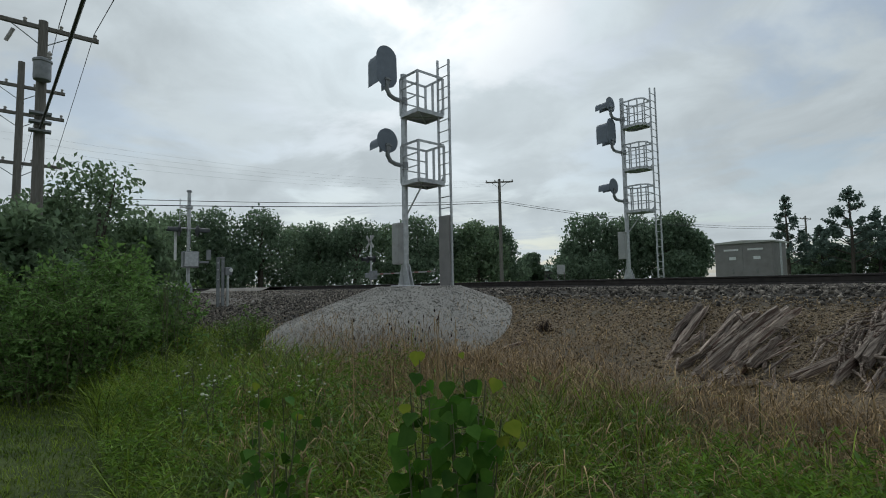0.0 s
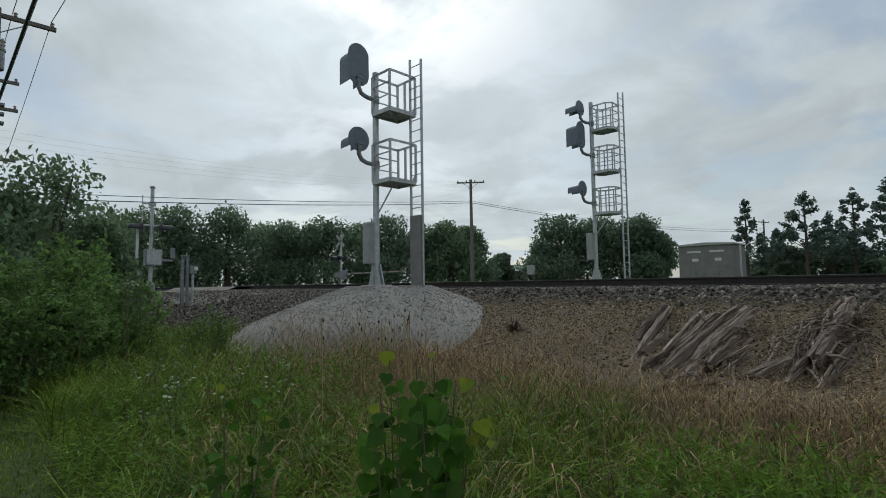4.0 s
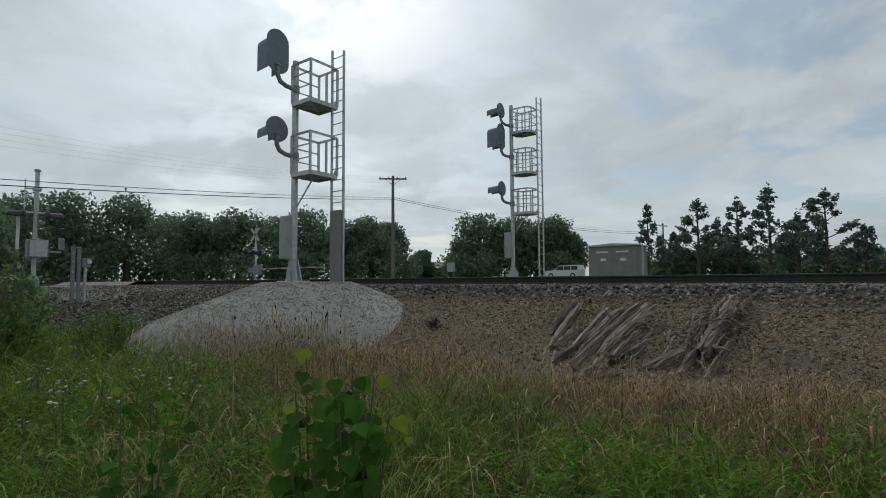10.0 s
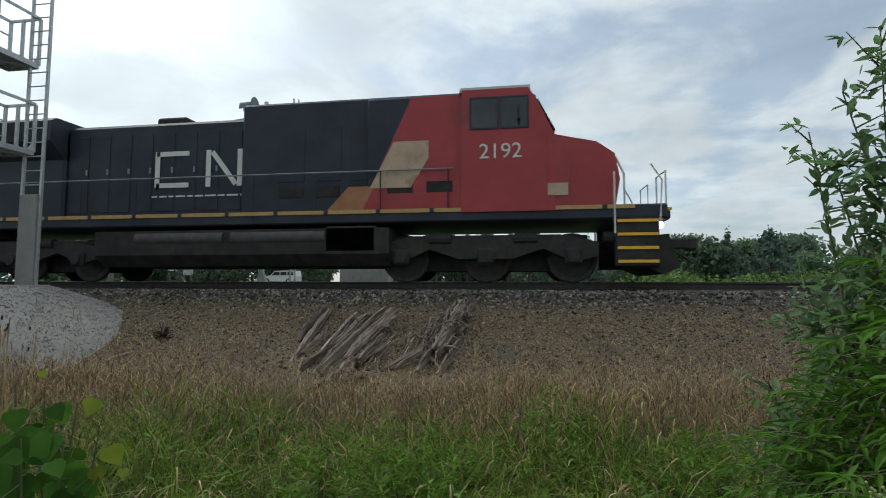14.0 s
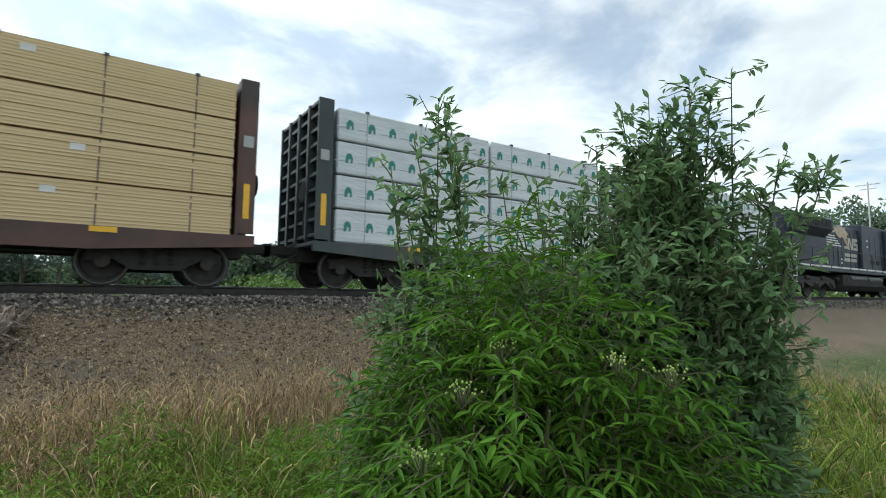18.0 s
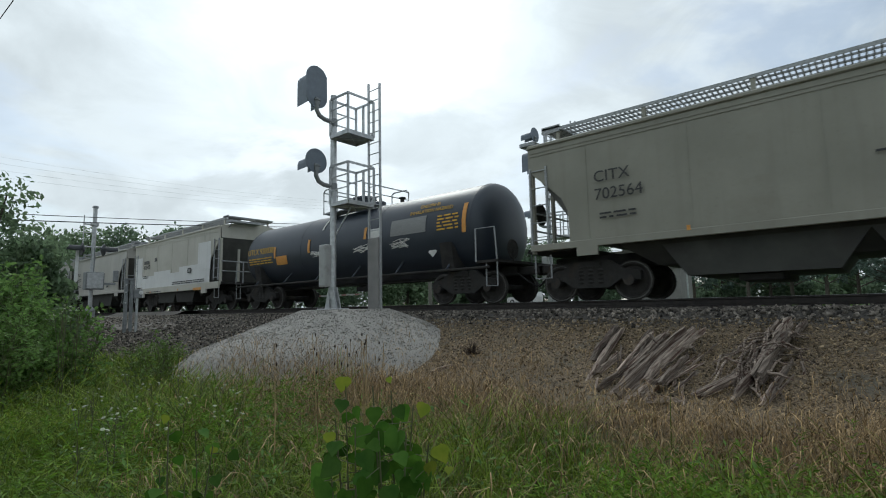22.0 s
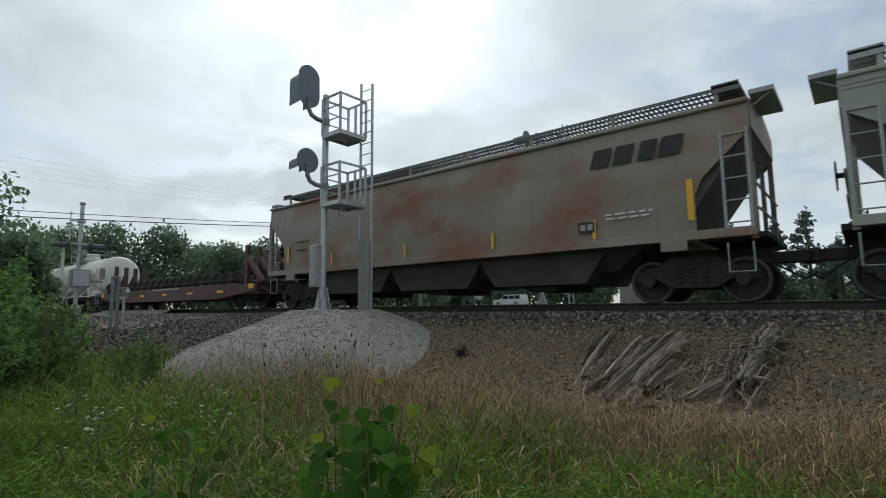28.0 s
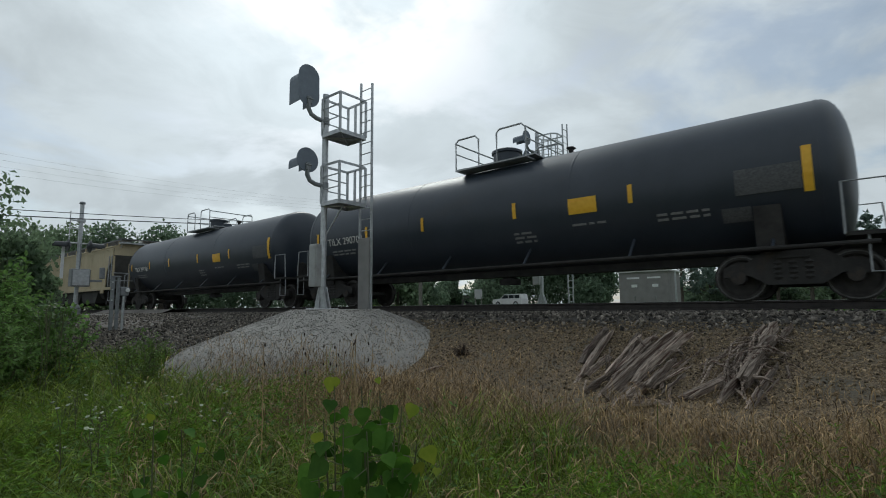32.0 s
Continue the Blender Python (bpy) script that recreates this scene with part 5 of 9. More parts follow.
# ---- shrubs ----
def leafy_shrub(name, label, stems, mat, seed, n, size, seg=0.55, leaf_aspect=0.3, droop=0.15):
    """Woody stems given by foot, tip and spread; leaves stand along their twigs."""
    rng = np.random.default_rng(seed)
    t = thing(name, label, "shrub", group="shrubs")
    wood = MB()
    pos, dirs = [], []
    for foot, tip in stems:
        foot, tip = np.array(foot, float), np.array(tip, float)
        mid = (foot + tip) / 2 + rng.normal(0, 0.08, 3)
        wood.tube([tuple(foot), tuple(mid), tuple(tip)], [0.012, 0.008, 0.003], 5)
        ln = np.linalg.norm(tip - foot)
        for k in range(int(7 + ln * 12)):
            u = rng.uniform(0.12, 1.0) ** 0.9
            p = (1 - u) ** 2 * foot + 2 * u * (1 - u) * mid + u * u * tip
            d = rng.normal(0, 1, 3); d[2] = abs(d[2]) * 0.6; d /= np.linalg.norm(d)
            l = seg * rng.uniform(0.3, 1.0) * (1.15 - u * 0.5)
            q = p + d * l
            wood.tube([tuple(p), tuple(q)], [0.005, 0.002], 3)
            m = max(6, int(l / 0.028))
            s = rng.uniform(0.1, 1.05, m)
            pos.append(p + (q - p) * s[:, None] + rng.normal(0, 0.015, (m, 3)))
            dd = np.repeat(d[None], m, 0) * 0.5 + rng.normal(0, 0.6, (m, 3)); dd[:, 2] -= droop
            dirs.append(dd / np.linalg.norm(dd, axis=1)[:, None])
        m = int(ln * 13)
        u = rng.uniform(0.5, 1.0, m)[:, None]
        pos.append((1 - u) ** 2 * foot + 2 * u * (1 - u) * mid + u * u * tip)
        dd = rng.normal(0, 1, (m, 3)) + (tip - foot) / ln * 0.7
        dirs.append(dd / np.linalg.norm(dd, axis=1)[:, None])
    pos, dirs = np.concatenate(pos), np.concatenate(dirs)
    if len(pos) > n:
        k = rng.choice(len(pos), n, replace=False); pos, dirs = pos[k], dirs[k]
    part("stem_work", wood, M["stem"], t, "thin branching stems")
    side = np.cross(dirs, rng.normal(0, 0.35, (len(pos), 3)) + (0, 0, 1)); side /= np.linalg.norm(side, axis=1)[:, None] + 1e-9
    up = np.cross(side, dirs)
    rot = np.stack([dirs, side, up], -1) * rng.uniform(size * 0.6, size * 1.25, len(pos))[:, None, None]
    a = leaf_aspect
    tv = np.array([(0, 0, 0), (0.28, a * 0.9, 0.06), (0.62, a * 0.85, 0.04), (1, 0, -0.08), (0.62, -a * 0.85, 0.04), (0.28, -a * 0.9, 0.06)])
    tf = np.array([(0, 3, 2, 1), (0, 5, 4, 3)])
    v, f = scatter(tv, tf, rot, pos)
    part("foliage", fast_mesh("foliage", v, f, mat), None, t)
    return t


def stems_at(rng, cx, cy, n, foot_r, top_r, h, zb=None):
    out = []
    for k in range(n):
        a = rng.uniform(0, 2 * np.pi); b = a + rng.normal(0, 0.5)
        u = math.sqrt(rng.uniform(0, 1))
        fx, fy = cx + foot_r * u * math.cos(a), cy + foot_r * u * math.sin(a)
        z0 = float(ground_z(fx, fy))
        out.append(((fx, fy, z0), (cx + top_r * u * math.cos(b), cy + top_r * u * math.sin(b), z0 + h * (1 - 0.45 * u * u) * rng.uniform(0.82, 1.08))))
    return out


def shrubs():
    rng = np.random.default_rng(77)
    # tall dull-leaved shrub behind the elder, with reaching sprigs
    st = stems_at(rng, 2.75, 1.8, 84, 0.4, 0.5, 2.45) + stems_at(rng, 2.8, 1.75, 30, 0.3, 0.38, 2.8)
    st += stems_at(rng, 2.5, 2.1, 70, 0.45, 0.8, 2.2) + stems_at(rng, 3.0, 1.6, 44, 0.25, 0.36, 1.95) + stems_at(rng, 1.8, 2.45, 54, 0.4, 0.7, 1.85)
    for fx, fy, az, el, r in ((1.75, 2.4, -32.8, 21.5, 2.9), (1.8, 2.4, -30, 17, 2.9), (1.75, 2.45, -27.4, 14, 2.95), (1.8, 2.4, -33.5, 19, 2.85), (1.85, 2.4, -29, 11, 2.9), (1.9, 2.4, -35, 15, 2.9), (2.9, 1.7, -63.8, 21.5, 3.3), (2.9, 1.7, -62, 20.5, 3.25), (2.9, 1.7, -60, 20, 3.2), (2.9, 1.7, -58, 19.5, 3.2),
                              (2.8, 1.8, -56, 20.5, 3.3), (2.7, 1.9, -53, 20, 3.3), (3.0, 1.6, -67.5, 13, 3.3), (3.0, 1.6, -69.5, 12.5, 3.35), (3.0, 1.6, -71, 11.5, 3.4), (3.0, 1.6, -66, 10.5, 3.25), (2.6, 2.0, -50.5, 16, 3.2), (2.5, 2.1, -44, 12.5, 3.2), (2.3, 2.2, -40, 13, 3.1)):
        tx, ty = polar(az, r)
        st.append(((fx, fy, 0), (tx, ty, EYE + r * math.tan(radians(el)))))
    leafy_shrub("tall_shrub", "tall grey-green shrub with small leaves and reaching sprigs", st, M["leaf_grey"], 61, 72000, 0.076, 0.34, 0.2)
    # bushes at the foot of the lane
    st = stems_at(rng, -9.7, 0.95, 50, 0.8, 1.1, 2.0) + stems_at(rng, -10.8, 1.5, 36, 0.6, 0.75, 2.0) + stems_at(rng, -11.0, -0.4, 40, 0.9, 1.2, 2.2)
    leafy_shrub("green_bush", "dense rounded green bush at the edge of the mown lane", st, M["leaf_bush"], 62, 30000, 0.07, 0.45, 0.3)
    st = stems_at(rng, -11.5, 1.6, 40, 1.3, 1.6, 2.6) + stems_at(rng, -13.8, 2.1, 26, 0.8, 0.95, 2.3)
    leafy_shrub("dark_bush", "large dark green bush below the utility poles", st, M["leaf_bush"], 63, 16000, 0.1, 0.55, 0.3)
    st = stems_at(rng, -9.9, 3.6, 16, 0.4, 0.6, 1.25)
    leafy_shrub("yellow_green_weed", "yellow-green weed clump beside the gravel road", st, M["leaf_low"], 64, 3000, 0.06, 0.35, 0.22)


shrubs()


M["bud"] = surface("pale_buds", (0.24, 0.33, 0.07), (0.36, 0.45, 0.12), 9, 0.6)


def elder():
    """Elder bush: arching stalks with long leaves of seven leaflets."""
    rng = np.random.default_rng(31)
    t = thing("elder_bush", "bright green elder bush with pinnate leaves and pale flower buds", "shrub", group="shrubs")
    wood = MB()
    P, Dv, S = [], [], []
    cx, cy = 1.56, 1.68
    # leaf bases on an uneven dome facing all round
    for k in range(2700):
        d = rng.normal(0, 1, 3); d[2] = abs(d[2]) * 1.0; d /= np.linalg.norm(d)
        rad = np.array([0.86, 0.84, 1.74]) * (0.62 + 0.4 * rng.random()) * (1 + 0.1 * math.sin(5 * d[0] + 2) * math.cos(4 * d[1]))
        base = np.array([cx, cy, 0.02]) + d * rad
        if base[2] < 0.15: base[2] = rng.uniform(0.15, 0.5)
        if np.hypot(base[0], base[1]) < 0.95: continue
        out = np.array([d[0], d[1], 0.25]); out += rng.normal(0, 0.35, 3); out /= np.linalg.norm(out)
        ln = rng.uniform(0.13, 0.22)
        pts = [base + out * ln * u + np.array([0, 0, -0.25 * ln * u * u]) for u in (0, 0.35, 0.7, 1.0)]
        wood.tube([tuple(p) for p in pts], [0.004, 0.003, 0.0025, 0.001], 3)
        side = np.cross(out, (0, 0, 1)); side /= np.linalg.norm(side)
        size = rng.uniform(0.06, 0.1)
        for u, w in ((0.3, 1.0), (0.6, 1.0), (0.88, 0.85)):
            p = base + out * ln * u + np.array([0, 0, -0.25 * ln * u * u])
            for sg in (-1, 1):
                dd = side * sg * 0.85 + out * 0.45 + np.array([0, 0, -0.38]) + rng.normal(0, 0.1, 3)
                P.append(p); Dv.append(dd / np.linalg.norm(dd)); S.append(size * w)
        dd = out + np.array([0, 0, -0.5]); P.append(pts[-1]); Dv.append(dd / np.linalg.norm(dd)); S.append(size * 1.1)
    for k in range(34):
        a = rng.uniform(0, 2 * np.pi); r = rng.uniform(0.1, 0.8)
        wood.tube([(cx + 0.25 * math.cos(a), cy + 0.25 * math.sin(a), -0.02), (cx + 0.6 * r * math.cos(a), cy + 0.6 * r * math.sin(a), 0.8), (cx + r * math.cos(a), cy + r * math.sin(a), 1.45 - 0.5 * r * r)], [0.014, 0.01, 0.005], 5)
    part("stem_work", wood, M["stem"], t, "green arching stalks")
    P, Dv, S = np.array(P), np.array(Dv), np.array(S)
    side = np.cross(Dv, rng.normal(0, 0.25, P.shape) + (0, 0, 1)); side /= np.linalg.norm(side, axis=1)[:, None]
    up = np.cross(side, Dv)
    rot = np.stack([Dv, side, up], -1) * S[:, None, None]
    a = 0.105
    tv = np.array([(0, 0, 0), (0.25, a * 0.9, 0.05), (0.62, a * 0.9, 0.04), (1, 0, -0.14), (0.62, -a * 0.9, 0.04), (0.25, -a * 0.9, 0.05), (0.45, 0, -0.01)])
    tf = np.array([(0, 6, 1), (1, 6, 2), (2, 6, 3), (0, 5, 6), (5, 4, 6), (4, 3, 6)])
    v, f = scatter(tv, tf, rot, P)
    part("leaves", fast_mesh("leaves", v, f, M["leaf_elder"]), None, t)
    BUD = MB().lathe([(0.001, -0.5), (0.4, -0.2), (0.42, 0.2), (0.001, 0.5)], 5).data("bud", M["bud"])
    for k, (az, el, r) in enumerate(((-40.2, -5.6, 1.75), (-52.5, -6.6, 1.7), (-57.6, -7.4, 1.75), (-35.9, -10.4, 1.6), (-31.5, -17.2, 1.5))):
        x, y = polar(az, r); z = EYE + r * math.tan(radians(el))
        stalk = MB()
        heads = np.array([x, y, z]) + rng.normal(0, 1, (30, 3)) * (0.026, 0.026, 0.011)
        for p in heads:
            stalk.tube([(x, y, z - 0.06), tuple(p)], 0.0012, 3)
        c = part("flower_stalk", stalk, M["stem"], t, "forked flower stalk")
        for p in heads:
            o = part("bud", BUD, None, c, "pale yellow-green bud")
            o.matrix_basis = pose(*p) @ Matrix.Scale(rng.uniform(0.006, 0.011), 4)


elder()


def sapling(foot_az, foot_r, tips, golden, per_stem, size, seed, label):
    """Young cottonwood: thin reddish stems with broad spade-shaped leaves that hang on short stalks."""
    rng = np.random.default_rng(seed)
    t = thing("cottonwood_sapling", label, "sapling", group="cottonwood saplings")
    wood = MB()
    P, Dv, S = [], [], []
    foot = np.array([*polar(foot_az, foot_r), 0.0])
    for az, el, r in tips:
        x, y = polar(az, r); tip = np.array([x, y, EYE + r * math.tan(radians(el))])
        mid = (foot + tip) / 2 + rng.normal(0, 0.03, 3) + (0, 0, 0.05)
        wood.tube([tuple(foot), tuple(mid), tuple(tip)], [0.007, 0.005, 0.0018], 5)
        for j in range(per_stem):
            u = 0.42 + 0.56 * (j + rng.uniform(0, 1)) / per_stem
            p = (1 - u) ** 2 * foot + 2 * u * (1 - u) * mid + u * u * tip
            d = rng.normal(0, 1, 3); d[2] = d[2] * 0.3 + 0.1; d /= np.linalg.norm(d)
            q = p + d * rng.uniform(0.02, 0.07)
            wood.tube([tuple(p), tuple(q)], [0.0015, 0.001], 3)
            dd = d * 0.5 + np.array([0, 0, -0.8]) + rng.normal(0, 0.22, 3)
            P.append(q); Dv.append(dd / np.linalg.norm(dd)); S.append(rng.uniform(*size))
    part("stem_work", wood, M["stem"], t, "thin reddish stems")
    out = [(0, 0), (-0.06, 0.22), (0.08, 0.45), (0.32, 0.5), (0.62, 0.3), (1.0, 0.0), (0.62, -0.3), (0.32, -0.5), (0.08, -0.45), (-0.06, -0.22)]
    tv = np.array([(a, b, 0.12 * abs(b)) for a, b in out] + [(0.35, 0, 0)])
    tf = np.array([(i, (i + 1) % 10, 10) for i in range(10)])
    def leaves(P, Dv, S, turn):
        P, Dv, S = np.array(P), np.array(Dv), np.array(S)
        face = -P.copy(); face[:, 2] = 0.3; face += rng.normal(0, turn, P.shape)
        side = np.cross(Dv, face); side /= np.linalg.norm(side, axis=1)[:, None]
        return scatter(tv, tf, np.stack([Dv, side, np.cross(side, Dv)], -1) * S[:, None, None], P)
    part("leaves", fast_mesh("leaves", *leaves(P, Dv, S, 0.7), M["leaf_sap"]), None, t, "broad dark green leaves")
    P = [(*polar(az, r), EYE + r * math.tan(radians(el)) + sz * 0.5) for az, el, r, sz in golden]
    Dv = [(d / np.linalg.norm(d)) for d in (np.array([0, 0, -0.8]) + rng.normal(0, 0.3, 3) for _ in golden)]
    part("yellow_leaves", fast_mesh("yellow_leaves", *leaves(P, Dv, [g[3] for g in golden], 0.3), M["leaf_yellow"]), None, t, "few yellowing leaves")


sapling(47.5, 1.55, ((51.5, -7.9, 1.5), (48.6, -8.4, 1.5), (46.6, -8.9, 1.55), (52.6, -11.5, 1.45), (44.2, -10.5, 1.5), (50.5, -12.5, 1.38), (45.0, -13.5, 1.42), (42.6, -14.5, 1.45), (53.0, -16.5, 1.4), (48.0, -13, 1.35), (43.4, -19, 1.4), (50.8, -19, 1.36)),
        ((51.7, -8.2, 1.49, 0.048), (46.9, -7.9, 1.52, 0.02), (42.9, -11.2, 1.5, 0.045), (41.6, -15.7, 1.45, 0.055), (42.6, -17.0, 1.44, 0.04), (40.4, -17.2, 1.45, 0.026), (53.2, -13.5, 1.44, 0.035)), 24, (0.034, 0.07), 13, "young cottonwood sapling with spade-shaped green and yellowing leaves")
sapling(66.8, 1.95, ((68.6, -10.2, 1.9), (66.2, -11.4, 1.95), (64.6, -13.0, 1.9), (69.2, -14.5, 1.85), (67.0, -16.0, 1.85)),
        ((68.8, -10.2, 1.88, 0.03), (64.4, -13.6, 1.9, 0.028)), 13, (0.025, 0.05), 14, "smaller cottonwood sapling half hidden in the grass")


def tumbleweed():
    rng = np.random.default_rng(4)
    x, y = polar(37.6, 10.0)
    z = float(ground_z(x, y))
    mb = MB()
    for k in range(170):
        d = rng.normal(0, 1, 3); d[2] = abs(d[2]); d /= np.linalg.norm(d)
        e = d * rng.uniform(0.16, 0.3)
        mb.tube([(x, y, z), (x + e[0] * 0.6, y + e[1] * 0.6, z + e[2] * 0.7), (x + e[0], y + e[1] * 1.1, z + e[2])], [0.004, 0.003, 0.001], 3)
    tagged(part("dry_weed_tuft", mb, M["darkhead"]), "dark dead weed tuft on the brown bank", "weed tuft")


tumbleweed()


# ---- broken ties dumped on the bank ----
def splinter_tie(head, foot, width, thick, seed, lift=(0.0, 0.0), roll=0.0, strips=None):
    """A rotten tie from its upper end down the slope: long uneven splinters side by side with torn ends."""
    rng = np.random.default_rng(seed)
    t = thing("broken_tie", "weathered brown-grey broken railway tie lying down the slope", "railway tie", group="broken ties")
    a = Vector((*head, float(ground_z(*head)) + thick / 2 + lift[0])); b = Vector((*foot, float(ground_z(*foot)) + thick / 2 + lift[1]))
    length = (a - b).length
    X = (a - b).normalized(); Y = Vector((0, 0, 1)).cross(X).normalized(); Z = X.cross(Y)
    m = Matrix((X, Y, Z)).transposed().to_4x4(); m.translation = (a + b) / 2
    t.matrix_basis = m @ pose(0, 0, 0, roll)
    n = strips or max(2, int(width / 0.06))
    cuts = np.cumsum(np.r_[0, rng.uniform(0.6, 1.4, n)]); cuts = (cuts / cuts[-1] - 0.5) * width
    for k in range(n):
        y0, y1 = cuts[k] + 0.004, cuts[k + 1] - 0.004
        l0, l1 = -length / 2 + rng.uniform(0, 0.34) * length, length / 2 - rng.uniform(0, 0.2) * length
        lev = rng.uniform(0.35, 1.2)
        rows = []
        skew = rng.normal(0, 0.05)
        for i, xx in enumerate(np.linspace(l0, l1, 8)):
            end = i in (0, 7)
            th = thick * lev * rng.uniform(0.8, 1.0) * (rng.uniform(0.35, 0.9) if end else 1)
            oy, oz = rng.normal(0, 0.006) + skew * xx, rng.normal(0, 0.006)
            j = rng.uniform(-0.12, 0.12, 2) if end else rng.uniform(-0.03, 0.03, 2)
            rows.append([(xx, y0 + oy, -thick / 2), (xx + j[0], y1 + oy, -thick / 2), (xx + j[1], y1 + oy - 0.008, -thick / 2 + th + oz), (xx - j[0], y0 + oy + 0.008, -thick / 2 + th * rng.uniform(0.82, 1) + oz)])
        vs = [p for r in rows for p in r]
        fs = [(0, 1, 2, 3), (28, 31, 30, 29)]
        for i in range(7):
            for j in range(4):
                q = (j + 1) % 4
                fs.append((i * 4 + j, i * 4 + 4 + j, i * 4 + 4 + q, i * 4 + q))
        part("splinter", MB().add(vs, fs), M["oldwood"], t)
    return t


def debris():
    rng = random.Random(6)
    rows = [((-3.56, 9.2), (-3.52, 7.2), 0.22, 0.18, 0, 0), ((-3.3, 8.35), (-3.33, 7.5), 0.1, 0.07, 0, 0), ((-2.82, 9.1), (-3.0, 6.95), 0.24, 0.16, 0, 0), ((-2.3, 9.15), (-2.56, 6.35), 0.2, 0.17, 0.1, 0), ((-3.02, 9.0), (-2.95, 7.6), 0.14, 0.12, 0, 0),
            ((-2.62, 8.75), (-2.76, 7.4), 0.18, 0.1, 0, 0), ((-2.13, 8.15), (-2.4, 6.3), 0.1, 0.07, 0.1, 0.02), ((-2.24, 7.9), (-2.32, 6.7), 0.14, 0.09, 0, 0), ((-2.1, 7.5), (-1.95, 6.5), 0.06, 0.05, 0, 0), ((-2.2, 8.15), (-2.72, 7.75), 0.05, 0.05, 0.2, 0.2),
            ((-2.98, 8.7), (-2.62, 8.1), 0.05, 0.05, 0.22, 0.16), ((-2.65, 7.6), (-2.78, 6.6), 0.16, 0.1, 0, 0), ((-2.48, 7.2), (-2.5, 6.2), 0.14, 0.08, 0, 0), ((-2.95, 7.9), (-3.12, 6.9), 0.12, 0.08, 0, 0), ((-2.3, 6.7), (-1.9, 6.55), 0.07, 0.05, 0.03, 0.03), ((-2.35, 6.35), (-2.05, 6.6), 0.16, 0.1, 0, 0),
            ((-1.3, 7.65), (-1.86, 6.88), 0.14, 0.13, 0, 0), ((-1.05, 9.05), (-1.3, 6.55), 0.16, 0.16, 0.12, 0.02), ((-1.12, 9.7), (-1.27, 8.2), 0.2, 0.15, 0, 0.05), ((-0.9, 9.65), (-1.06, 8.9), 0.1, 0.08, 0.06, 0.05), ((-1.14, 8.8), (-1.22, 6.85), 0.12, 0.12, 0.16, 0.1), ((-1.3, 8.85), (-1.42, 7.1), 0.16, 0.12, 0, 0.02),
            ((-1.0, 8.2), (-1.1, 6.8), 0.1, 0.07, 0, 0), ((-0.84, 8.2), (-0.81, 7.7), 0.05, 0.06, 0, 0), ((-6.1, 7.25), (-6.25, 6.95), 0.07, 0.06, 0, 0)]
    for k, (head, foot, w, th, l0, l1) in enumerate(rows):
        mx, my = (head[0] + foot[0]) / 2, (head[1] + foot[1]) / 2
        swing = rng.uniform(-0.1, 0.1)
        c, sn = math.cos(swing), math.sin(swing)
        head, foot = [(mx + (p[0] - mx) * c - (p[1] - my) * sn, my + (p[0] - mx) * sn + (p[1] - my) * c) for p in (head, foot)]
        splinter_tie(head, foot, w * 0.95, th * 1.2, 400 + k, (l0 + (rng.uniform(0, 0.1) if w > 0.12 else 0), l1), rng.uniform(-14, 14), 1 if w < 0.09 else None)
    for k in range(40):
        g = k % 4
        x = rng.uniform(-3.1, -2.05) if g else rng.uniform(-1.4, -1.0)
        y = rng.uniform(6.6, 8.4)
        l = rng.uniform(0.3, 0.7)
        splinter_tie((x + rng.uniform(-0.3, 0.3), y + l), (x, y), rng.uniform(0.02, 0.05), 0.025, 450 + k, (rng.uniform(0.06, 0.24), rng.uniform(0.02, 0.12)), 0, 1)


debris()


def root_tangle():
    """Torn fibres of a rotten tie, curling down the slope beside the heap."""
    rng = np.random.default_rng(17)
    t = thing("splintered_root", "tangle of torn brown wood fibres on the slope", "dead wood")
    for k in range(34):
        x0, y0 = -1.0 + rng.normal(0, 0.16), 9.3 - abs(rng.normal(0, 0.8))
        x1, y1 = -1.38 + rng.normal(0, 0.2), 6.9 + abs(rng.normal(0, 0.5))
        pts = []
        for u in np.linspace(0, 1, 7):
            x = x0 + (x1 - x0) * u - 0.16 * math.sin(u * 3.1) + rng.normal(0, 0.035); y = y0 + (y1 - y0) * u + rng.normal(0, 0.03)
            pts.append((x, y, float(ground_z(x, y)) + 0.03 + 0.26 * math.sin(math.pi * min(1, u + 0.1)) * rng.uniform(0.3, 1.1)))
        r = rng.uniform(0.007, 0.022)
        part("fibre", MB().tube(pts, [r * 0.6, r, r * 1.1, r, r * 0.9, r * 0.7, r * 0.2], 5), M["oldwood"], t)


root_tangle()


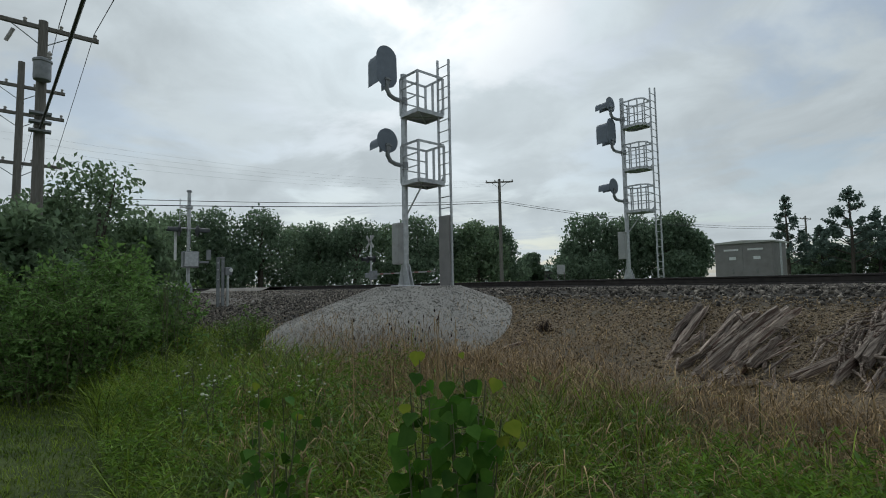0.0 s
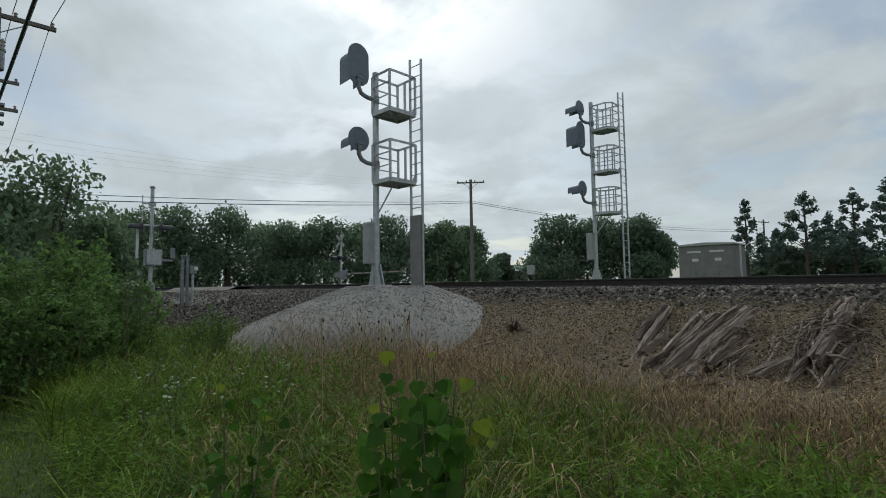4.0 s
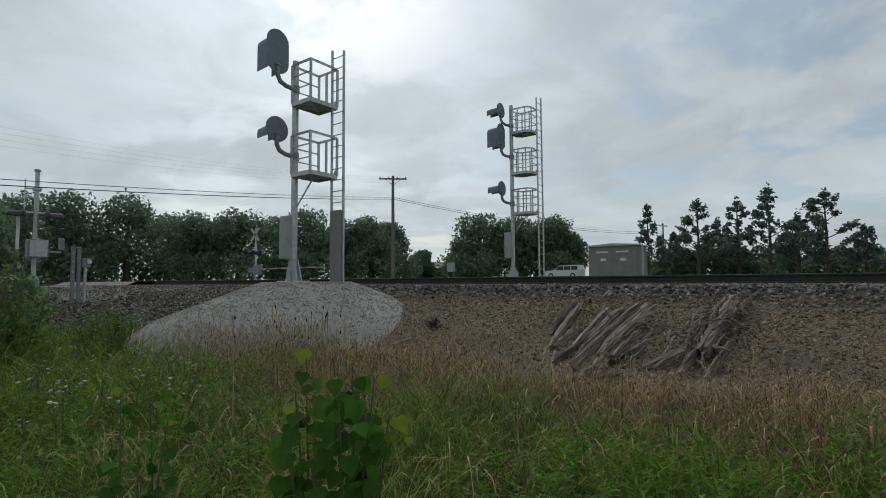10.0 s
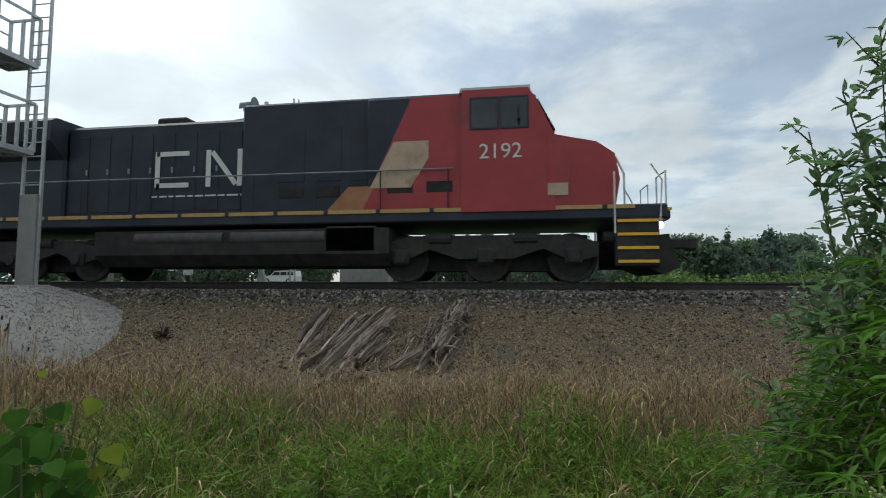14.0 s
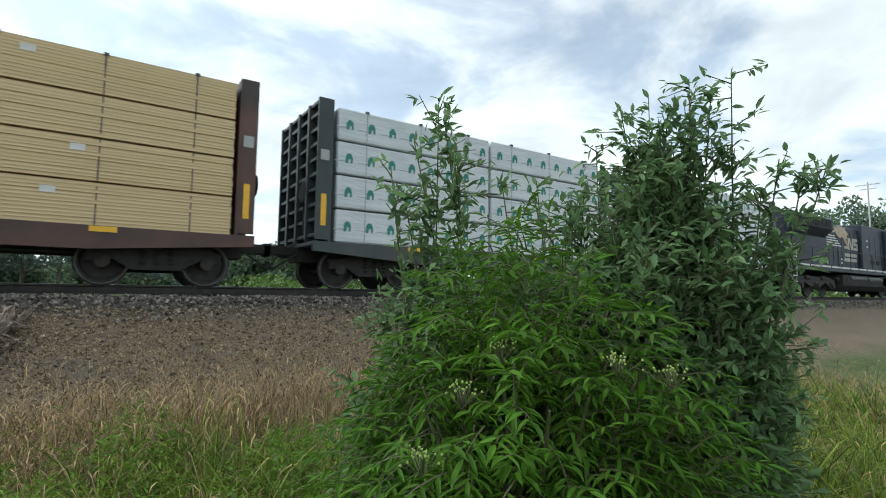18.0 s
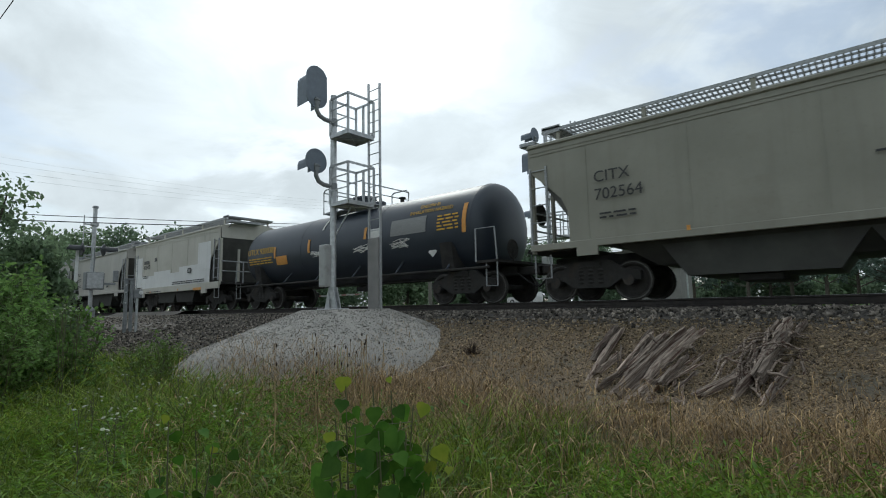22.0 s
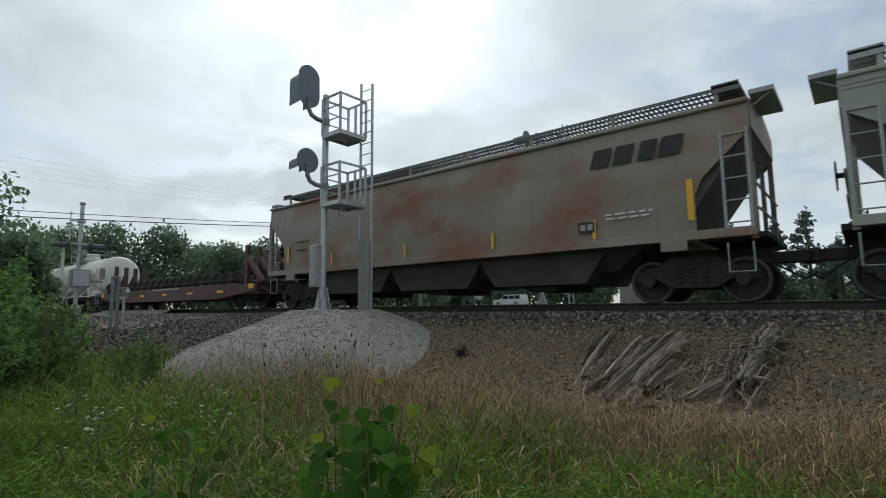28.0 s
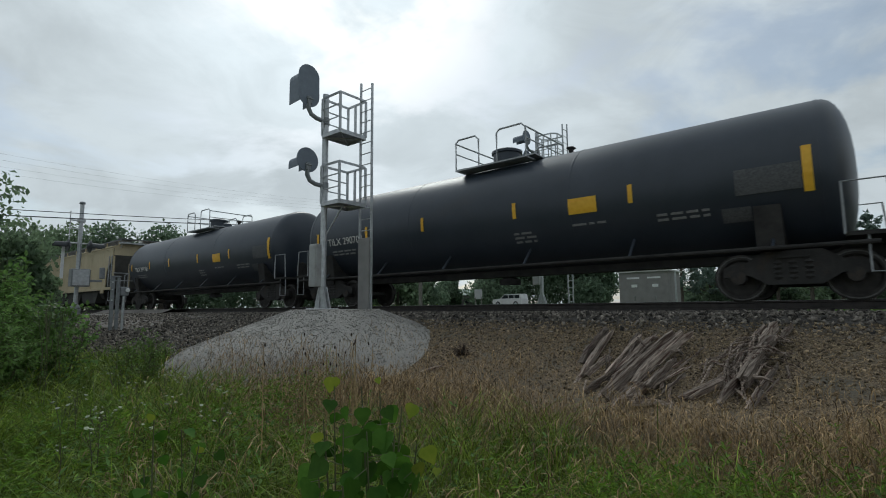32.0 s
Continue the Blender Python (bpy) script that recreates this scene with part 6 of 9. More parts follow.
# ---- waiting car on the far road and a long low building ----
def suv():
    t = thing("suv", "white boxy SUV with dark windows on the far road", "car")
    body = MB().prism([(-2.25, 0.35), (2.2, 0.35), (2.25, 0.75), (2.1, 0.98), (1.0, 1.05), (0.35, 1.62), (-2.1, 1.66), (-2.28, 1.0)], -0.9, 0.9, "y")
    part("body", body, M["car_paint"], t)
    for sy in (-1, 1):
        for x0, x1 in ((-2.0, -1.25), (-1.15, -0.35), (-0.25, 0.5)):
            top = 1.52
            part("side_window", MB().prism([(x0, 1.08), (x1 + (0.3 if x1 > 0.4 else 0), 1.08), (x1 - (0.08 if x1 > 0.4 else 0), top), (x0, top)], sy * 0.905 - 0.008, sy * 0.905 + 0.008, "y"), M["glass_dark"], t)
    part("windscreen", MB().add([(1.02, -0.78, 1.07), (1.02, 0.78, 1.07), (0.42, 0.72, 1.6), (0.42, -0.72, 1.6)], [(0, 1, 2, 3)]).add([(1.04, -0.78, 1.08), (1.04, 0.78, 1.08), (0.44, 0.72, 1.61), (0.44, -0.72, 1.61)], [(0, 1, 2, 3)]), M["glass_dark"], t)
    for x in (-1.4, 1.4):
        for sy in (-1, 1):
            w = part("wheel", MB().lathe([(0.2, -0.1), (0.34, -0.1), (0.36, -0.06), (0.36, 0.06), (0.34, 0.1), (0.2, 0.1)], 18, "y", (x, sy * 0.82, 0.36)), M["rubber"], t, "black tyre")
            part("rim", MB().lathe([(0.05, -0.11), (0.2, -0.105), (0.2, 0.105), (0.05, 0.11)], 14, "y", (x, sy * 0.82, 0.36)), M["galv"], w)
    part("bumper", MB().box((2.25, 0, 0.5), (0.15, 1.75, 0.25), 0.04), M["rubber"], t)
    for sy in (-0.62, 0.62):
        part("headlight", MB().box((2.22, sy, 0.78), (0.06, 0.3, 0.18), 0.02), M["galv"], t)
    return t


SUV = suv()


def far_buildings():
    t = thing("long_building", "long low pale building with dark green roof", "building")
    cx, cy = polar(38.6, 86)
    t.matrix_basis = pose(cx, cy, 1.6, 0, 0, 38)
    part("wall", MB().box((0, 0, 1.0), (7.4, 6, 2.0)), M["hut"], t)
    part("roof", MB().prism([(-3.4, 2.0), (3.4, 2.0), (0, 3.1)], -4.0, 4.0, "x"), M["green_roof"], t, "green metal roof")
    for k in range(4):
        part("window", MB().box((-2.6 + k * 1.7, -3.02, 1.1), (0.7, 0.06, 0.8)), M["glass_dark"], t)
    s = thing("notice_board", "small grey notice board on posts by the far road", "sign")
    sx, sy = polar(35.6, 60)
    s.matrix_basis = pose(sx, sy, float(ground_z(sx, sy)), 0, 0, 35)
    part("board", MB().box((0, 0, 1.6), (0.9, 0.06, 1.1)), M["cabinet"], s)
    for d in (-0.35, 0.35):
        part("post", MB().box((d, 0, 0.6), (0.08, 0.08, 1.3)), M["wood"], s)
    w = thing("white_house", "distant white house with pitched grey roof", "house")
    hx, hy = polar(1.5, 150)
    w.matrix_basis = pose(hx, hy, 1.7)
    part("wall", MB().box((0, 0, 1.4), (9, 7, 2.8)), M["white"], w)
    part("roof", MB().prism([(-4.0, 2.8), (4.0, 2.8), (0, 5.0)], -5, 5, "x"), M["galv_dark"], w)
    for k in range(3):
        part("window", MB().box((-3 + k * 3, -3.52, 1.5), (1.0, 0.08, 1.2)), M["glass_dark"], w)


far_buildings()


# ---- the train: materials ----
def rust_paint(name, a, b, rust, lo, hi, rscale=0.9, rough=0.55, streak=0.18, dirt=(0.12, 0.1, 0.085), band=None):
    """Weathered car paint: two close tones, rust blooms stretched along the car, and thin grime runs down the side."""
    m, nt, bs = material(name, rough)
    N, L = nt.nodes.new, nt.links.new
    tc = N("ShaderNodeTexCoord")
    def nz(scale, stretch, detail=6):
        mp = N("ShaderNodeMapping"); mp.inputs["Scale"].default_value = stretch; L(tc.outputs["Object"], mp.inputs[0])
        n = N("ShaderNodeTexNoise"); n.inputs["Scale"].default_value = scale; n.inputs["Detail"].default_value = detail; n.inputs["Roughness"].default_value = 0.6
        L(mp.outputs[0], n.inputs["Vector"]); return n.outputs["Fac"]
    def ramp(v, x0, x1, y1=1.0):
        r = N("ShaderNodeMapRange"); r.inputs[1].default_value, r.inputs[2].default_value, r.inputs[4].default_value = x0, x1, y1; L(v, r.inputs[0]); return r.outputs[0]
    def mix(f, p, q):
        x = N("ShaderNodeMix"); x.data_type = 'RGBA'; L(f, x.inputs[0])
        for i, c in ((6, p), (7, q)):
            if isinstance(c, tuple): x.inputs[i].default_value = (*c, 1)
            else: L(c, x.inputs[i])
        return x.outputs[2]
    c = mix(ramp(nz(0.6, (1, 1, 1)), 0.35, 0.65), a, b)
    bloom = ramp(nz(rscale, (0.5, 1, 0.9), 8), lo, hi)
    if band:
        # blooms keep to a strip of the side
        sp = N("ShaderNodeSeparateXYZ"); L(tc.outputs["Object"], sp.inputs[0])
        k = N("ShaderNodeMath"); k.operation = 'MULTIPLY'
        L(ramp(sp.outputs[2], *band), k.inputs[0]); L(bloom, k.inputs[1]); bloom = k.outputs[0]
    c = mix(bloom, c, rust)
    c = mix(ramp(nz(2.2, (2.2, 2.2, 0.12)), 0.52, 0.78, streak), c, dirt)
    c = mix(ramp(nz(14, (1, 1, 1)), 0.6, 0.8, 0.25), c, dirt)
    L(c, bs.inputs["Base Color"])
    b_ = N("ShaderNodeBump"); b_.inputs["Strength"].default_value = 0.06; b_.inputs["Distance"].default_value = 0.03
    L(nz(1.1, (1, 1, 1), 3), b_.inputs["Height"]); L(b_.outputs[0], bs.inputs["Normal"])
    return m


def lumber_material(name, a, b, dark):
    """Stacked boards: thin layers along the bundle, each a little different."""
    m, nt, bs = material(name, 0.8)
    N, L = nt.nodes.new, nt.links.new
    tc = N("ShaderNodeTexCoord")
    mp = N("ShaderNodeMapping"); mp.inputs["Scale"].default_value = (0.22, 0.5, 26.0); L(tc.outputs["Object"], mp.inputs[0])
    ob = N("ShaderNodeObjectInfo")
    ad = N("ShaderNodeVectorMath"); ad.operation = 'ADD'; L(mp.outputs[0], ad.inputs[0]); L(ob.outputs["Random"], ad.inputs[1])
    n = N("ShaderNodeTexNoise"); n.inputs["Scale"].default_value = 1.0; n.inputs["Detail"].default_value = 3; L(ad.outputs[0], n.inputs["Vector"])
    r = N("ShaderNodeMapRange"); r.inputs[1].default_value, r.inputs[2].default_value = 0.3, 0.7; L(n.outputs["Fac"], r.inputs[0])
    x = N("ShaderNodeMix"); x.data_type = 'RGBA'; x.inputs[6].default_value, x.inputs[7].default_value = (*a, 1), (*b, 1); L(r.outputs[0], x.inputs[0])
    r2 = N("ShaderNodeMapRange"); r2.inputs[1].default_value, r2.inputs[2].default_value = 0.64, 0.72; L(n.outputs["Fac"], r2.inputs[0])
    x2 = N("ShaderNodeMix"); x2.data_type = 'RGBA'; x2.inputs[7].default_value = (*dark, 1); L(r2.outputs[0], x2.inputs[0]); L(x.outputs[2], x2.inputs[6])
    L(x2.outputs[2], bs.inputs["Base Color"])
    w = N("ShaderNodeTexWave"); w.bands_direction = 'Z'; w.inputs["Scale"].default_value = 4.2; w.inputs["Distortion"].default_value = 0.0; L(tc.outputs["Object"], w.inputs["Vector"])
    bp = N("ShaderNodeBump"); bp.inputs["Strength"].default_value = 0.25; bp.inputs["Distance"].default_value = 0.02; L(w.outputs["Fac"], bp.inputs["Height"]); L(bp.outputs[0], bs.inputs["Normal"])
    return m


def glow(name, col, strength):
    m, nt, bs = material(name, 0.3)
    bs.inputs["Base Color"].default_value = (*col, 1)
    bs.inputs["Emission Color"].default_value = (*col, 1)
    bs.inputs["Emission Strength"].default_value = strength
    return m


M.update(
    # Truck, wheel, underframe, engine and tank blacks are lifted to imitate haze.
    truck=surface("grimy_truck_steel", (0.028, 0.027, 0.026), (0.05, 0.047, 0.044), 5, 0.8, 0.2, 0.2, spots=(0.075, 0.055, 0.042), spot_scale=2),
    wheel=surface("worn_wheel_steel", (0.026, 0.024, 0.022), (0.052, 0.046, 0.042), 6, 0.7, 0.2),
    tread=surface("worn_wheel_rim", (0.09, 0.085, 0.08), (0.15, 0.145, 0.14), 6, 0.45, 0.6),
    under=surface("black_underframe", (0.03, 0.029, 0.029), (0.058, 0.055, 0.052), 3, 0.9, 0.0, 0.1, spec=0.15),
    black=surface("engine_black", (0.025, 0.03, 0.044), (0.039, 0.046, 0.063), 1.2, 0.5, 0, 0.04, spots=(0.045, 0.044, 0.045), spot_scale=1.1, spot_cut=(0.56, 0.8), spec=0.25),
    red=surface("engine_red", (0.3, 0.022, 0.028), (0.38, 0.032, 0.036), 1.5, 0.4, 0, 0.03, spots=(0.2, 0.03, 0.03), spot_scale=0.9),
    mark=surface("lettering_white", (0.6, 0.59, 0.56), (0.72, 0.71, 0.68), 5, 0.6),
    mark_dark=surface("lettering_black", (0.02, 0.02, 0.022), (0.04, 0.04, 0.042), 5, 0.6),
    mark_yellow=surface("lettering_yellow", (0.6, 0.34, 0.03), (0.72, 0.44, 0.05), 5, 0.6),
    reflect=surface("yellow_reflector", (0.75, 0.4, 0.02), (0.85, 0.5, 0.04), 8, 0.45),
    orange=surface("orange_reflector", (0.62, 0.27, 0.05), (0.7, 0.34, 0.08), 8, 0.5),
    tan_panel=surface("tan_panel", (0.42, 0.3, 0.2), (0.55, 0.42, 0.3), 2, 0.6, spots=(0.25, 0.16, 0.1), spot_scale=1.5),
    board=surface("roof_walk_steel", (0.3, 0.31, 0.32), (0.45, 0.46, 0.47), 20, 0.6, 0.4),
    board_dark=surface("dark_roof_walk", (0.12, 0.125, 0.13), (0.2, 0.205, 0.21), 20, 0.6, 0.4),
    h_blue=rust_paint("bluish_grey_hopper", (0.255, 0.315, 0.32), (0.31, 0.37, 0.375), (0.235, 0.275, 0.275), 0.6, 0.9),
    h_rusty=rust_paint("pale_hopper_rusted_top", (0.315, 0.31, 0.27), (0.385, 0.375, 0.33), (0.3, 0.125, 0.08), 0.36, 0.5, 1.6, band=(2.95, 3.3)),
    h_beige=rust_paint("beige_grey_hopper", (0.25, 0.243, 0.2), (0.31, 0.3, 0.25), (0.21, 0.19, 0.15), 0.58, 0.85),
    h_grey=rust_paint("warm_grey_hopper", (0.40, 0.385, 0.35), (0.47, 0.45, 0.41), (0.33, 0.3, 0.26), 0.58, 0.85),
    h_cream=rust_paint("cream_hopper", (0.46, 0.44, 0.38), (0.53, 0.51, 0.45), (0.36, 0.33, 0.28), 0.58, 0.85),
    h_white=rust_paint("white_repaint", (0.66, 0.66, 0.65), (0.74, 0.74, 0.73), (0.55, 0.53, 0.5), 0.6, 0.9),
    h_green=rust_paint("greenish_grey_hopper", (0.32, 0.325, 0.275), (0.39, 0.395, 0.34), (0.28, 0.26, 0.22), 0.6, 0.9),
    h_light=rust_paint("light_grey_hopper", (0.39, 0.387, 0.35), (0.47, 0.463, 0.425), (0.34, 0.315, 0.28), 0.6, 0.9),
    h_red=rust_paint("rust_red_hopper", (0.19, 0.075, 0.048), (0.26, 0.105, 0.066), (0.13, 0.06, 0.042), 0.45, 0.68, 0.8, streak=0.35),
    h_gatx=rust_paint("heavily_rusted_hopper", (0.25, 0.225, 0.185), (0.33, 0.295, 0.245), (0.24, 0.11, 0.065), 0.45, 0.66, 0.75, dirt=(0.17, 0.12, 0.09)),
    h_tan=rust_paint("tan_hopper", (0.4, 0.33, 0.2), (0.48, 0.4, 0.26), (0.3, 0.22, 0.13), 0.55, 0.8),
    # Grime and the underside's shade are both put into this dark colour.
    belly=surface("grimy_shaded_belly", (0.036, 0.038, 0.033), (0.062, 0.063, 0.054), 1.5, 0.8, 0, 0.1, spots=(0.035, 0.033, 0.03), spot_scale=0.8, spot_cut=(0.45, 0.65)),
    # Stands for the car's own paint, darkened to hold the end sheets' shade.
    slope=surface("shaded_slope_sheet", (0.1, 0.098, 0.092), (0.15, 0.146, 0.138), 2, 0.7),
    t_black=rust_paint("black_tank_paint", (0.026, 0.034, 0.047), (0.041, 0.05, 0.066), (0.052, 0.05, 0.05), 0.58, 0.85, 0.8, 0.42, 0.1, (0.04, 0.036, 0.033)),
    t_white=rust_paint("white_tank_paint", (0.62, 0.6, 0.54), (0.7, 0.68, 0.62), (0.5, 0.42, 0.33), 0.58, 0.82, 0.8, 0.4, 0.25, (0.32, 0.27, 0.21)),
    flat_red=rust_paint("oxide_red_flatcar", (0.085, 0.034, 0.034), (0.12, 0.05, 0.045), (0.055, 0.035, 0.032), 0.5, 0.75),
    cb_dark=rust_paint("dark_green_flatcar", (0.03, 0.042, 0.045), (0.05, 0.065, 0.068), (0.1, 0.07, 0.05), 0.56, 0.8),
    cb_brown=rust_paint("brown_flatcar", (0.085, 0.042, 0.034), (0.13, 0.06, 0.046), (0.05, 0.034, 0.03), 0.45, 0.65),
    lumber=lumber_material("bare_lumber", (0.56, 0.41, 0.22), (0.68, 0.53, 0.31), (0.36, 0.24, 0.12)),
    wrap=surface("white_lumber_wrap", (0.53, 0.57, 0.59), (0.66, 0.69, 0.7), 2.5, 0.38, 0, 1.0, 5.0, stretch=(0.5, 1, 2.6)),
    strap=surface("dark_strap", (0.05, 0.05, 0.05), (0.09, 0.085, 0.08), 4, 0.5),
    wrap_mark=surface("green_print", (0.03, 0.19, 0.15), (0.045, 0.24, 0.19), 6, 0.6),
    lamp=glow("ditch_light", (1.0, 0.94, 0.85), 1.4),
    lamp_red=glow("marker_light", (1.0, 0.72, 0.62), 1.0),
    engine_glass=surface("engine_window", (0.02, 0.025, 0.03), (0.04, 0.045, 0.05), 2, 0.1),
)
MOVERS = []


def lettering(text, x, z, size, mat, parent, y=-1.66, label="", name="lettering", slant=0.0, center=False):
    """Raised letters of the built-in font on the near side."""
    cu = bpy.data.curves.new("letters", 'FONT')
    cu.body, cu.size, cu.extrude, cu.shear = text, size * 1.38, 0.003, slant
    if center:
        cu.align_x = 'CENTER'
    ob = bpy.data.objects.new("letters", cu)
    me = bpy.data.meshes.new_from_object(ob)
    bpy.data.objects.remove(ob)
    me.materials.clear()
    me.materials.append(mat)
    o = part(name, me, None, parent, label)
    o.matrix_basis = pose(x, y, z, 90)
    return o


def bar(x, z, w, h, mat, parent, y=-1.655, name="marking", label="", tilt=0.0):
    o = part(name, MB().box((0, 0, 0), (w, 0.008, h)), mat, parent, label)
    o.matrix_basis = pose(x, y, z, 0, tilt, 0)
    return o


def small_print(x, z, w, rows, parent, mat, y=-1.655, pitch=0.09, seed=0):
    """Unreadable small lettering as short bars."""
    rng = random.Random(seed)
    for k in range(rows):
        u = x
        while u < x + w - 0.05:
            l = min(rng.uniform(0.1, 0.3), x + w - u)
            bar(u + l / 2, z - k * pitch, l, 0.04, mat, parent, y)
            u += l + 0.06


# ---- trucks, shared by all cars ----
def truck_meshes():
    d = {}
    r = 0.44
    d["wheel"] = MB().lathe([(0.1, -0.09), (0.13, -0.04), (0.33, -0.03), (0.37, -0.07), (r, -0.07), (r + 0.025, -0.055), (r + 0.025, -0.03), (r, -0.02), (r - 0.004, 0.06), (0.37, 0.06), (0.33, 0.02), (0.13, 0.03), (0.1, 0.06)], 20, "y").data("wheel", M["wheel"], True)
    d["rim"] = MB().lathe([(0.41, -0.072), (0.432, -0.072), (0.432, -0.078), (0.41, -0.078)], 20, "y", caps=False).data("rim", M["tread"])
    d["axle"] = MB().cyl((0, -0.95, 0), (0, 0.95, 0), 0.08, n=12).data("axle", M["truck"])
    side = [(-1.15, 0.42), (-1.15, 0.62), (-0.75, 0.7), (-0.45, 0.9), (0.45, 0.9), (0.75, 0.7), (1.15, 0.62), (1.15, 0.42), (0.72, 0.46), (0.42, 0.27), (-0.42, 0.27), (-0.72, 0.46)]
    d["side_frame"] = MB().prism(side, -0.07, 0.07, "y").box((0, 0, 0.82), (0.5, 0.22, 0.12)).data("side_frame", M["truck"])
    d["spring"] = MB().lathe([(r0, 0.36 + q * 0.045) for q, r0 in enumerate((0.07, 0.1, 0.07, 0.1, 0.07, 0.1, 0.07, 0.1, 0.07))], 8).data("spring", M["truck"])
    d["bearing"] = MB().cyl((0, -0.12, 0), (0, 0.1, 0), 0.13, n=14).data("bearing", M["truck"])
    d["bolster"] = MB().box((0, 0, 0.72), (0.42, 2.1, 0.26), 0.03).data("bolster", M["truck"])
    return d


TM = truck_meshes()


def truck(car, x, wb=1.78, r=0.44):
    t = part("truck", TM["bolster"], None, car, "dark grimy two-axle truck")
    t.matrix_basis = pose(x, 0, 0)
    for sy in (-1, 1):
        o = part("side_frame", TM["side_frame"], None, t); o.matrix_basis = pose(0, sy * 0.99, 0.02)
        for k in (-0.24, 0, 0.24) if sy < 0 else ():
            o = part("spring", TM["spring"], None, t); o.matrix_basis = pose(k, sy * 1.0, 0.02)
        for dx in (-wb / 2, wb / 2):
            o = part("wheel", TM["wheel"], None, t); o.matrix_basis = pose(dx, sy * 0.76, r, 0, 0, 0 if sy < 0 else 180)
            o = part("rim", TM["rim"], None, t); o.matrix_basis = pose(dx, sy * 0.76, r, 0, 0, 0 if sy < 0 else 180)
            o = part("bearing", TM["bearing"], None, t); o.matrix_basis = pose(dx, sy * 1.0, r)
    for dx in (-wb / 2, wb / 2):
        o = part("axle", TM["axle"], None, t); o.matrix_basis = pose(dx, 0, r)
    return t


def coupler(car, x, sgn):
    part("coupler", MB().box((x + sgn * 0.2, 0, 0.88), (0.75, 0.2, 0.24), 0.03).box((x + sgn * 0.62, 0.06, 0.88), (0.24, 0.34, 0.3), 0.05), M["truck"], car)
    part("air_hose", MB().tube([(x, -0.35, 0.8), (x + sgn * 0.3, -0.38, 0.6), (x + sgn * 0.55, -0.3, 0.42), (x + sgn * 0.75, -0.1, 0.55)], 0.025, 6), M["rubber"], car)


def car_thing(name, label, category, s):
    t = thing(name, label, category, pose(s - 324, TRACK_Y, RAIL_Z), group="train cars")
    MOVERS.append((t, s))
    return t


def side_ladder(car, x, z0, z1, y=-1.63, w=0.42, rungs=None, mat=None):
    mat = mat or M["board"]
    mb = MB()
    for d in (-w / 2, w / 2):
        mb.box((x + d, y, (z0 + z1) / 2), (0.05, 0.04, z1 - z0))
    n = rungs or int((z1 - z0) / 0.42) + 1
    for k in range(n):
        mb.cyl((x - w / 2, y, z0 + 0.12 + k * (z1 - z0 - 0.2) / max(1, n - 1)), (x + w / 2, y, z0 + 0.12 + k * (z1 - z0 - 0.2) / max(1, n - 1)), 0.016, n=6)
    return part("ladder", mb, mat, car, "steel side ladder")


# ---- covered hoppers ----
ROUND_CUT = [(1.3, 1.3), (1.65, 1.29), (2.0, 1.22), (2.35, 1.05), (2.7, 0.72), (2.95, 0.38), (3.15, 0.08), (3.25, 0.0), (3.76, 0.0)]
ANGLE_CUT = [(1.3, 1.02), (1.7, 1.02), (2.1, 1.0), (2.4, 0.86), (2.7, 0.55), (3.0, 0.22), (3.2, 0.0), (3.4, 0.0), (3.76, 0.0)]


def grating(half, sy):
    """A roof walk of close cross bars between edge angles, reaching in over the roof."""
    mb = MB().box((0, sy * 1.13, 4.29), (2 * half, 0.014, 0.075))
    for y in (0.31, 0.58, 0.86):
        mb.box((0, sy * y, 4.3), (2 * half, 0.016, 0.045))
    for k in range(int(2 * half / 0.105)):
        mb.box((-half + 0.05 + k * 0.105, sy * 0.72, 4.305), (0.03, 0.82, 0.03))
    return mb


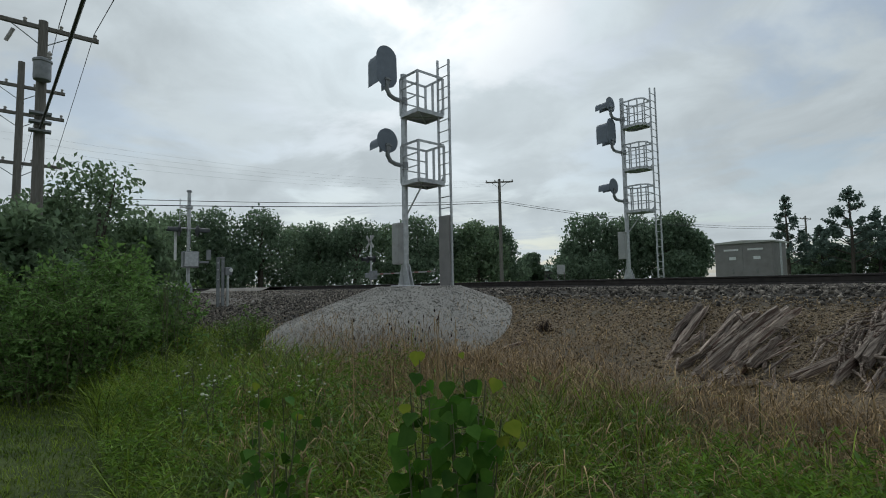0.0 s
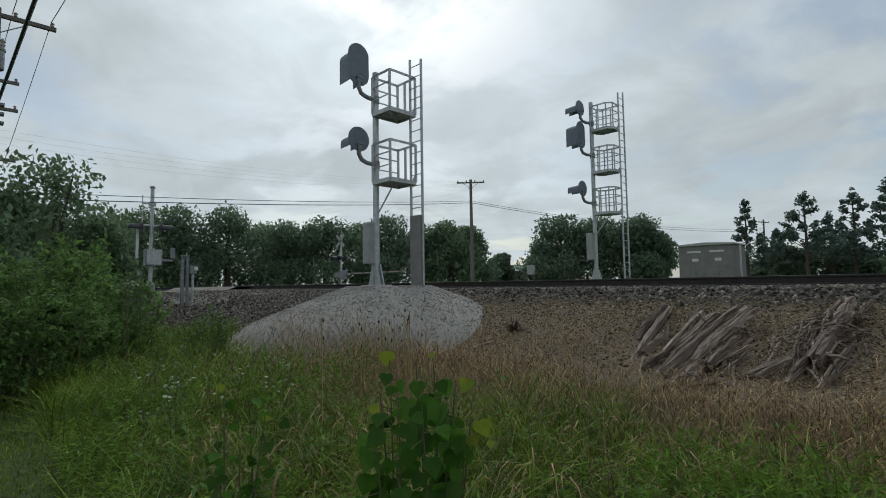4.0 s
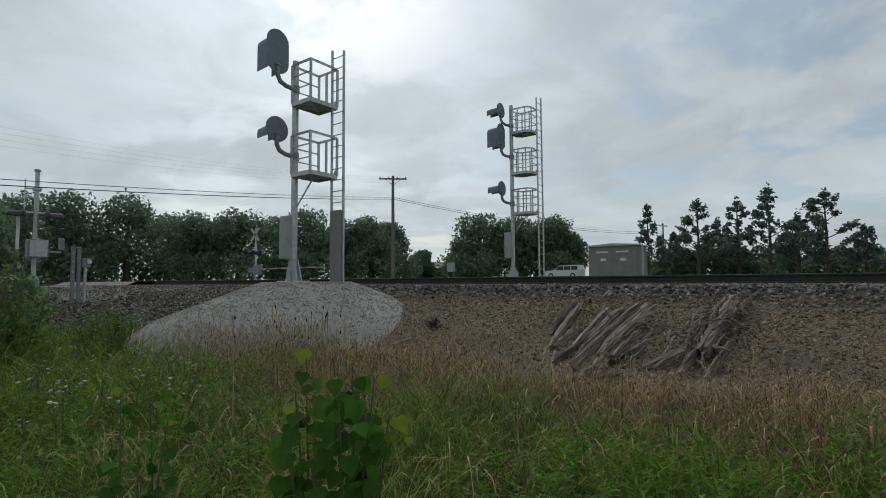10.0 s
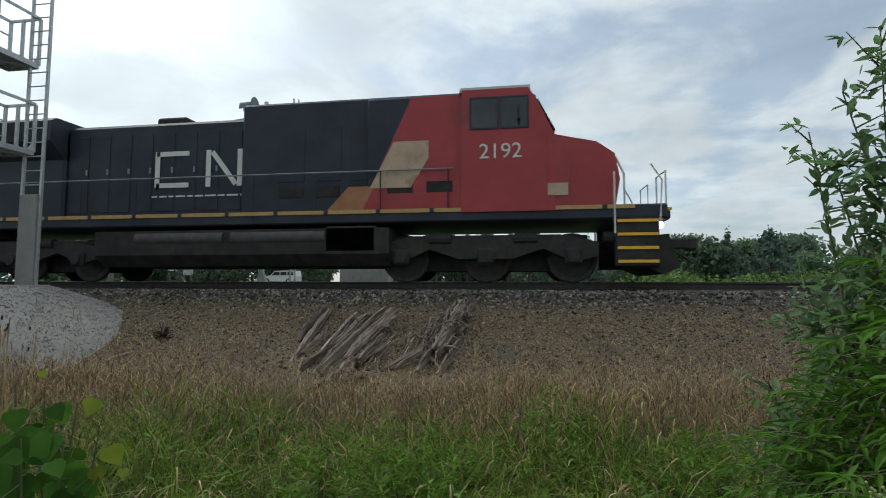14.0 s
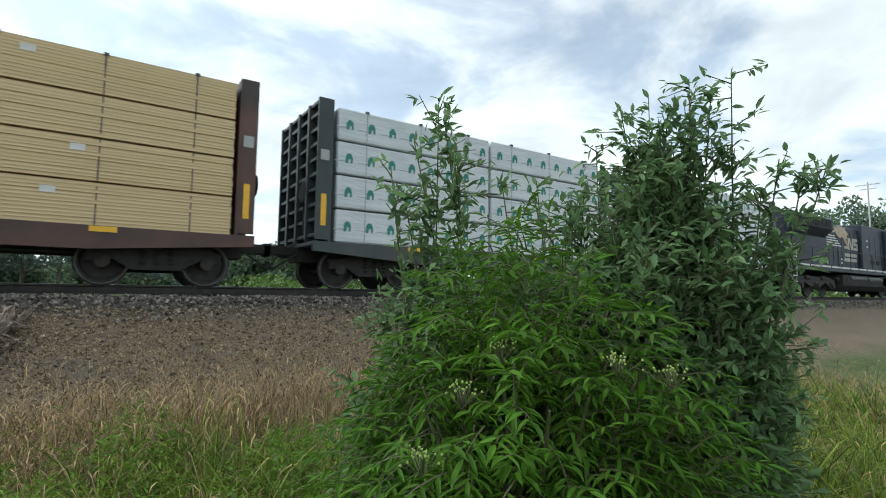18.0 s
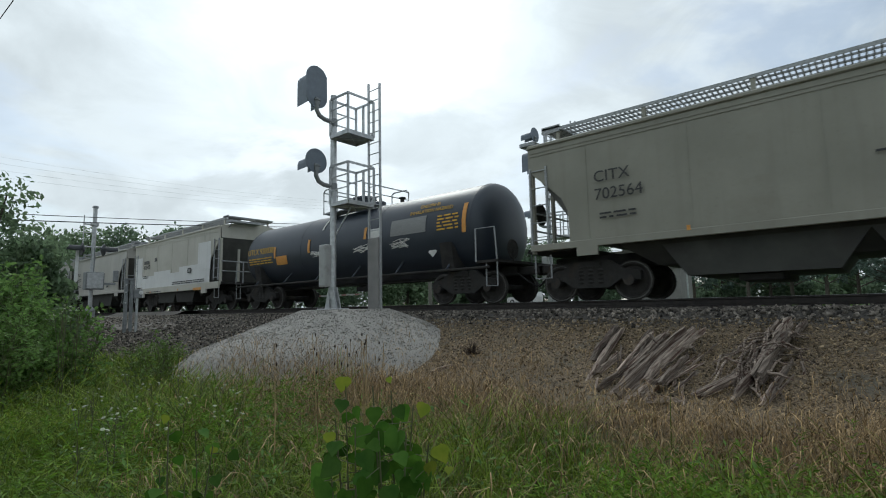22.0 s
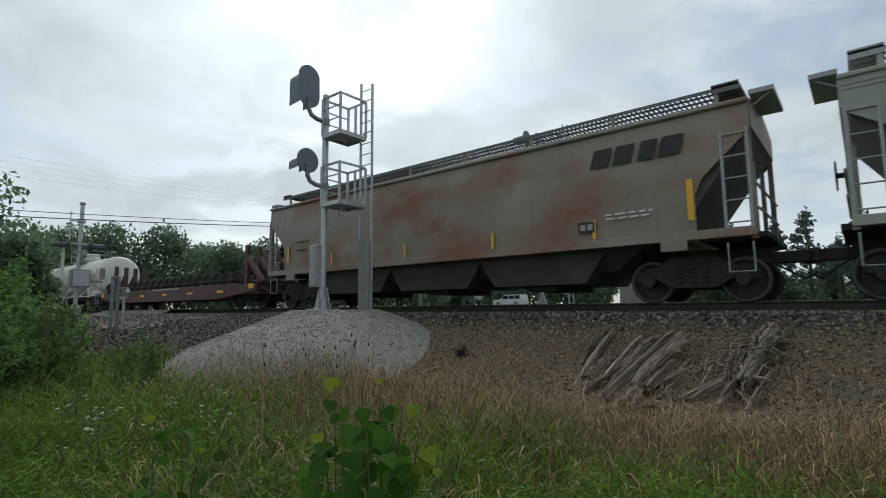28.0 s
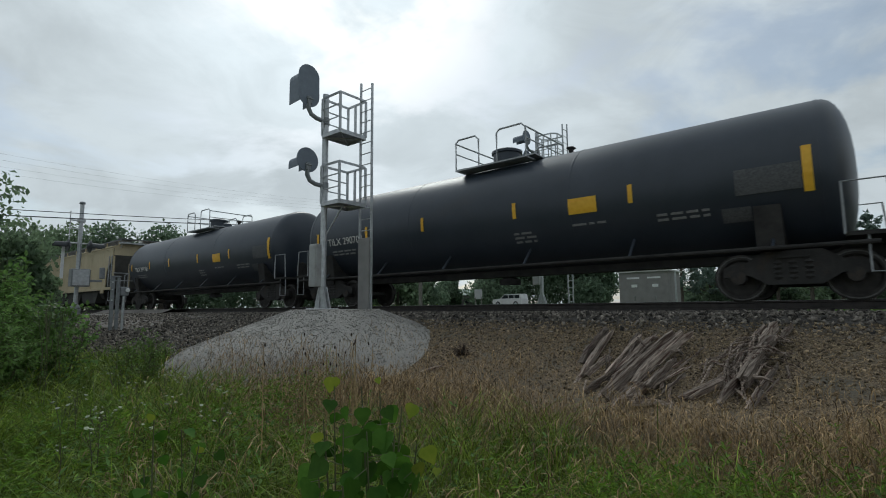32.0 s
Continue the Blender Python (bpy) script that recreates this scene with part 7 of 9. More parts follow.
def hopper(front, rear, paint, label, cut=ROUND_CUT, ribs=0, bays=3, board="board", eave=None, reflect="orange", brake_rear=True, sill=(1.2, 1.36)):
    e, s = (front - rear) / 2, (front + rear) / 2
    car = car_thing("hopper_car", label, "hopper car", s)
    bul = 0.06 if not ribs else 0.0
    zs = [c[0] for c in cut]
    zz = sorted(set(zs + [1.48, 3.5]))
    for sy in (-1, 1):
        mb = MB()
        rows = []
        for z in zz:
            inset = np.interp(z, zs, [c[1] for c in cut])
            yo = 1.55 + bul * math.sin(math.pi * (z - 1.3) / 2.46) + (0.04 if ribs else 0)
            rows.append([(-e + inset, sy * yo, z), (e - inset, sy * yo, z), (e - inset, sy * (yo - 0.045), z), (-e + inset, sy * (yo - 0.045), z)])
        vs = [p for r in rows for p in r]
        fs = []
        for i in range(len(rows) - 1):
            for j in range(4):
                q = (j + 1) % 4
                fs.append((i * 4 + j, i * 4 + q, i * 4 + 4 + q, i * 4 + 4 + j))
        fs += [(0, 1, 2, 3), tuple(len(vs) - 4 + k for k in range(4))]
        part("body_side", mb.add(vs, fs), paint, car, "", smooth=bool(bul))
        part("side_sill", MB().box((0, sy * 1.585, (sill[0] + sill[1]) / 2), (2 * e, 0.09, sill[1] - sill[0]), 0.012), paint, car, "pressed side sill")
        part("eave", MB().box((0, sy * 1.575, 3.79), (2 * e + 0.02, 0.12, 0.09), 0.02), M[eave] if eave else paint, car, "rolled roof eave")
        for k in range(ribs):
            xx = -e + 1.5 + k * (2 * e - 3.0) / (ribs - 1)
            part("side_seam", MB().box((xx, sy * 1.595, 2.5), (0.035, 0.014, 2.4)), paint, car)
    if ribs:
        for k, z in enumerate((3.56, 3.64)):
            part("roof_bead", MB().box((0, -1.597, z), (2 * e - 0.1, 0.018, 0.03)), paint, car)
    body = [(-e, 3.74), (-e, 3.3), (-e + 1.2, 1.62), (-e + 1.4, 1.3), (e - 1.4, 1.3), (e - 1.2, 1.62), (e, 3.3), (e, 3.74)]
    part("hopper_shell", MB().prism(body, -1.46, 1.46, "y"), M["slope"], car, "sloped end sheet with painted shade")
    for sx in (-1, 1):
        part("end_sheet", MB().box((sx * (e + 0.004), 0, 3.52), (0.03, 3.04, 0.48)), paint, car)
    part("roof", MB().prism([(-1.56, 3.76), (-1.5, 3.86), (-0.5, 4.06), (0.5, 4.06), (1.5, 3.86), (1.56, 3.76)], -e, e, "x"), paint, car)
    part("hatch_trough", MB().box((0, 0, 4.12), (2 * e - 1.6, 0.62, 0.16), 0.03), paint, car)
    nst = int(2 * e / 1.9)
    for sy in (-1, 1):
        rb = part("running_board", grating(e - 0.2, sy), M[board], car, "grating roof walkway")
        for k in range(nst):
            part("board_stand", MB().box((-e + 0.6 + k * (2 * e - 1.2) / (nst - 1), sy * 1.1, 4.12), (0.09, 0.05, 0.32)), paint, rb)
    for sx in (-1, 1):
        part("roof_end_walk", MB().box((sx * (e - 0.42), 0, 4.33), (0.5, 2.3, 0.05)).box((sx * (e - 0.42), -1.14, 4.3), (0.5, 0.02, 0.18)), M[board], car)
        part("end_walk_bracket", MB().box((sx * (e + 0.2), -0.55, 4.02), (0.42, 1.5, 0.09)).cyl((sx * e, -1.2, 3.75), (sx * (e + 0.38), -1.2, 4.0), 0.018), M["board"], car)
        part("end_platform", MB().box((sx * (e - 0.42), 0, 1.22), (1.15, 3.0, 0.1)), M["under"], car)
        for sy in (-1, 1):
            part("corner_post", MB().box((sx * (e - 0.05), sy * 1.5, 2.2), (0.1, 0.1, 2.1)), paint, car)
            part("inner_post", MB().box((sx * (e - 0.12), sy * 0.62, 2.0), (0.08, 0.09, 1.6)), paint, car)
        part("cross_rail", MB().cyl((sx * (e + 0.02), -1.5, 1.75), (sx * (e + 0.02), 1.5, 1.75), 0.025).cyl((sx * (e + 0.02), -1.5, 2.2), (sx * (e + 0.02), 1.5, 2.2), 0.025), M["board"], car)
        side_ladder(car, sx * (e - 0.27), 1.35, 3.25, -1.61, 0.44)
        part("step_stirrup", MB().tube([(sx * (e - 0.5), -1.55, 1.1), (sx * (e - 0.5), -1.55, 0.55), (sx * (e - 0.08), -1.55, 0.55), (sx * (e - 0.08), -1.55, 1.1)], 0.02, 6), M["board"], car)
        part("jacking_plate", MB().box((sx * (e - 1.45), -1.6, sill[0] - 0.02), (0.5, 0.06, 0.34)), paint, car)
        truck(car, sx * (e - 1.25))
        coupler(car, sx * e, sx)
    bx = (-1 if brake_rear else 1) * (e + 0.16)
    part("brake_wheel", MB().lathe([(0.26, -0.015), (0.29, 0), (0.26, 0.015), (0.23, 0)], 20, "x", (bx, -0.75, 2.25)).box((bx, -0.75, 2.25), (0.02, 0.5, 0.04)).box((bx, -0.75, 2.25), (0.02, 0.04, 0.5)).cyl((bx, -0.75, 2.25), (bx * 0.985, -0.75, 2.25), 0.05), M["truck"], car)
    part("center_sill", MB().box((0, 0, 0.95), (2 * e + 0.1, 0.5, 0.32)), M["under"], car)
    part("belly_sheet", MB().add([(x, y, z) for x, y, z in ((-e + 1.9, -1.5, 1.32), (e - 1.9, -1.5, 1.32), (e - 1.9, 1.5, 1.32), (-e + 1.9, 1.5, 1.32), (-e + 2.8, -1.02, 0.72), (e - 2.8, -1.02, 0.72), (e - 2.8, 1.02, 0.72), (-e + 2.8, 1.02, 0.72))], [(0, 1, 5, 4), (1, 2, 6, 5), (2, 3, 7, 6), (3, 0, 4, 7), (4, 5, 6, 7), (3, 2, 1, 0)]), M["belly"], car, "grimy inward sloping belly sheets with painted shade")
    for k in range(bays):
        xx = -e + 3.0 + (k + 0.5) * (2 * e - 6.0) / bays
        w = (2 * e - 5.2) / bays
        b = part("discharge_bay", MB().prism([(xx - w * 0.5, 1.3), (xx + w * 0.5, 1.3), (xx + w * 0.34, 0.45), (xx - w * 0.34, 0.45)], -1.35, 1.35, "y"), M["belly"], car, "grimy discharge hopper below the sill with painted shade")
        part("outlet_gate", MB().box((xx, 0, 0.38), (0.75, 2.2, 0.14), 0.02), M["truck"], b)
    return car, e


def ref_strips(car, xs, z0=1.62, h=0.42, mat="orange"):
    for x in xs:
        bar(x, z0, 0.07, h, M[mat], car, -1.648, "reflector_strip", "vertical reflector strip")


def data_panel(car, x, z, w=0.36, h=0.26, mat="mark_dark", y=-1.65):
    bar(x, z, w, h, M[mat], car, y, "data_panel", "dark data stencil panel")
    for k in (-1, 1):
        bar(x + k * w * 0.22, z, w * 0.3, h * 0.55, M["cabinet"], car, y - 0.006)


def scrawl(car, x, z, w, h, mat, seed, n=5, r=0.022):
    """Spray-painted loops and strokes, no words."""
    rng = random.Random(seed)
    for k in range(n):
        x0 = x + w * k / n
        pts = []
        for j in range(6):
            pts.append((x0 + rng.uniform(0, w / n * 1.1), -1.652, z + rng.uniform(0, h)))
        pts.sort(key=lambda p: p[2] * (1 if k % 2 else -1))
        sm = []
        for a, b in zip(pts[:-1], pts[1:]):
            for u in (0, 0.5):
                sm.append(tuple(a[i] * (1 - u) + b[i] * u for i in range(3)))
        sm.append(pts[-1])
        o = part("paint_scrawl", MB().tube(sm, r, 6), mat, car, "spray-painted scribble")
        o.matrix_basis = pose(0, 0, 0) @ Matrix.Diagonal((1, 1, 1, 1))


def hoppers():
    # pale car with rusted upper side and black scribble
    car, e = hopper(11.6, -4.0, M["h_rusty"], "pale grey hopper car, rusty along the top, with black graffiti", bays=4, sill=(0.86, 1.26))
    lettering("ACFX", -e + 1.6, 2.38, 0.21, M["mark_dark"], car, label="black reporting mark")
    lettering("68032", -e + 1.6, 1.98, 0.21, M["mark_dark"], car, label="black car number")
    small_print(-e + 1.65, 1.72, 1.1, 2, car, M["mark_dark"], seed=1)
    bar(-e + 1.42, 1.85, 0.12, 0.7, M["orange"], car)
    bar(e - 1.6, 2.0, 0.12, 0.7, M["orange"], car)
    bar(-e + 3.6, 2.25, 0.24, 0.22, M["cabinet"], car)
    scrawl(car, -e + 3.4, 1.62, 1.2, 0.35, M["mark_dark"], 5, 6, 0.012)
    scrawl(car, -e + 4.6, 1.02, 5.2, 1.3, M["mark_dark"], 6, 10, 0.03)
    scrawl(car, -e + 4.8, 1.02, 4.9, 1.2, M["mark_dark"], 9, 10, 0.024)
    small_print(-e + 2.9, 1.06, 1.7, 1, car, M["mark_dark"], -1.64, seed=2)
    data_panel(car, e - 2.75, 1.75)
    small_print(e - 3.3, 2.5, 1.0, 2, car, M["mark_dark"], seed=3)
    # bluish grey
    car, e = hopper(-5.2, -21.6, M["h_blue"], "bluish-grey smooth-sided hopper car with grating roof walk", bays=4, eave="h_light", sill=(1.13, 1.31))
    lettering("AGPX", -e + 1.35, 2.62, 0.24, M["mark_dark"], car, label="black reporting mark")
    lettering("70046", -e + 1.35, 2.2, 0.24, M["mark_dark"], car, label="black car number")
    small_print(-e + 1.4, 1.95, 0.9, 3, car, M["mark_dark"], seed=4)
    bar(-e + 1.2, 2.05, 0.12, 0.75, M["orange"], car); bar(e - 1.16, 1.85, 0.12, 0.7, M["orange"], car)
    ref_strips(car, [-5.0, -3.0, 0.4, 2.7, 5.0])
    data_panel(car, e - 2.65, 1.7, 0.38, 0.24)
    small_print(e - 2.1, 1.9, 0.7, 3, car, M["mark_dark"], seed=5)
    # beige with seams
    car, e = hopper(-22.75, -38.75, M["h_beige"], "beige-grey hopper car with vertical seams", ANGLE_CUT, 7, 3)
    lettering("CITX", -e + 1.7, 2.62, 0.26, M["mark_dark"], car, label="black reporting mark")
    lettering("702564", -e + 1.7, 2.22, 0.26, M["mark_dark"], car, label="black car number")
    small_print(-e + 1.8, 1.9, 0.8, 2, car, M["mark_dark"], seed=6)
    data_panel(car, e - 3.1, 1.75)
    small_print(-e + 6.5, 2.3, 1.5, 1, car, M["mark_dark"], seed=7)
    ref_strips(car, [-4.4, -1.2, 1.8, 4.8], 1.38, 0.1)
    # white and cream patched
    car, e = hopper(-54.9, -65.4, M["h_cream"], "cream hopper car overpainted with white patches", ANGLE_CUT, 5, 2, sill=(0.98, 1.28))
    for x, z, w, h in ((-4.5, 2.2, 1.0, 1.7), (e - 1.5, 2.55, 1.3, 1.3), (0.2, 1.6, 2 * e - 2.2, 0.7), (2.6, 1.95, 3.2, 0.5), (-1.2, 1.98, 2.2, 0.3)):
        bar(x, z, w, h, M["h_white"], car, -1.606, "repaint_patch", "flat white repaint patch")
    lettering("432470", -e + 1.5, 2.35, 0.22, M["mark_dark"], car, -1.63, "black car number")
    bar(-e + 1.9, 2.72, 0.7, 0.18, M["strap"], car, -1.63); bar(-e + 3.2, 2.8, 0.28, 0.2, M["strap"], car, -1.63)
    data_panel(car, e - 3.0, 1.95, 0.36, 0.24)
    small_print(-e + 1.5, 1.95, 0.8, 2, car, M["mark_dark"], seed=8)
    small_print(-3.2, 1.06, 2.0, 1, car, M["mark_dark"], -1.64, seed=9); small_print(0.3, 1.45, 3.6, 2, car, M["mark_dark"], seed=10)
    ref_strips(car, [-2.6, 1.0], 1.05, 0.1)
    bar(e - 2.1, 1.02, 0.85, 0.12, M["orange"], car, -1.64)
    # plain greys
    car, e = hopper(-66.95, -77.85, M["h_grey"], "warm grey smooth-sided hopper car", bays=2, eave="h_light")
    lettering("TILX", -e + 1.25, 2.62, 0.22, M["mark_dark"], car, label="black reporting mark")
    lettering("337559", -e + 1.25, 2.22, 0.22, M["mark_dark"], car, label="black car number")
    small_print(-e + 1.3, 1.95, 0.9, 2, car, M["mark_dark"], seed=11)
    data_panel(car, e - 3.1, 1.75); small_print(e - 2.3, 1.85, 0.6, 2, car, M["mark_dark"], seed=12)
    car, e = hopper(-79.1, -94.7, M["h_light"], "light grey hopper car with grating roof walk and blue graffiti", ANGLE_CUT, 0, 3, sill=(0.86, 1.24))
    lettering("CEFX", -e + 1.6, 2.5, 0.25, M["mark_dark"], car, label="black reporting mark", slant=0.15)
    lettering("11769", -e + 1.6, 2.08, 0.25, M["mark_dark"], car, label="black car number", slant=0.15)
    small_print(-e + 1.7, 1.8, 1.0, 2, car, M["mark_dark"], seed=13)
    M["blue_spray"] = surface("blue_spray", (0.03, 0.07, 0.28), (0.05, 0.1, 0.36), 6, 0.6)
    scrawl(car, 0.6, 1.38, 1.1, 0.45, M["blue_spray"], 14, 6, 0.016)
    bar(e - 1.55, 1.58, 0.75, 0.3, M["orange"], car, name="orange_panel"); bar(-e + 1.95, 1.05, 0.3, 0.16, M["orange"], car, -1.64)
    data_panel(car, e - 2.6, 1.85)
    for xx in (-5.2, -2.0, 1.2, 4.4):
        bar(xx, 1.05, 0.45, 0.1, M["orange"], car, -1.64)
    small_print(-2.0, 1.06, 6.0, 1, car, M["mark_dark"], -1.64, seed=15)
    bar(-e + 3.2, 2.72, 0.8, 0.06, M["strap"], car); bar(-e + 5.0, 2.7, 0.9, 0.05, M["strap"], car)
    car, e = hopper(-96.05, -112.35, M["h_red"], "rust-red hopper car with weathered sides", ANGLE_CUT, 0, 3, "board_dark")
    ref_strips(car, [-4.6, -1.5, 1.4, 4.4, e - 1.35], 1.7, 0.45)
    small_print(-e + 1.6, 2.2, 0.8, 3, car, M["mark"], seed=16); data_panel(car, e - 3.4, 1.75)
    car, e = hopper(-113.6, -129.65, M["h_green"], "greenish-grey hopper car with fine vertical seams", ROUND_CUT, 9, 4, sill=(1.2, 1.38))
    lettering("TILX", -e + 1.36, 2.4, 0.24, M["mark_dark"], car, label="black reporting mark")
    lettering("519239", -e + 1.36, 1.96, 0.24, M["mark_dark"], car, label="black car number")
    small_print(-e + 1.4, 1.76, 0.8, 3, car, M["mark_dark"], seed=17)
    bar(-e + 3.6, 2.45, 0.24, 0.22, M["cabinet"], car)
    ref_strips(car, [-4.2, -1.0, 2.4, 5.6])
    # rusted car with a dark emblem
    car, e = hopper(-131.0, -147.15, M["h_gatx"], "heavily rust-streaked hopper car with a dark block emblem", ANGLE_CUT, 0, 3, "board_dark", sill=(1.2, 1.38))
    lx, lz = e - 2.85, 3.18
    for dx, w in ((0.0, 0.4), (0.5, 0.4), (1.0, 0.34), (1.46, 0.42)):
        slab_x = lx + dx
        part("emblem_block", MB().prism([(slab_x - w / 2 - 0.06, lz - 0.2), (slab_x + w / 2 - 0.06, lz - 0.2), (slab_x + w / 2 + 0.06, lz + 0.2), (slab_x - w / 2 + 0.06, lz + 0.2)], -1.652, -1.64, "y"), M["mark_dark"], car, "dark slanted emblem block")
    ref_strips(car, [-4.2, -0.8, 2.3], 1.62, 0.42, "reflect"); ref_strips(car, [5.0], 1.62, 0.42, "reflect")
    bar(e - 1.08, 2.0, 0.12, 0.82, M["reflect"], car, label="tall yellow strip"); bar(-e + 1.35, 1.95, 0.1, 0.6, M["reflect"], car)
    data_panel(car, e - 3.25, 1.68, 0.38, 0.24); small_print(e - 2.8, 1.9, 1.0, 2, car, M["mark"], seed=18)
    small_print(-e + 1.8, 2.35, 0.8, 1, car, M["mark_dark"], seed=19); small_print(-e + 1.9, 2.05, 0.6, 1, car, M["mark_dark"], seed=20)
    hopper(-229.0, -245.0, M["h_tan"], "tan hopper car at the end of the string", ANGLE_CUT, 7, 3, "board_dark")
    hopper(-246.2, -262.0, M["h_beige"], "beige hopper car far down the train", ANGLE_CUT, 7, 3, "board_dark")


hoppers()


# ---- tank cars ----
def pad_mesh(r, zc, x, w):
    """A thin plate round the near upper side of a tank."""
    vs, fs = [], []
    for i in range(13):
        a = radians(200 - i * 9)
        for rr in (r - 0.01, r + 0.006):
            for xx in (x - w / 2, x + w / 2):
                vs.append((xx, rr * math.cos(a), zc + rr * math.sin(a)))
    for i in range(12):
        b = i * 4
        fs += [(b + 2, b + 6, b + 7, b + 3), (b, b + 4, b + 6, b + 2), (b + 1, b + 3, b + 7, b + 5)]
    return MB().add(vs, fs + [(0, 2, 3, 1), (48, 49, 51, 50)])


def tank_car(front, rear, paint, label, r=1.46, zc=2.43, trim="under", ladder=True, mark="mark", rails="board"):
    e, s = (front - rear) / 2, (front + rear) / 2
    car = car_thing("tank_car", label, "tank car", s)
    prof = []
    for k in range(9):
        u = (1 - math.cos(math.pi / 2 * k / 8))
        prof.append((max(0.02, r * (1 - (1 - u) ** 2.4) ** (1 / 2.4)), -e + 0.52 * u))
    prof += [(r, -e * 0.33), (r, e * 0.33)] + [(p, -h) for p, h in reversed(prof)]
    part("tank_shell", MB().lathe(prof, 56, "x", (0, 0, zc)), paint, car, "", smooth=True)
    for xx in (-e + 0.52, -e * 0.33, e * 0.33, e - 0.52):
        part("weld_ring", MB().lathe([(r + 0.004, xx - 0.02), (r + 0.009, xx), (r + 0.004, xx + 0.02)], 56, "x", (0, 0, zc)), paint, car, smooth=True)
    top = zc + r
    part("manway", MB().lathe([(0.4, -0.1), (0.4, 0.44), (0.45, 0.45), (0.45, 0.52), (0.34, 0.57), (0.02, 0.6)], 20, c=(0, 0, top - 0.02)), paint, car, "round manway with bolted lid", True)
    part("valve_housing", MB().lathe([(0.22, -0.1), (0.22, 0.24), (0.1, 0.3)], 14, c=(0.85, 0, top - 0.02)), paint, car)
    deck = part("top_platform", MB().box((0.1, -0.85, top - 0.1), (2.3, 0.5, 0.04)).box((0.1, 0.85, top - 0.1), (2.3, 0.5, 0.04)).box((1.25, 0, top - 0.02), (0.3, 1.8, 0.04)).box((-1.0, 0, top - 0.02), (0.3, 1.8, 0.04)), M[rails], car, "grating platform round the manway")
    for sy in (-1, 1):
        for x0, x1 in ((-1.05, -0.25), (0.35, 1.25)):
            part("guard_rail", MB().tube([(x0, sy * 1.08, top - 0.12), (x0, sy * 1.08, top + 0.72), (x0 + 0.1, sy * 1.08, top + 0.8), (x1 - 0.12, sy * 1.08, top + 0.8), (x1, sy * 1.08, top + 0.68), (x1, sy * 1.08, top - 0.12)], 0.025, 6), M[rails], deck)
    for x0 in (-1.05, 1.25):
        part("guard_rail", MB().tube([(x0, -1.08, top + 0.7), (x0, 1.08, top + 0.7)], 0.022, 6).tube([(x0, -1.08, top + 0.4), (x0, 1.08, top + 0.4)], 0.018, 6), M[rails], deck)
    part("relief_valve", MB().cyl((2.0, 0, top - 0.05), (2.0, 0, top + 0.18), 0.07).box((2.0, 0, top + 0.2), (0.2, 0.2, 0.06), 0.02), M["truck"], car)
    if ladder:
        mb = MB()
        for d in (-0.24, 0.24):
            pts = [(d + 0.1 + (0.12 if d > 0 else -0.12), -1.62, 0.5), (d + 0.1, -1.55, 1.1)] + [(d + 0.1, (r + 0.09) * math.cos(a), zc + (r + 0.09) * math.sin(a)) for a in [radians(205 - q * 11) for q in range(10)]]
            mb.tube(pts, 0.024, 6)
        for k in range(9):
            a = radians(205 - k * 11)
            mb.cyl((-0.14, (r + 0.09) * math.cos(a), zc + (r + 0.09) * math.sin(a)), (0.34, (r + 0.09) * math.cos(a), zc + (r + 0.09) * math.sin(a)), 0.018, n=6)
        part("ladder", mb, M[rails] if trim == "under" else M["mark"], car, "curved side ladder")
        part("ladder_pad", pad_mesh(r + 0.006, zc, 0.2, 0.76), paint, car)
    part("side_pipe", MB().tube([(-e - 0.2, -1.48, 0.94), (e + 0.2, -1.48, 0.94)], 0.04, 8), M[trim] if trim == "under" else M["mark"], car, "long side grab rail")
    for k in range(6):
        xx = -e + 1.3 + k * (2 * e - 2.6) / 5
        part("pipe_bracket", MB().cyl((xx, -1.47, 0.94), (xx, -0.95, 1.5), 0.03), paint, car)
    part("stub_sill", MB().box((0, 0, 0.9), (2 * e + 0.5, 0.5, 0.26)), M["under"], car)
    for sx in (-1, 1):
        part("bolster_saddle", MB().prism([(-1.3, 0.95), (1.3, 0.95), (1.42, 1.75), (0.7, 1.2), (-0.7, 1.2), (-1.42, 1.75)], sx * (e - 1.35) - 0.22, sx * (e - 1.35) + 0.22, "x"), M["under"] if trim == "under" else paint, car)
        part("end_deck", MB().box((sx * (e + 0.1), 0, 1.1), (0.7, 2.9, 0.07)), M["under"] if trim == "under" else paint, car)
        for sy in (-1, 1):
            part("end_handrail", MB().tube([(sx * (e - 0.25), sy * 1.45, 1.1), (sx * (e - 0.25), sy * 1.45, 2.0), (sx * (e + 0.35), sy * 1.42, 2.0), (sx * (e + 0.42), sy * 1.42, 1.1)], 0.022, 6), M[rails] if trim == "under" else M["mark"], car)
        part("end_ladder", MB().tube([(sx * (e + 0.4), -1.4, 1.1), (sx * (e + 0.4), -1.4, 0.45), (sx * (e + 0.05), -1.4, 0.45), (sx * (e + 0.05), -1.4, 1.1)], 0.02, 6), M[rails], car)
        truck(car, sx * (e - 1.05))
        coupler(car, sx * (e + 0.35), sx)
    part("bottom_outlet", MB().lathe([(0.3, 0.55), (0.3, 0.7), (0.18, 0.75), (0.18, 1.0)], 14), M["under"], car)
    part("brake_wheel", MB().lathe([(0.25, -0.015), (0.28, 0), (0.25, 0.015), (0.22, 0)], 18, "x", (e + 0.45, -0.7, 1.45)).cyl((e + 0.45, -0.7, 1.1), (e + 0.45, -0.7, 1.45), 0.025).box((e + 0.45, -0.7, 1.45), (0.02, 0.48, 0.03)), M["truck"], car)
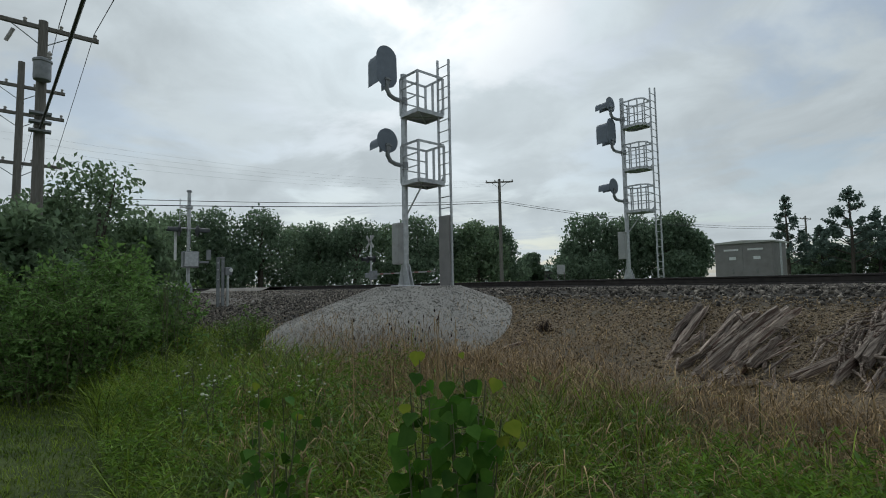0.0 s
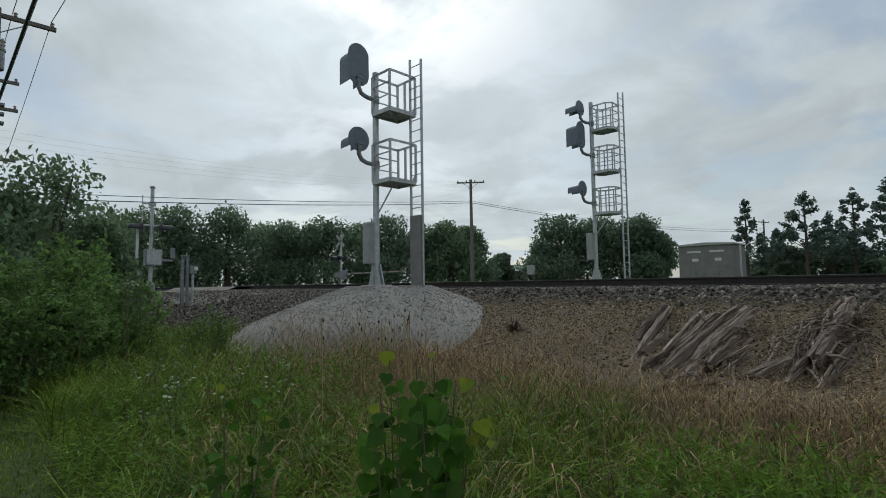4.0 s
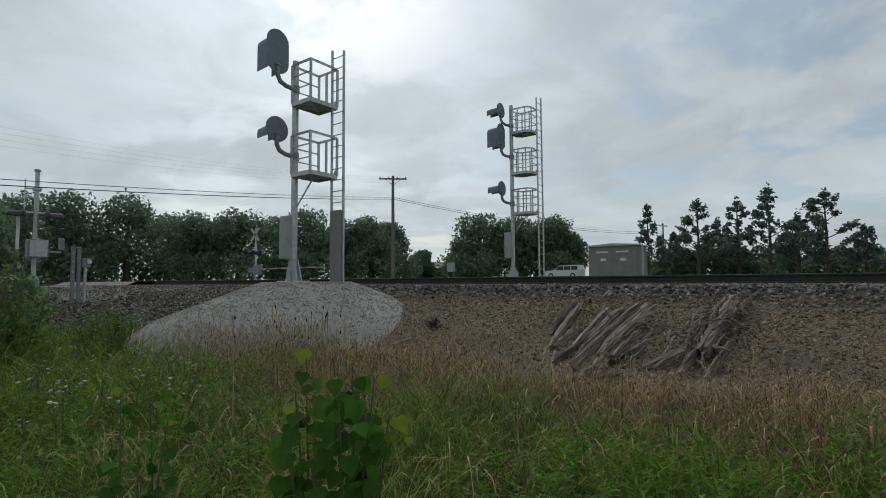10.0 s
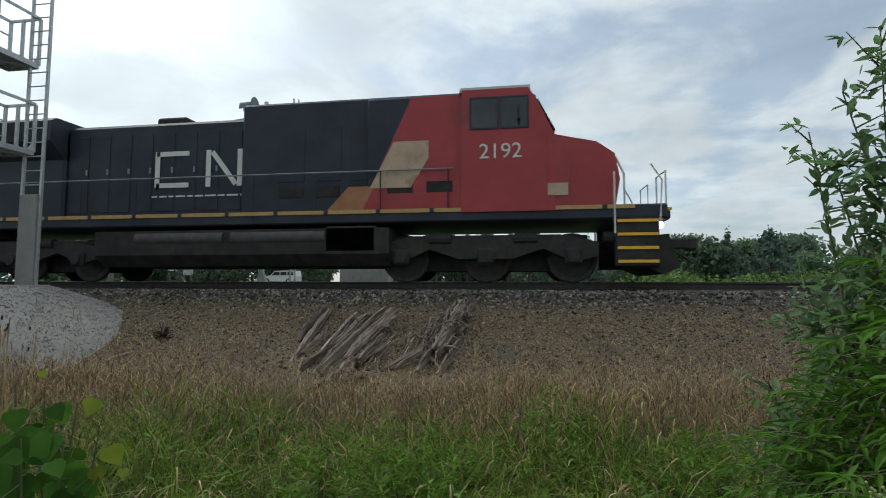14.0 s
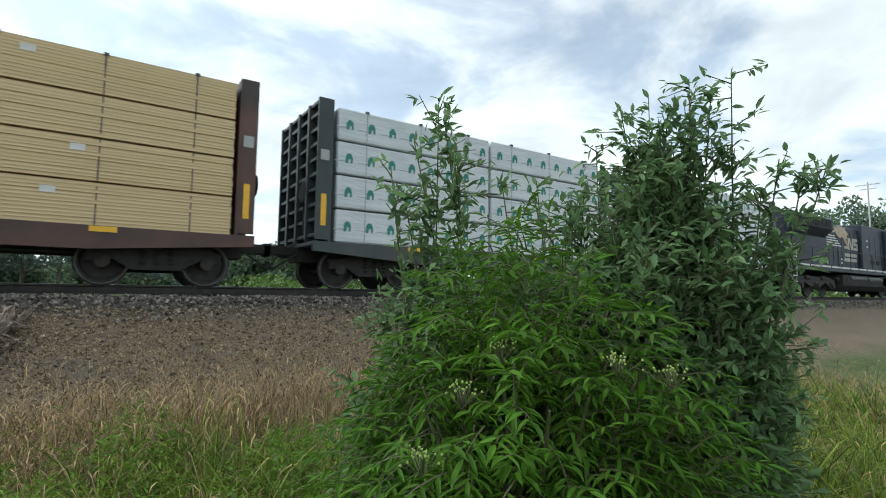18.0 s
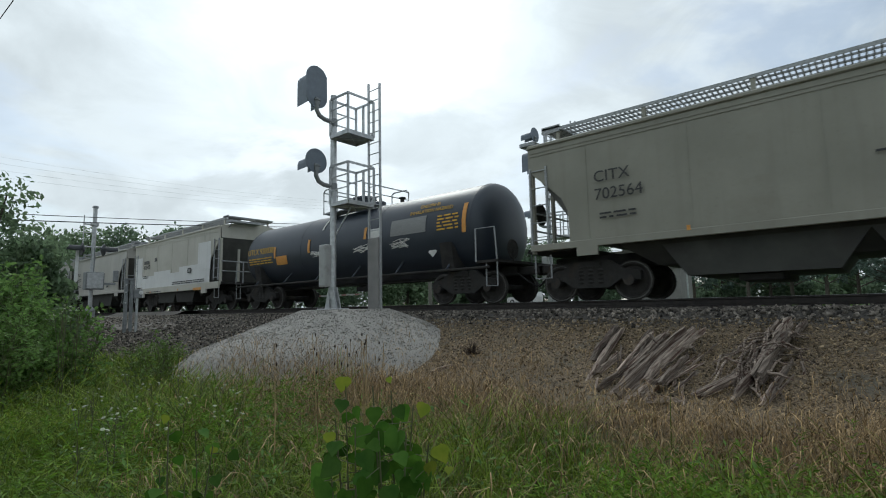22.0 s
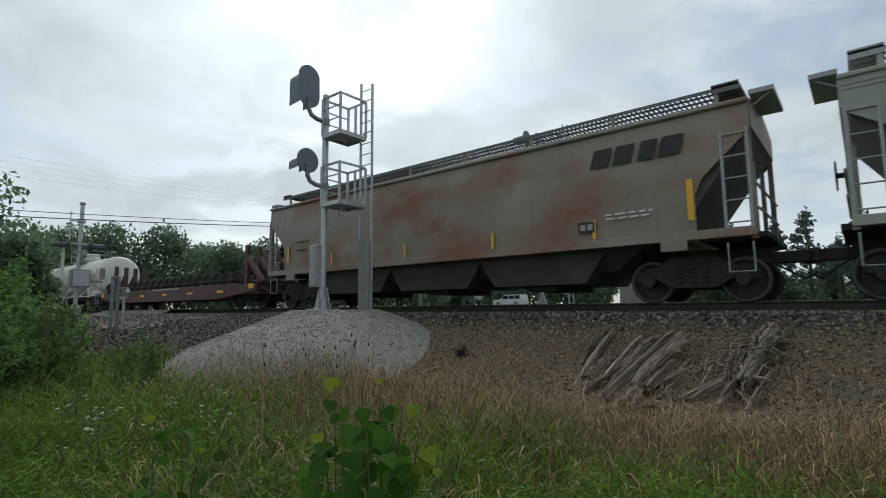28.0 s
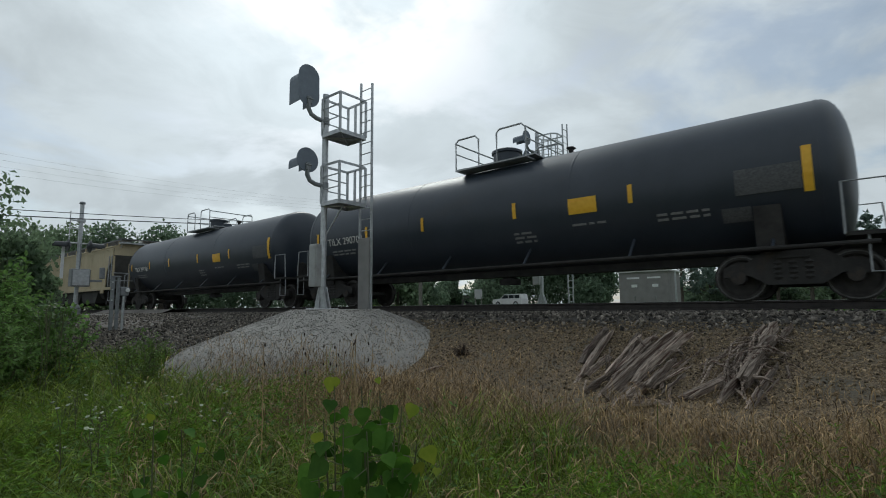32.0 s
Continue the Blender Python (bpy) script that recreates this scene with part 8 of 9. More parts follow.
    return car, e, (lambda z: -math.sqrt(max(0.01, r * r - (z - zc) ** 2)) - 0.012), zc


def on_tank(car, f, zc, x, z, w, h, mat, name="marking", label=""):
    """A plate that follows the round of the tank."""
    r = abs(f(zc)) + 0.002
    a0, a1 = math.asin((z - h / 2 - zc) / r), math.asin(min(0.999, (z + h / 2 - zc) / r))
    vs, fs = [], []
    n = 5
    for i in range(n + 1):
        a = a0 + (a1 - a0) * i / n
        for rr in (r, r + 0.006):
            for xx in (x - w / 2, x + w / 2):
                vs.append((xx, -rr * math.cos(a), zc + rr * math.sin(a)))
    for i in range(n):
        b = i * 4
        fs += [(b, b + 1, b + 5, b + 4), (b + 2, b + 6, b + 7, b + 3), (b, b + 4, b + 6, b + 2), (b + 1, b + 3, b + 7, b + 5)]
    fs += [(0, 2, 3, 1), (n * 4, n * 4 + 1, n * 4 + 3, n * 4 + 2)]
    return part(name, MB().add(vs, fs), mat, car, label)


def tank_print(car, f, zc, x, z, w, rows, mat, seed, pitch=0.1, h=0.045):
    rng = random.Random(seed)
    for k in range(rows):
        u = x
        while u < x + w - 0.05:
            l = min(rng.uniform(0.12, 0.35), x + w - u)
            on_tank(car, f, zc, u + l / 2, z - k * pitch, l, h, mat)
            u += l + 0.07


def tank_letters(car, f, zc, text, x, z, size, mat, label=""):
    th = math.degrees(math.asin((z - zc) / abs(f(zc))))
    o = lettering(text, x, z, size, mat, car, 0, label)
    o.matrix_basis = pose(x, min(f(z), f(z + size)) - 0.008, z, 90 - th * 0.85)
    return o


def tanks():
    car, e, f, zc = tank_car(-40.3, -53.25, M["t_black"], "black tank car with yellow stencils and white graffiti", 1.36, 2.17, ladder=False)
    tank_letters(car, f, zc, "UTLX 920038", -e + 0.5, 2.24, 0.25, M["mark_yellow"], "yellow reporting mark")
    tank_print(car, f, zc, -e + 0.6, 2.06, 1.8, 3, M["mark_yellow"], 1)
    on_tank(car, f, zc, -e + 2.58, 2.22, 0.13, 0.46, M["orange"]); on_tank(car, f, zc, -e + 3.05, 1.88, 0.75, 0.34, M["orange"], label="orange placard panel"); on_tank(car, f, zc, -e + 4.9, 2.26, 0.13, 0.5, M["orange"])
    on_tank(car, f, zc, 1.6, 2.4, 0.12, 0.4, M["orange"]); on_tank(car, f, zc, e - 0.7, 2.4, 0.14, 0.85, M["orange"]); on_tank(car, f, zc, -0.9, 3.0, 0.1, 0.4, M["mark"])
    tank_letters(car, f, zc, "CHLORINE", e - 2.55, 2.92, 0.12, M["mark_yellow"], "yellow product lettering")
    tank_letters(car, f, zc, "INHALATION HAZARD", e - 2.9, 2.74, 0.12, M["mark_yellow"], "yellow warning lettering")
    tank_print(car, f, zc, e - 1.7, 2.55, 0.8, 5, M["mark_yellow"], 3)
    on_tank(car, f, zc, e - 2.9, 2.4, 1.5, 0.5, M["data_grey"], label="grey test-data panel"); on_tank(car, f, zc, e - 4.4, 2.35, 0.5, 0.3, M["mark"])
    for x, w in ((-1.6, 1.7), (0.9, 1.5), (2.7, 1.0)):
        rng = random.Random(int(x * 10) + 50)
        for k in range(9):
            pts = [(x + rng.uniform(0, w), f(1.75 + q) + 0.004, 1.75 + q) for q in (rng.uniform(0, 0.3), rng.uniform(0, 0.3), rng.uniform(0, 0.3))]
            part("paint_scrawl", MB().tube(pts, 0.012, 5), M["mark"], car, "white spray scribble")
    for dx in (0.0, 0.55):
        o = bar(e - 2.0 + dx, 1.55, 0.24, 0.24, M["mark"], car, f(1.55) - 0.005, "placard", "diamond placard", 45)
    for (fr, re, num) in ((-167.5, -179.4, "TILX 110672"), (-181.0, -193.1, "TILX 110715")):
        car, e, f, zc = tank_car(fr, re, M["t_white"], "white tank car with curved ladder and stained ends", 1.27, 2.32, trim="white", ladder=True)
        tank_letters(car, f, zc, num, -e + 1.4, 2.02, 0.26, M["mark_dark"], "black reporting mark")
        tank_print(car, f, zc, -e + 1.5, 1.88, 1.6, 2, M["cabinet"], 5)
        tank_print(car, f, zc, -e + 3.75, 1.85, 1.0, 5, M["cabinet"], 6)
        for x, z in ((-e + 0.55, 2.3), (-e + 3.55, 2.3), (-e + 5.25, 2.32), (1.87, 2.33)):
            on_tank(car, f, zc, x if x > -e + 0.3 else -e + 0.45, z, 0.1, 0.45, M["orange"])
        on_tank(car, f, zc, e - 0.6, 2.32, 0.14, 0.86, M["orange"])
        on_tank(car, f, zc, 2.67, 2.18, 0.75, 0.36, M["reflect"], label="yellow warning panel")
        on_tank(car, f, zc, e - 1.4, 2.25, 1.15, 0.46, M["data_pale"], label="grey test-data panel")
        tank_print(car, f, zc, e - 1.9, 2.42, 1.0, 5, M["data_grey"], 8, 0.09)
        tank_print(car, f, zc, 1.4, 1.85, 0.95, 5, M["cabinet"], 7)
        tank_letters(car, f, zc, "SODIUM HYPOCHLORITE SOLUTION", 3.05, 1.82, 0.085, M["mark_dark"], "black product lettering")
        on_tank(car, f, zc, e - 1.75, 1.6, 0.45, 0.22, M["mark_dark"])
        bar(e - 1.1, 1.25, 0.42, 0.42, M["mark"], car, -1.5, "placard", "white diamond placard holder", 45)
        part("placard_stand", MB().box((e - 1.1, -1.47, 1.1), (0.3, 0.04, 0.5)), M["mark"], car)
        part("vent_pipe", MB().cyl((e - 0.75, -1.3, 1.1), (e + 0.25, -1.3, 1.14), 0.16, n=14), M["mark"], car)
    for (fr, re, num, sd) in ((-194.3, -209.9, "TILX 290704", 11), (-211.5, -227.0, "TILX 291706", 12)):
        car, e, f, zc = tank_car(fr, re, M["t_black"], "long black tank car with yellow reflectors and manway platform", r=1.5, zc=2.42, ladder=False)
        tank_letters(car, f, zc, num, -e + 1.5, 2.05, 0.24, M["mark"], "white reporting mark")
        tank_print(car, f, zc, -e + 1.6, 1.85, 1.2, 2, M["data_grey"], sd)
        for x in (-e + 0.9, -4.4, -2.0, 1.1, 4.0):
            on_tank(car, f, zc, x, 2.32, 0.1, 0.4, M["reflect"])
        on_tank(car, f, zc, e - 0.68, 2.32, 0.15, 0.82, M["reflect"])
        on_tank(car, f, zc, 2.9, 2.22, 0.68, 0.36, M["reflect"], label="yellow warning panel")
        on_tank(car, f, zc, e - 1.3, 2.22, 1.05, 0.48, M["data_dim"], label="grey test-data panel")
        tank_print(car, f, zc, 1.0, 1.75, 0.6, 3, M["data_grey"], sd + 3); tank_print(car, f, zc, 2.6, 1.8, 0.8, 1, M["data_grey"], sd + 4); tank_print(car, f, zc, 4.5, 1.8, 1.0, 2, M["data_grey"], sd + 5)
        on_tank(car, f, zc, e - 1.85, 1.64, 0.5, 0.26, M["data_dim"])


M["data_pale"] = surface("pale_grey_stencil", (0.4, 0.4, 0.38), (0.5, 0.49, 0.46), 30, 0.7)
M["data_dim"] = surface("dim_grey_stencil", (0.06, 0.062, 0.066), (0.12, 0.122, 0.125), 30, 0.7)
M["data_grey"] = surface("faded_grey_stencil", (0.2, 0.2, 0.2), (0.32, 0.32, 0.31), 30, 0.7)
tanks()


# ---- centre-beam lumber cars ----
def centerbeam(front, rear, paint, label, truss):
    e, s = (front - rear) / 2, (front + rear) / 2
    car = car_thing("lumber_flatcar", label, "flatcar", s)
    part("deck", MB().box((0, 0, 1.0), (2 * e, 2.75, 0.08)), paint, car)
    for sy in (-1, 1):
        part("side_sill", MB().prism([(-e, 1.04), (e, 1.04), (e, 0.82), (e - 2.8, 0.62), (-e + 2.8, 0.62), (-e, 0.82)], sy * 1.42 - 0.06, sy * 1.42 + 0.06, "y"), paint, car)
    part("center_sill", MB().box((0, 0, 0.85), (2 * e, 0.7, 0.45)), M["under"], car)
    for sx in (-1, 1):
        b = part("bulkhead", MB().box((sx * (e - 0.36), 0, 2.68), (0.06, 2.95, 3.28)), paint, car, "ribbed end bulkhead")
        for y in (-1.45, -0.75, 0, 0.75, 1.45):
            part("bulkhead_post", MB().box((sx * (e - 0.18), y, 2.7), (0.3, 0.12 if abs(y) < 1.4 else 0.07, 3.24)), paint, b)
        for z in (1.2, 1.55, 1.9, 2.25, 2.6, 2.95, 3.3, 3.65, 4.0, 4.28):
            part("bulkhead_rib", MB().box((sx * (e - 0.19), 0, z), (0.24, 2.9, 0.07)), paint, b)
        bar(sx * (e - 0.2), 1.75, 0.12, 0.72, M["reflect"], car, -1.49, "reflector_strip")
        bar(sx * (e - 0.2), 3.0, 0.2, 0.24, M["cabinet"], car, -1.49)
        truck(car, sx * (e - 1.7))
        coupler(car, sx * e, sx)
        part("brake_rod", MB().cyl((sx * (e + 0.06), -0.9, 1.2), (sx * (e + 0.06), -0.9, 2.2), 0.02).lathe([(0.22, -0.012), (0.25, 0), (0.22, 0.012)], 16, "x", (sx * (e + 0.1), -0.9, 2.2)), M["truck"], car)
    if truss:
        part("top_chord", MB().box((0, 0, 4.32), (2 * e - 0.4, 0.62, 0.2), 0.03), paint, car, "centre-beam top chord")
        n = 9
        for k in range(n + 1):
            xx = -e + 0.4 + k * (2 * e - 0.8) / n - (0.55 if 0 < k < n else 0)
            part("beam_post", MB().box((xx, 0, 2.7), (0.18, 0.2, 3.2)), paint, car)
        for k in range(n):
            x0, x1 = (-e + 0.4 + j * (2 * e - 0.8) / n - (0.55 if 0 < j < n else 0) for j in (k, k + 1))
            part("beam_brace", MB().cyl((x0, 0, 1.2), (x1, 0, 4.1), 0.06, n=6), paint, car)
            part("beam_brace", MB().cyl((x0, 0.02, 4.1), (x1, 0.02, 1.2), 0.06, n=6), paint, car)
    for k in range(5):
        bar(-e + 2.6 + k * (2 * e - 5.2) / 4, 0.98, 0.42, 0.1, M["reflect"], car, -1.49, "reflector", "yellow sill reflector")
    return car, e


def bundle(s, length, tier, far, wrapped, label, seed, tiers=4, h=0.8):
    """One strapped package of lumber on the car, near or far side."""
    rng = random.Random(seed)
    y = 0.79 if far else -0.79
    ob = thing("lumber_bundle", label, "lumber bundle", group="lumber bundles")
    z0 = 1.045 + tier * h
    hh = h - 0.035
    if wrapped:
        pack = part("package", MB().box((0, 0, hh / 2), (length - 0.03, 1.24, hh - 0.01), 0.03), M["wrap"], ob, "white plastic-wrapped package")
    else:
        n = 12
        if length not in BOARD_LAYERS:
            BOARD_LAYERS[length] = MB().box((0, 0, 0), (length - 0.04, 1.24, hh / n - 0.0035)).data("board_layer", M["lumber"])
        for k in range(n):
            o = part("board_layer", BOARD_LAYERS[length], None, ob)
            o.matrix_basis = pose(rng.uniform(-0.012, 0.012), rng.uniform(-0.012, 0.01), (k + 0.5) * hh / n, 0, 0, rng.uniform(-0.04, 0.04))
    if not far:
        n = max(2, int(length / 1.25))
        for k in range(n):
            x = -length / 2 + (k + 0.5) * length / n
            part("strap", MB().box((x, -0.626, hh / 2), (0.022, 0.006, hh)), M["strap"] if not wrapped else M["cabinet"], ob)
        if wrapped:
            m = int(length / 0.56)
            for k in range(m):
                o = part("printed_mark", WRAP_MARK, None, ob, "small green printed emblem")
                o.matrix_basis = pose(-length / 2 + (k + 0.55) * length / m, -0.628, hh * 0.5)
                o = part("printed_line", WRAP_LINE, None, ob)
                o.matrix_basis = pose(-length / 2 + (k + 0.15) * length / m, -0.626, hh * 0.42)
        elif rng.random() < 0.5:
            bar(rng.uniform(-length / 3, length / 3), hh * 0.75, 0.22, 0.12, M["mark"], ob, -0.63, "paper_tag", "white paper tag")
        if tier == tiers - 1:
            for k in range(n):
                part("strap_guard", MB().box((-length / 2 + (k + 0.5) * length / n, -0.6, hh), (0.08, 0.08, 0.05)), M["strap"], ob)
    BUNDLES.append((ob, s, y, z0))


BUNDLES = []
BOARD_LAYERS = {}
arch = [(-0.09, -0.12), (-0.09, 0.02), (-0.05, 0.1), (0.0, 0.12), (0.05, 0.1), (0.09, 0.02), (0.09, -0.1), (0.045, -0.12), (0.045, -0.02), (0, -0.01), (-0.03, -0.12)]
WRAP_MARK = MB().prism(arch, -0.003, 0.003, "y").data("printed_mark", M["wrap_mark"])
WRAP_LINE = MB().box((0, 0, -0.02), (0.26, 0.004, 0.018)).data("printed_line", M["cabinet"])


def lumber_cars():
    car, e = centerbeam(58.0, 36.15, M["cb_dark"], "dark centre-beam flatcar carrying white-wrapped lumber", True)
    lettering("BCOL", -e + 3.3, 0.84, 0.17, M["mark"], car, -1.49, "white reporting mark"); lettering("730  269", -e + 5.2, 0.84, 0.17, M["mark"], car, -1.49, "white car number")
    small_print(1.0, 0.92, 1.4, 1, car, M["mark"], -1.49, seed=31); small_print(e - 5, 0.92, 0.9, 1, car, M["mark"], -1.49, seed=32)
    k = 0
    for a, b in ((57.55, 53.05), (53.0, 48.42), (45.75, 41.2), (41.15, 36.65)):
        for tier in range(4):
            for far in (0, 1):
                k += 1
                bundle((a + b) / 2, a - b, tier, far, True, "white-wrapped lumber bundle with green marks on the flatcar", k)
    car, e = centerbeam(34.9, 12.35, M["cb_brown"], "brown centre-beam flatcar stacked with bare lumber", True)
    lettering("AOK", -e + 3.6, 0.86, 0.2, M["mark"], car, -1.49, "white reporting mark"); lettering("21569", -e + 5.2, 0.86, 0.2, M["mark"], car, -1.49, "white car number")
    small_print(2.0, 0.95, 1.2, 1, car, M["mark"], -1.49, seed=33); bar(e - 4.4, 0.95, 0.5, 0.26, M["mark"], car, -1.49); small_print(e - 9, 0.95, 0.9, 1, car, M["mark"], -1.49, seed=34)
    for a, b in ((34.45, 29.87), (29.82, 26.2), (26.15, 22.56), (22.38, 18.1), (18.05, 13.2)):
        for tier in range(4):
            for far in (0, 1):
                k += 1
                bundle((a + b) / 2, a - b, tier, far, False, "strapped bundle of bare yellow lumber on the flatcar", k)


lumber_cars()


# ---- flatcar with wheelsets ----
WHEELSETS = []


def wheel_flat():
    f, r = -148.2, -166.1
    e, s = (f - r) / 2, (f + r) / 2
    car = car_thing("wheel_flatcar", "oxide-red flatcar with end racks loaded with wheelsets", "flatcar", s)
    part("deck", MB().box((0, 0, 0.64), (2 * e, 2.8, 0.1)), M["flat_red"], car)
    for sy in (-1, 1):
        part("side_sill", MB().prism([(-e, 1.0), (e, 1.0), (e, 0.72), (e - 3.2, 0.42), (-e + 3.2, 0.42), (-e, 0.72)], sy * 1.45 - 0.05, sy * 1.45 + 0.05, "y"), M["flat_red"], car)
        part("load_rail", MB().box((0, sy * 0.78, 0.715), (2 * e - 3.4, 0.12, 0.05)), M["flat_red"], car)
        part("load_rail_lip", MB().box((0, sy * 1.36, 1.03), (2 * e - 3.2, 0.08, 0.1)), M["flat_red"], car)
    part("center_sill", MB().box((0, 0, 0.9), (2 * e, 0.7, 0.45)), M["under"], car)
    for sx in (-1, 1):
        for y in (-1.15, -0.62, -0.1, 0.42):
            part("rack_post", MB().box((sx * (e - 1.3), y, 1.7), (0.22, 0.2, 1.8 + 0.12 * abs(y)), 0.03), M["flat_red"], car, "stout end-rack post")
            part("rack_brace", MB().cyl((sx * (e - 1.25), y, 2.15), (sx * (e - 0.1), y, 1.05), 0.12, n=8), M["flat_red"], car)
        part("rack_beam", MB().box((sx * (e - 1.45), 0, 1.55), (0.16, 2.6, 0.16)), M["flat_red"], car)
        bar(sx * (e - 0.35), 0.9, 0.42, 0.2, M["reflect"], car, -1.52, "reflector", "yellow reflector plate")
        truck(car, sx * (e - 1.6))
        coupler(car, sx * e, sx)
    for k in range(5):
        bar(-e + 3.6 + k * (2 * e - 6.5) / 4, 0.74, 0.55, 0.1, M["reflect"], car, -1.51, "reflector", "yellow sill reflector")
    bar(-e + 3.05, 0.74, 0.42, 0.2, M["mark"], car, -1.51); lettering("618069", -e + 3.42, 0.64, 0.24, M["mark"], car, -1.515, "white car number")
    small_print(-1.0, 1.0, 3.0, 1, car, M["mark"], -1.51, seed=41)
    # wheelsets ride on the rails
    proto = thing("wheelset", "black steel wheelset standing on the flatcar rails", "wheelset", group="wheelsets on the flatcar")
    for sy in (-1, 1):
        w = part("wheel", MB().lathe([(0.1, -0.09), (0.14, -0.03), (0.36, -0.03), (0.4, -0.07), (0.47, -0.07), (0.5, -0.05), (0.5, -0.02), (0.47, 0.0), (0.466, 0.06), (0.4, 0.06), (0.36, 0.02), (0.14, 0.04), (0.1, 0.08)], 28, "y", (0, sy * 0.76, 0)), M["under"], proto, smooth=True)
        part("journal", MB().cyl((0, sy * 0.85, 0), (0, sy * 1.15, 0), 0.1, n=12), M["truck"], proto)
    part("axle", MB().cyl((0, -0.85, 0), (0, 0.85, 0), 0.085, n=12), M["truck"], proto)
    n = 14
    for k in range(n):
        ob = proto if k == 0 else copy_thing(proto, pose(0, 0, 0))
        WHEELSETS.append((ob, s - e + 3.5 + k * (2 * e - 6.3) / (n - 1), 1.21))


wheel_flat()


# ---- locomotives ----
def loco_truck(car, x):
    t = part("truck", MB().box((0, 0, 0.85), (4.4, 2.0, 0.34)).box((0, 0, 0.5), (3.2, 1.2, 0.5)), M["under"], car, "three-axle locomotive truck")
    t.matrix_basis = pose(x, 0, 0)
    for sy in (-1, 1):
        part("side_frame", MB().prism([(-2.4, 0.55), (-2.4, 0.85), (-1.6, 1.02), (1.6, 1.02), (2.4, 0.85), (2.4, 0.55), (1.9, 0.42), (1.25, 0.72), (0.6, 0.5), (-0.6, 0.5), (-1.25, 0.72), (-1.9, 0.42)], sy * 1.12 - 0.09, sy * 1.12 + 0.09, "y"), M["truck"], t)
        for dx in (-1.88, 0, 1.88):
            w = part("wheel", MB().lathe([(0.12, -0.09), (0.42, -0.04), (0.46, -0.07), (0.53, -0.07), (0.555, -0.04), (0.53, 0), (0.526, 0.06), (0.46, 0.06), (0.12, 0.04)], 28, "y", (dx, sy * 0.76, 0.53)), M["wheel"], t, smooth=True)
            part("journal_box", MB().box((dx, sy * 1.2, 0.55), (0.36, 0.22, 0.36), 0.05).cyl((dx, sy * 1.28, 0.55), (dx, sy * 1.36, 0.55), 0.13, n=12), M["truck"], t)
            part("brake_cylinder", MB().cyl((dx + 0.62, sy * 1.18, 0.95), (dx + 1.12, sy * 1.18, 0.95), 0.12, n=10), M["truck"], t)
    return t


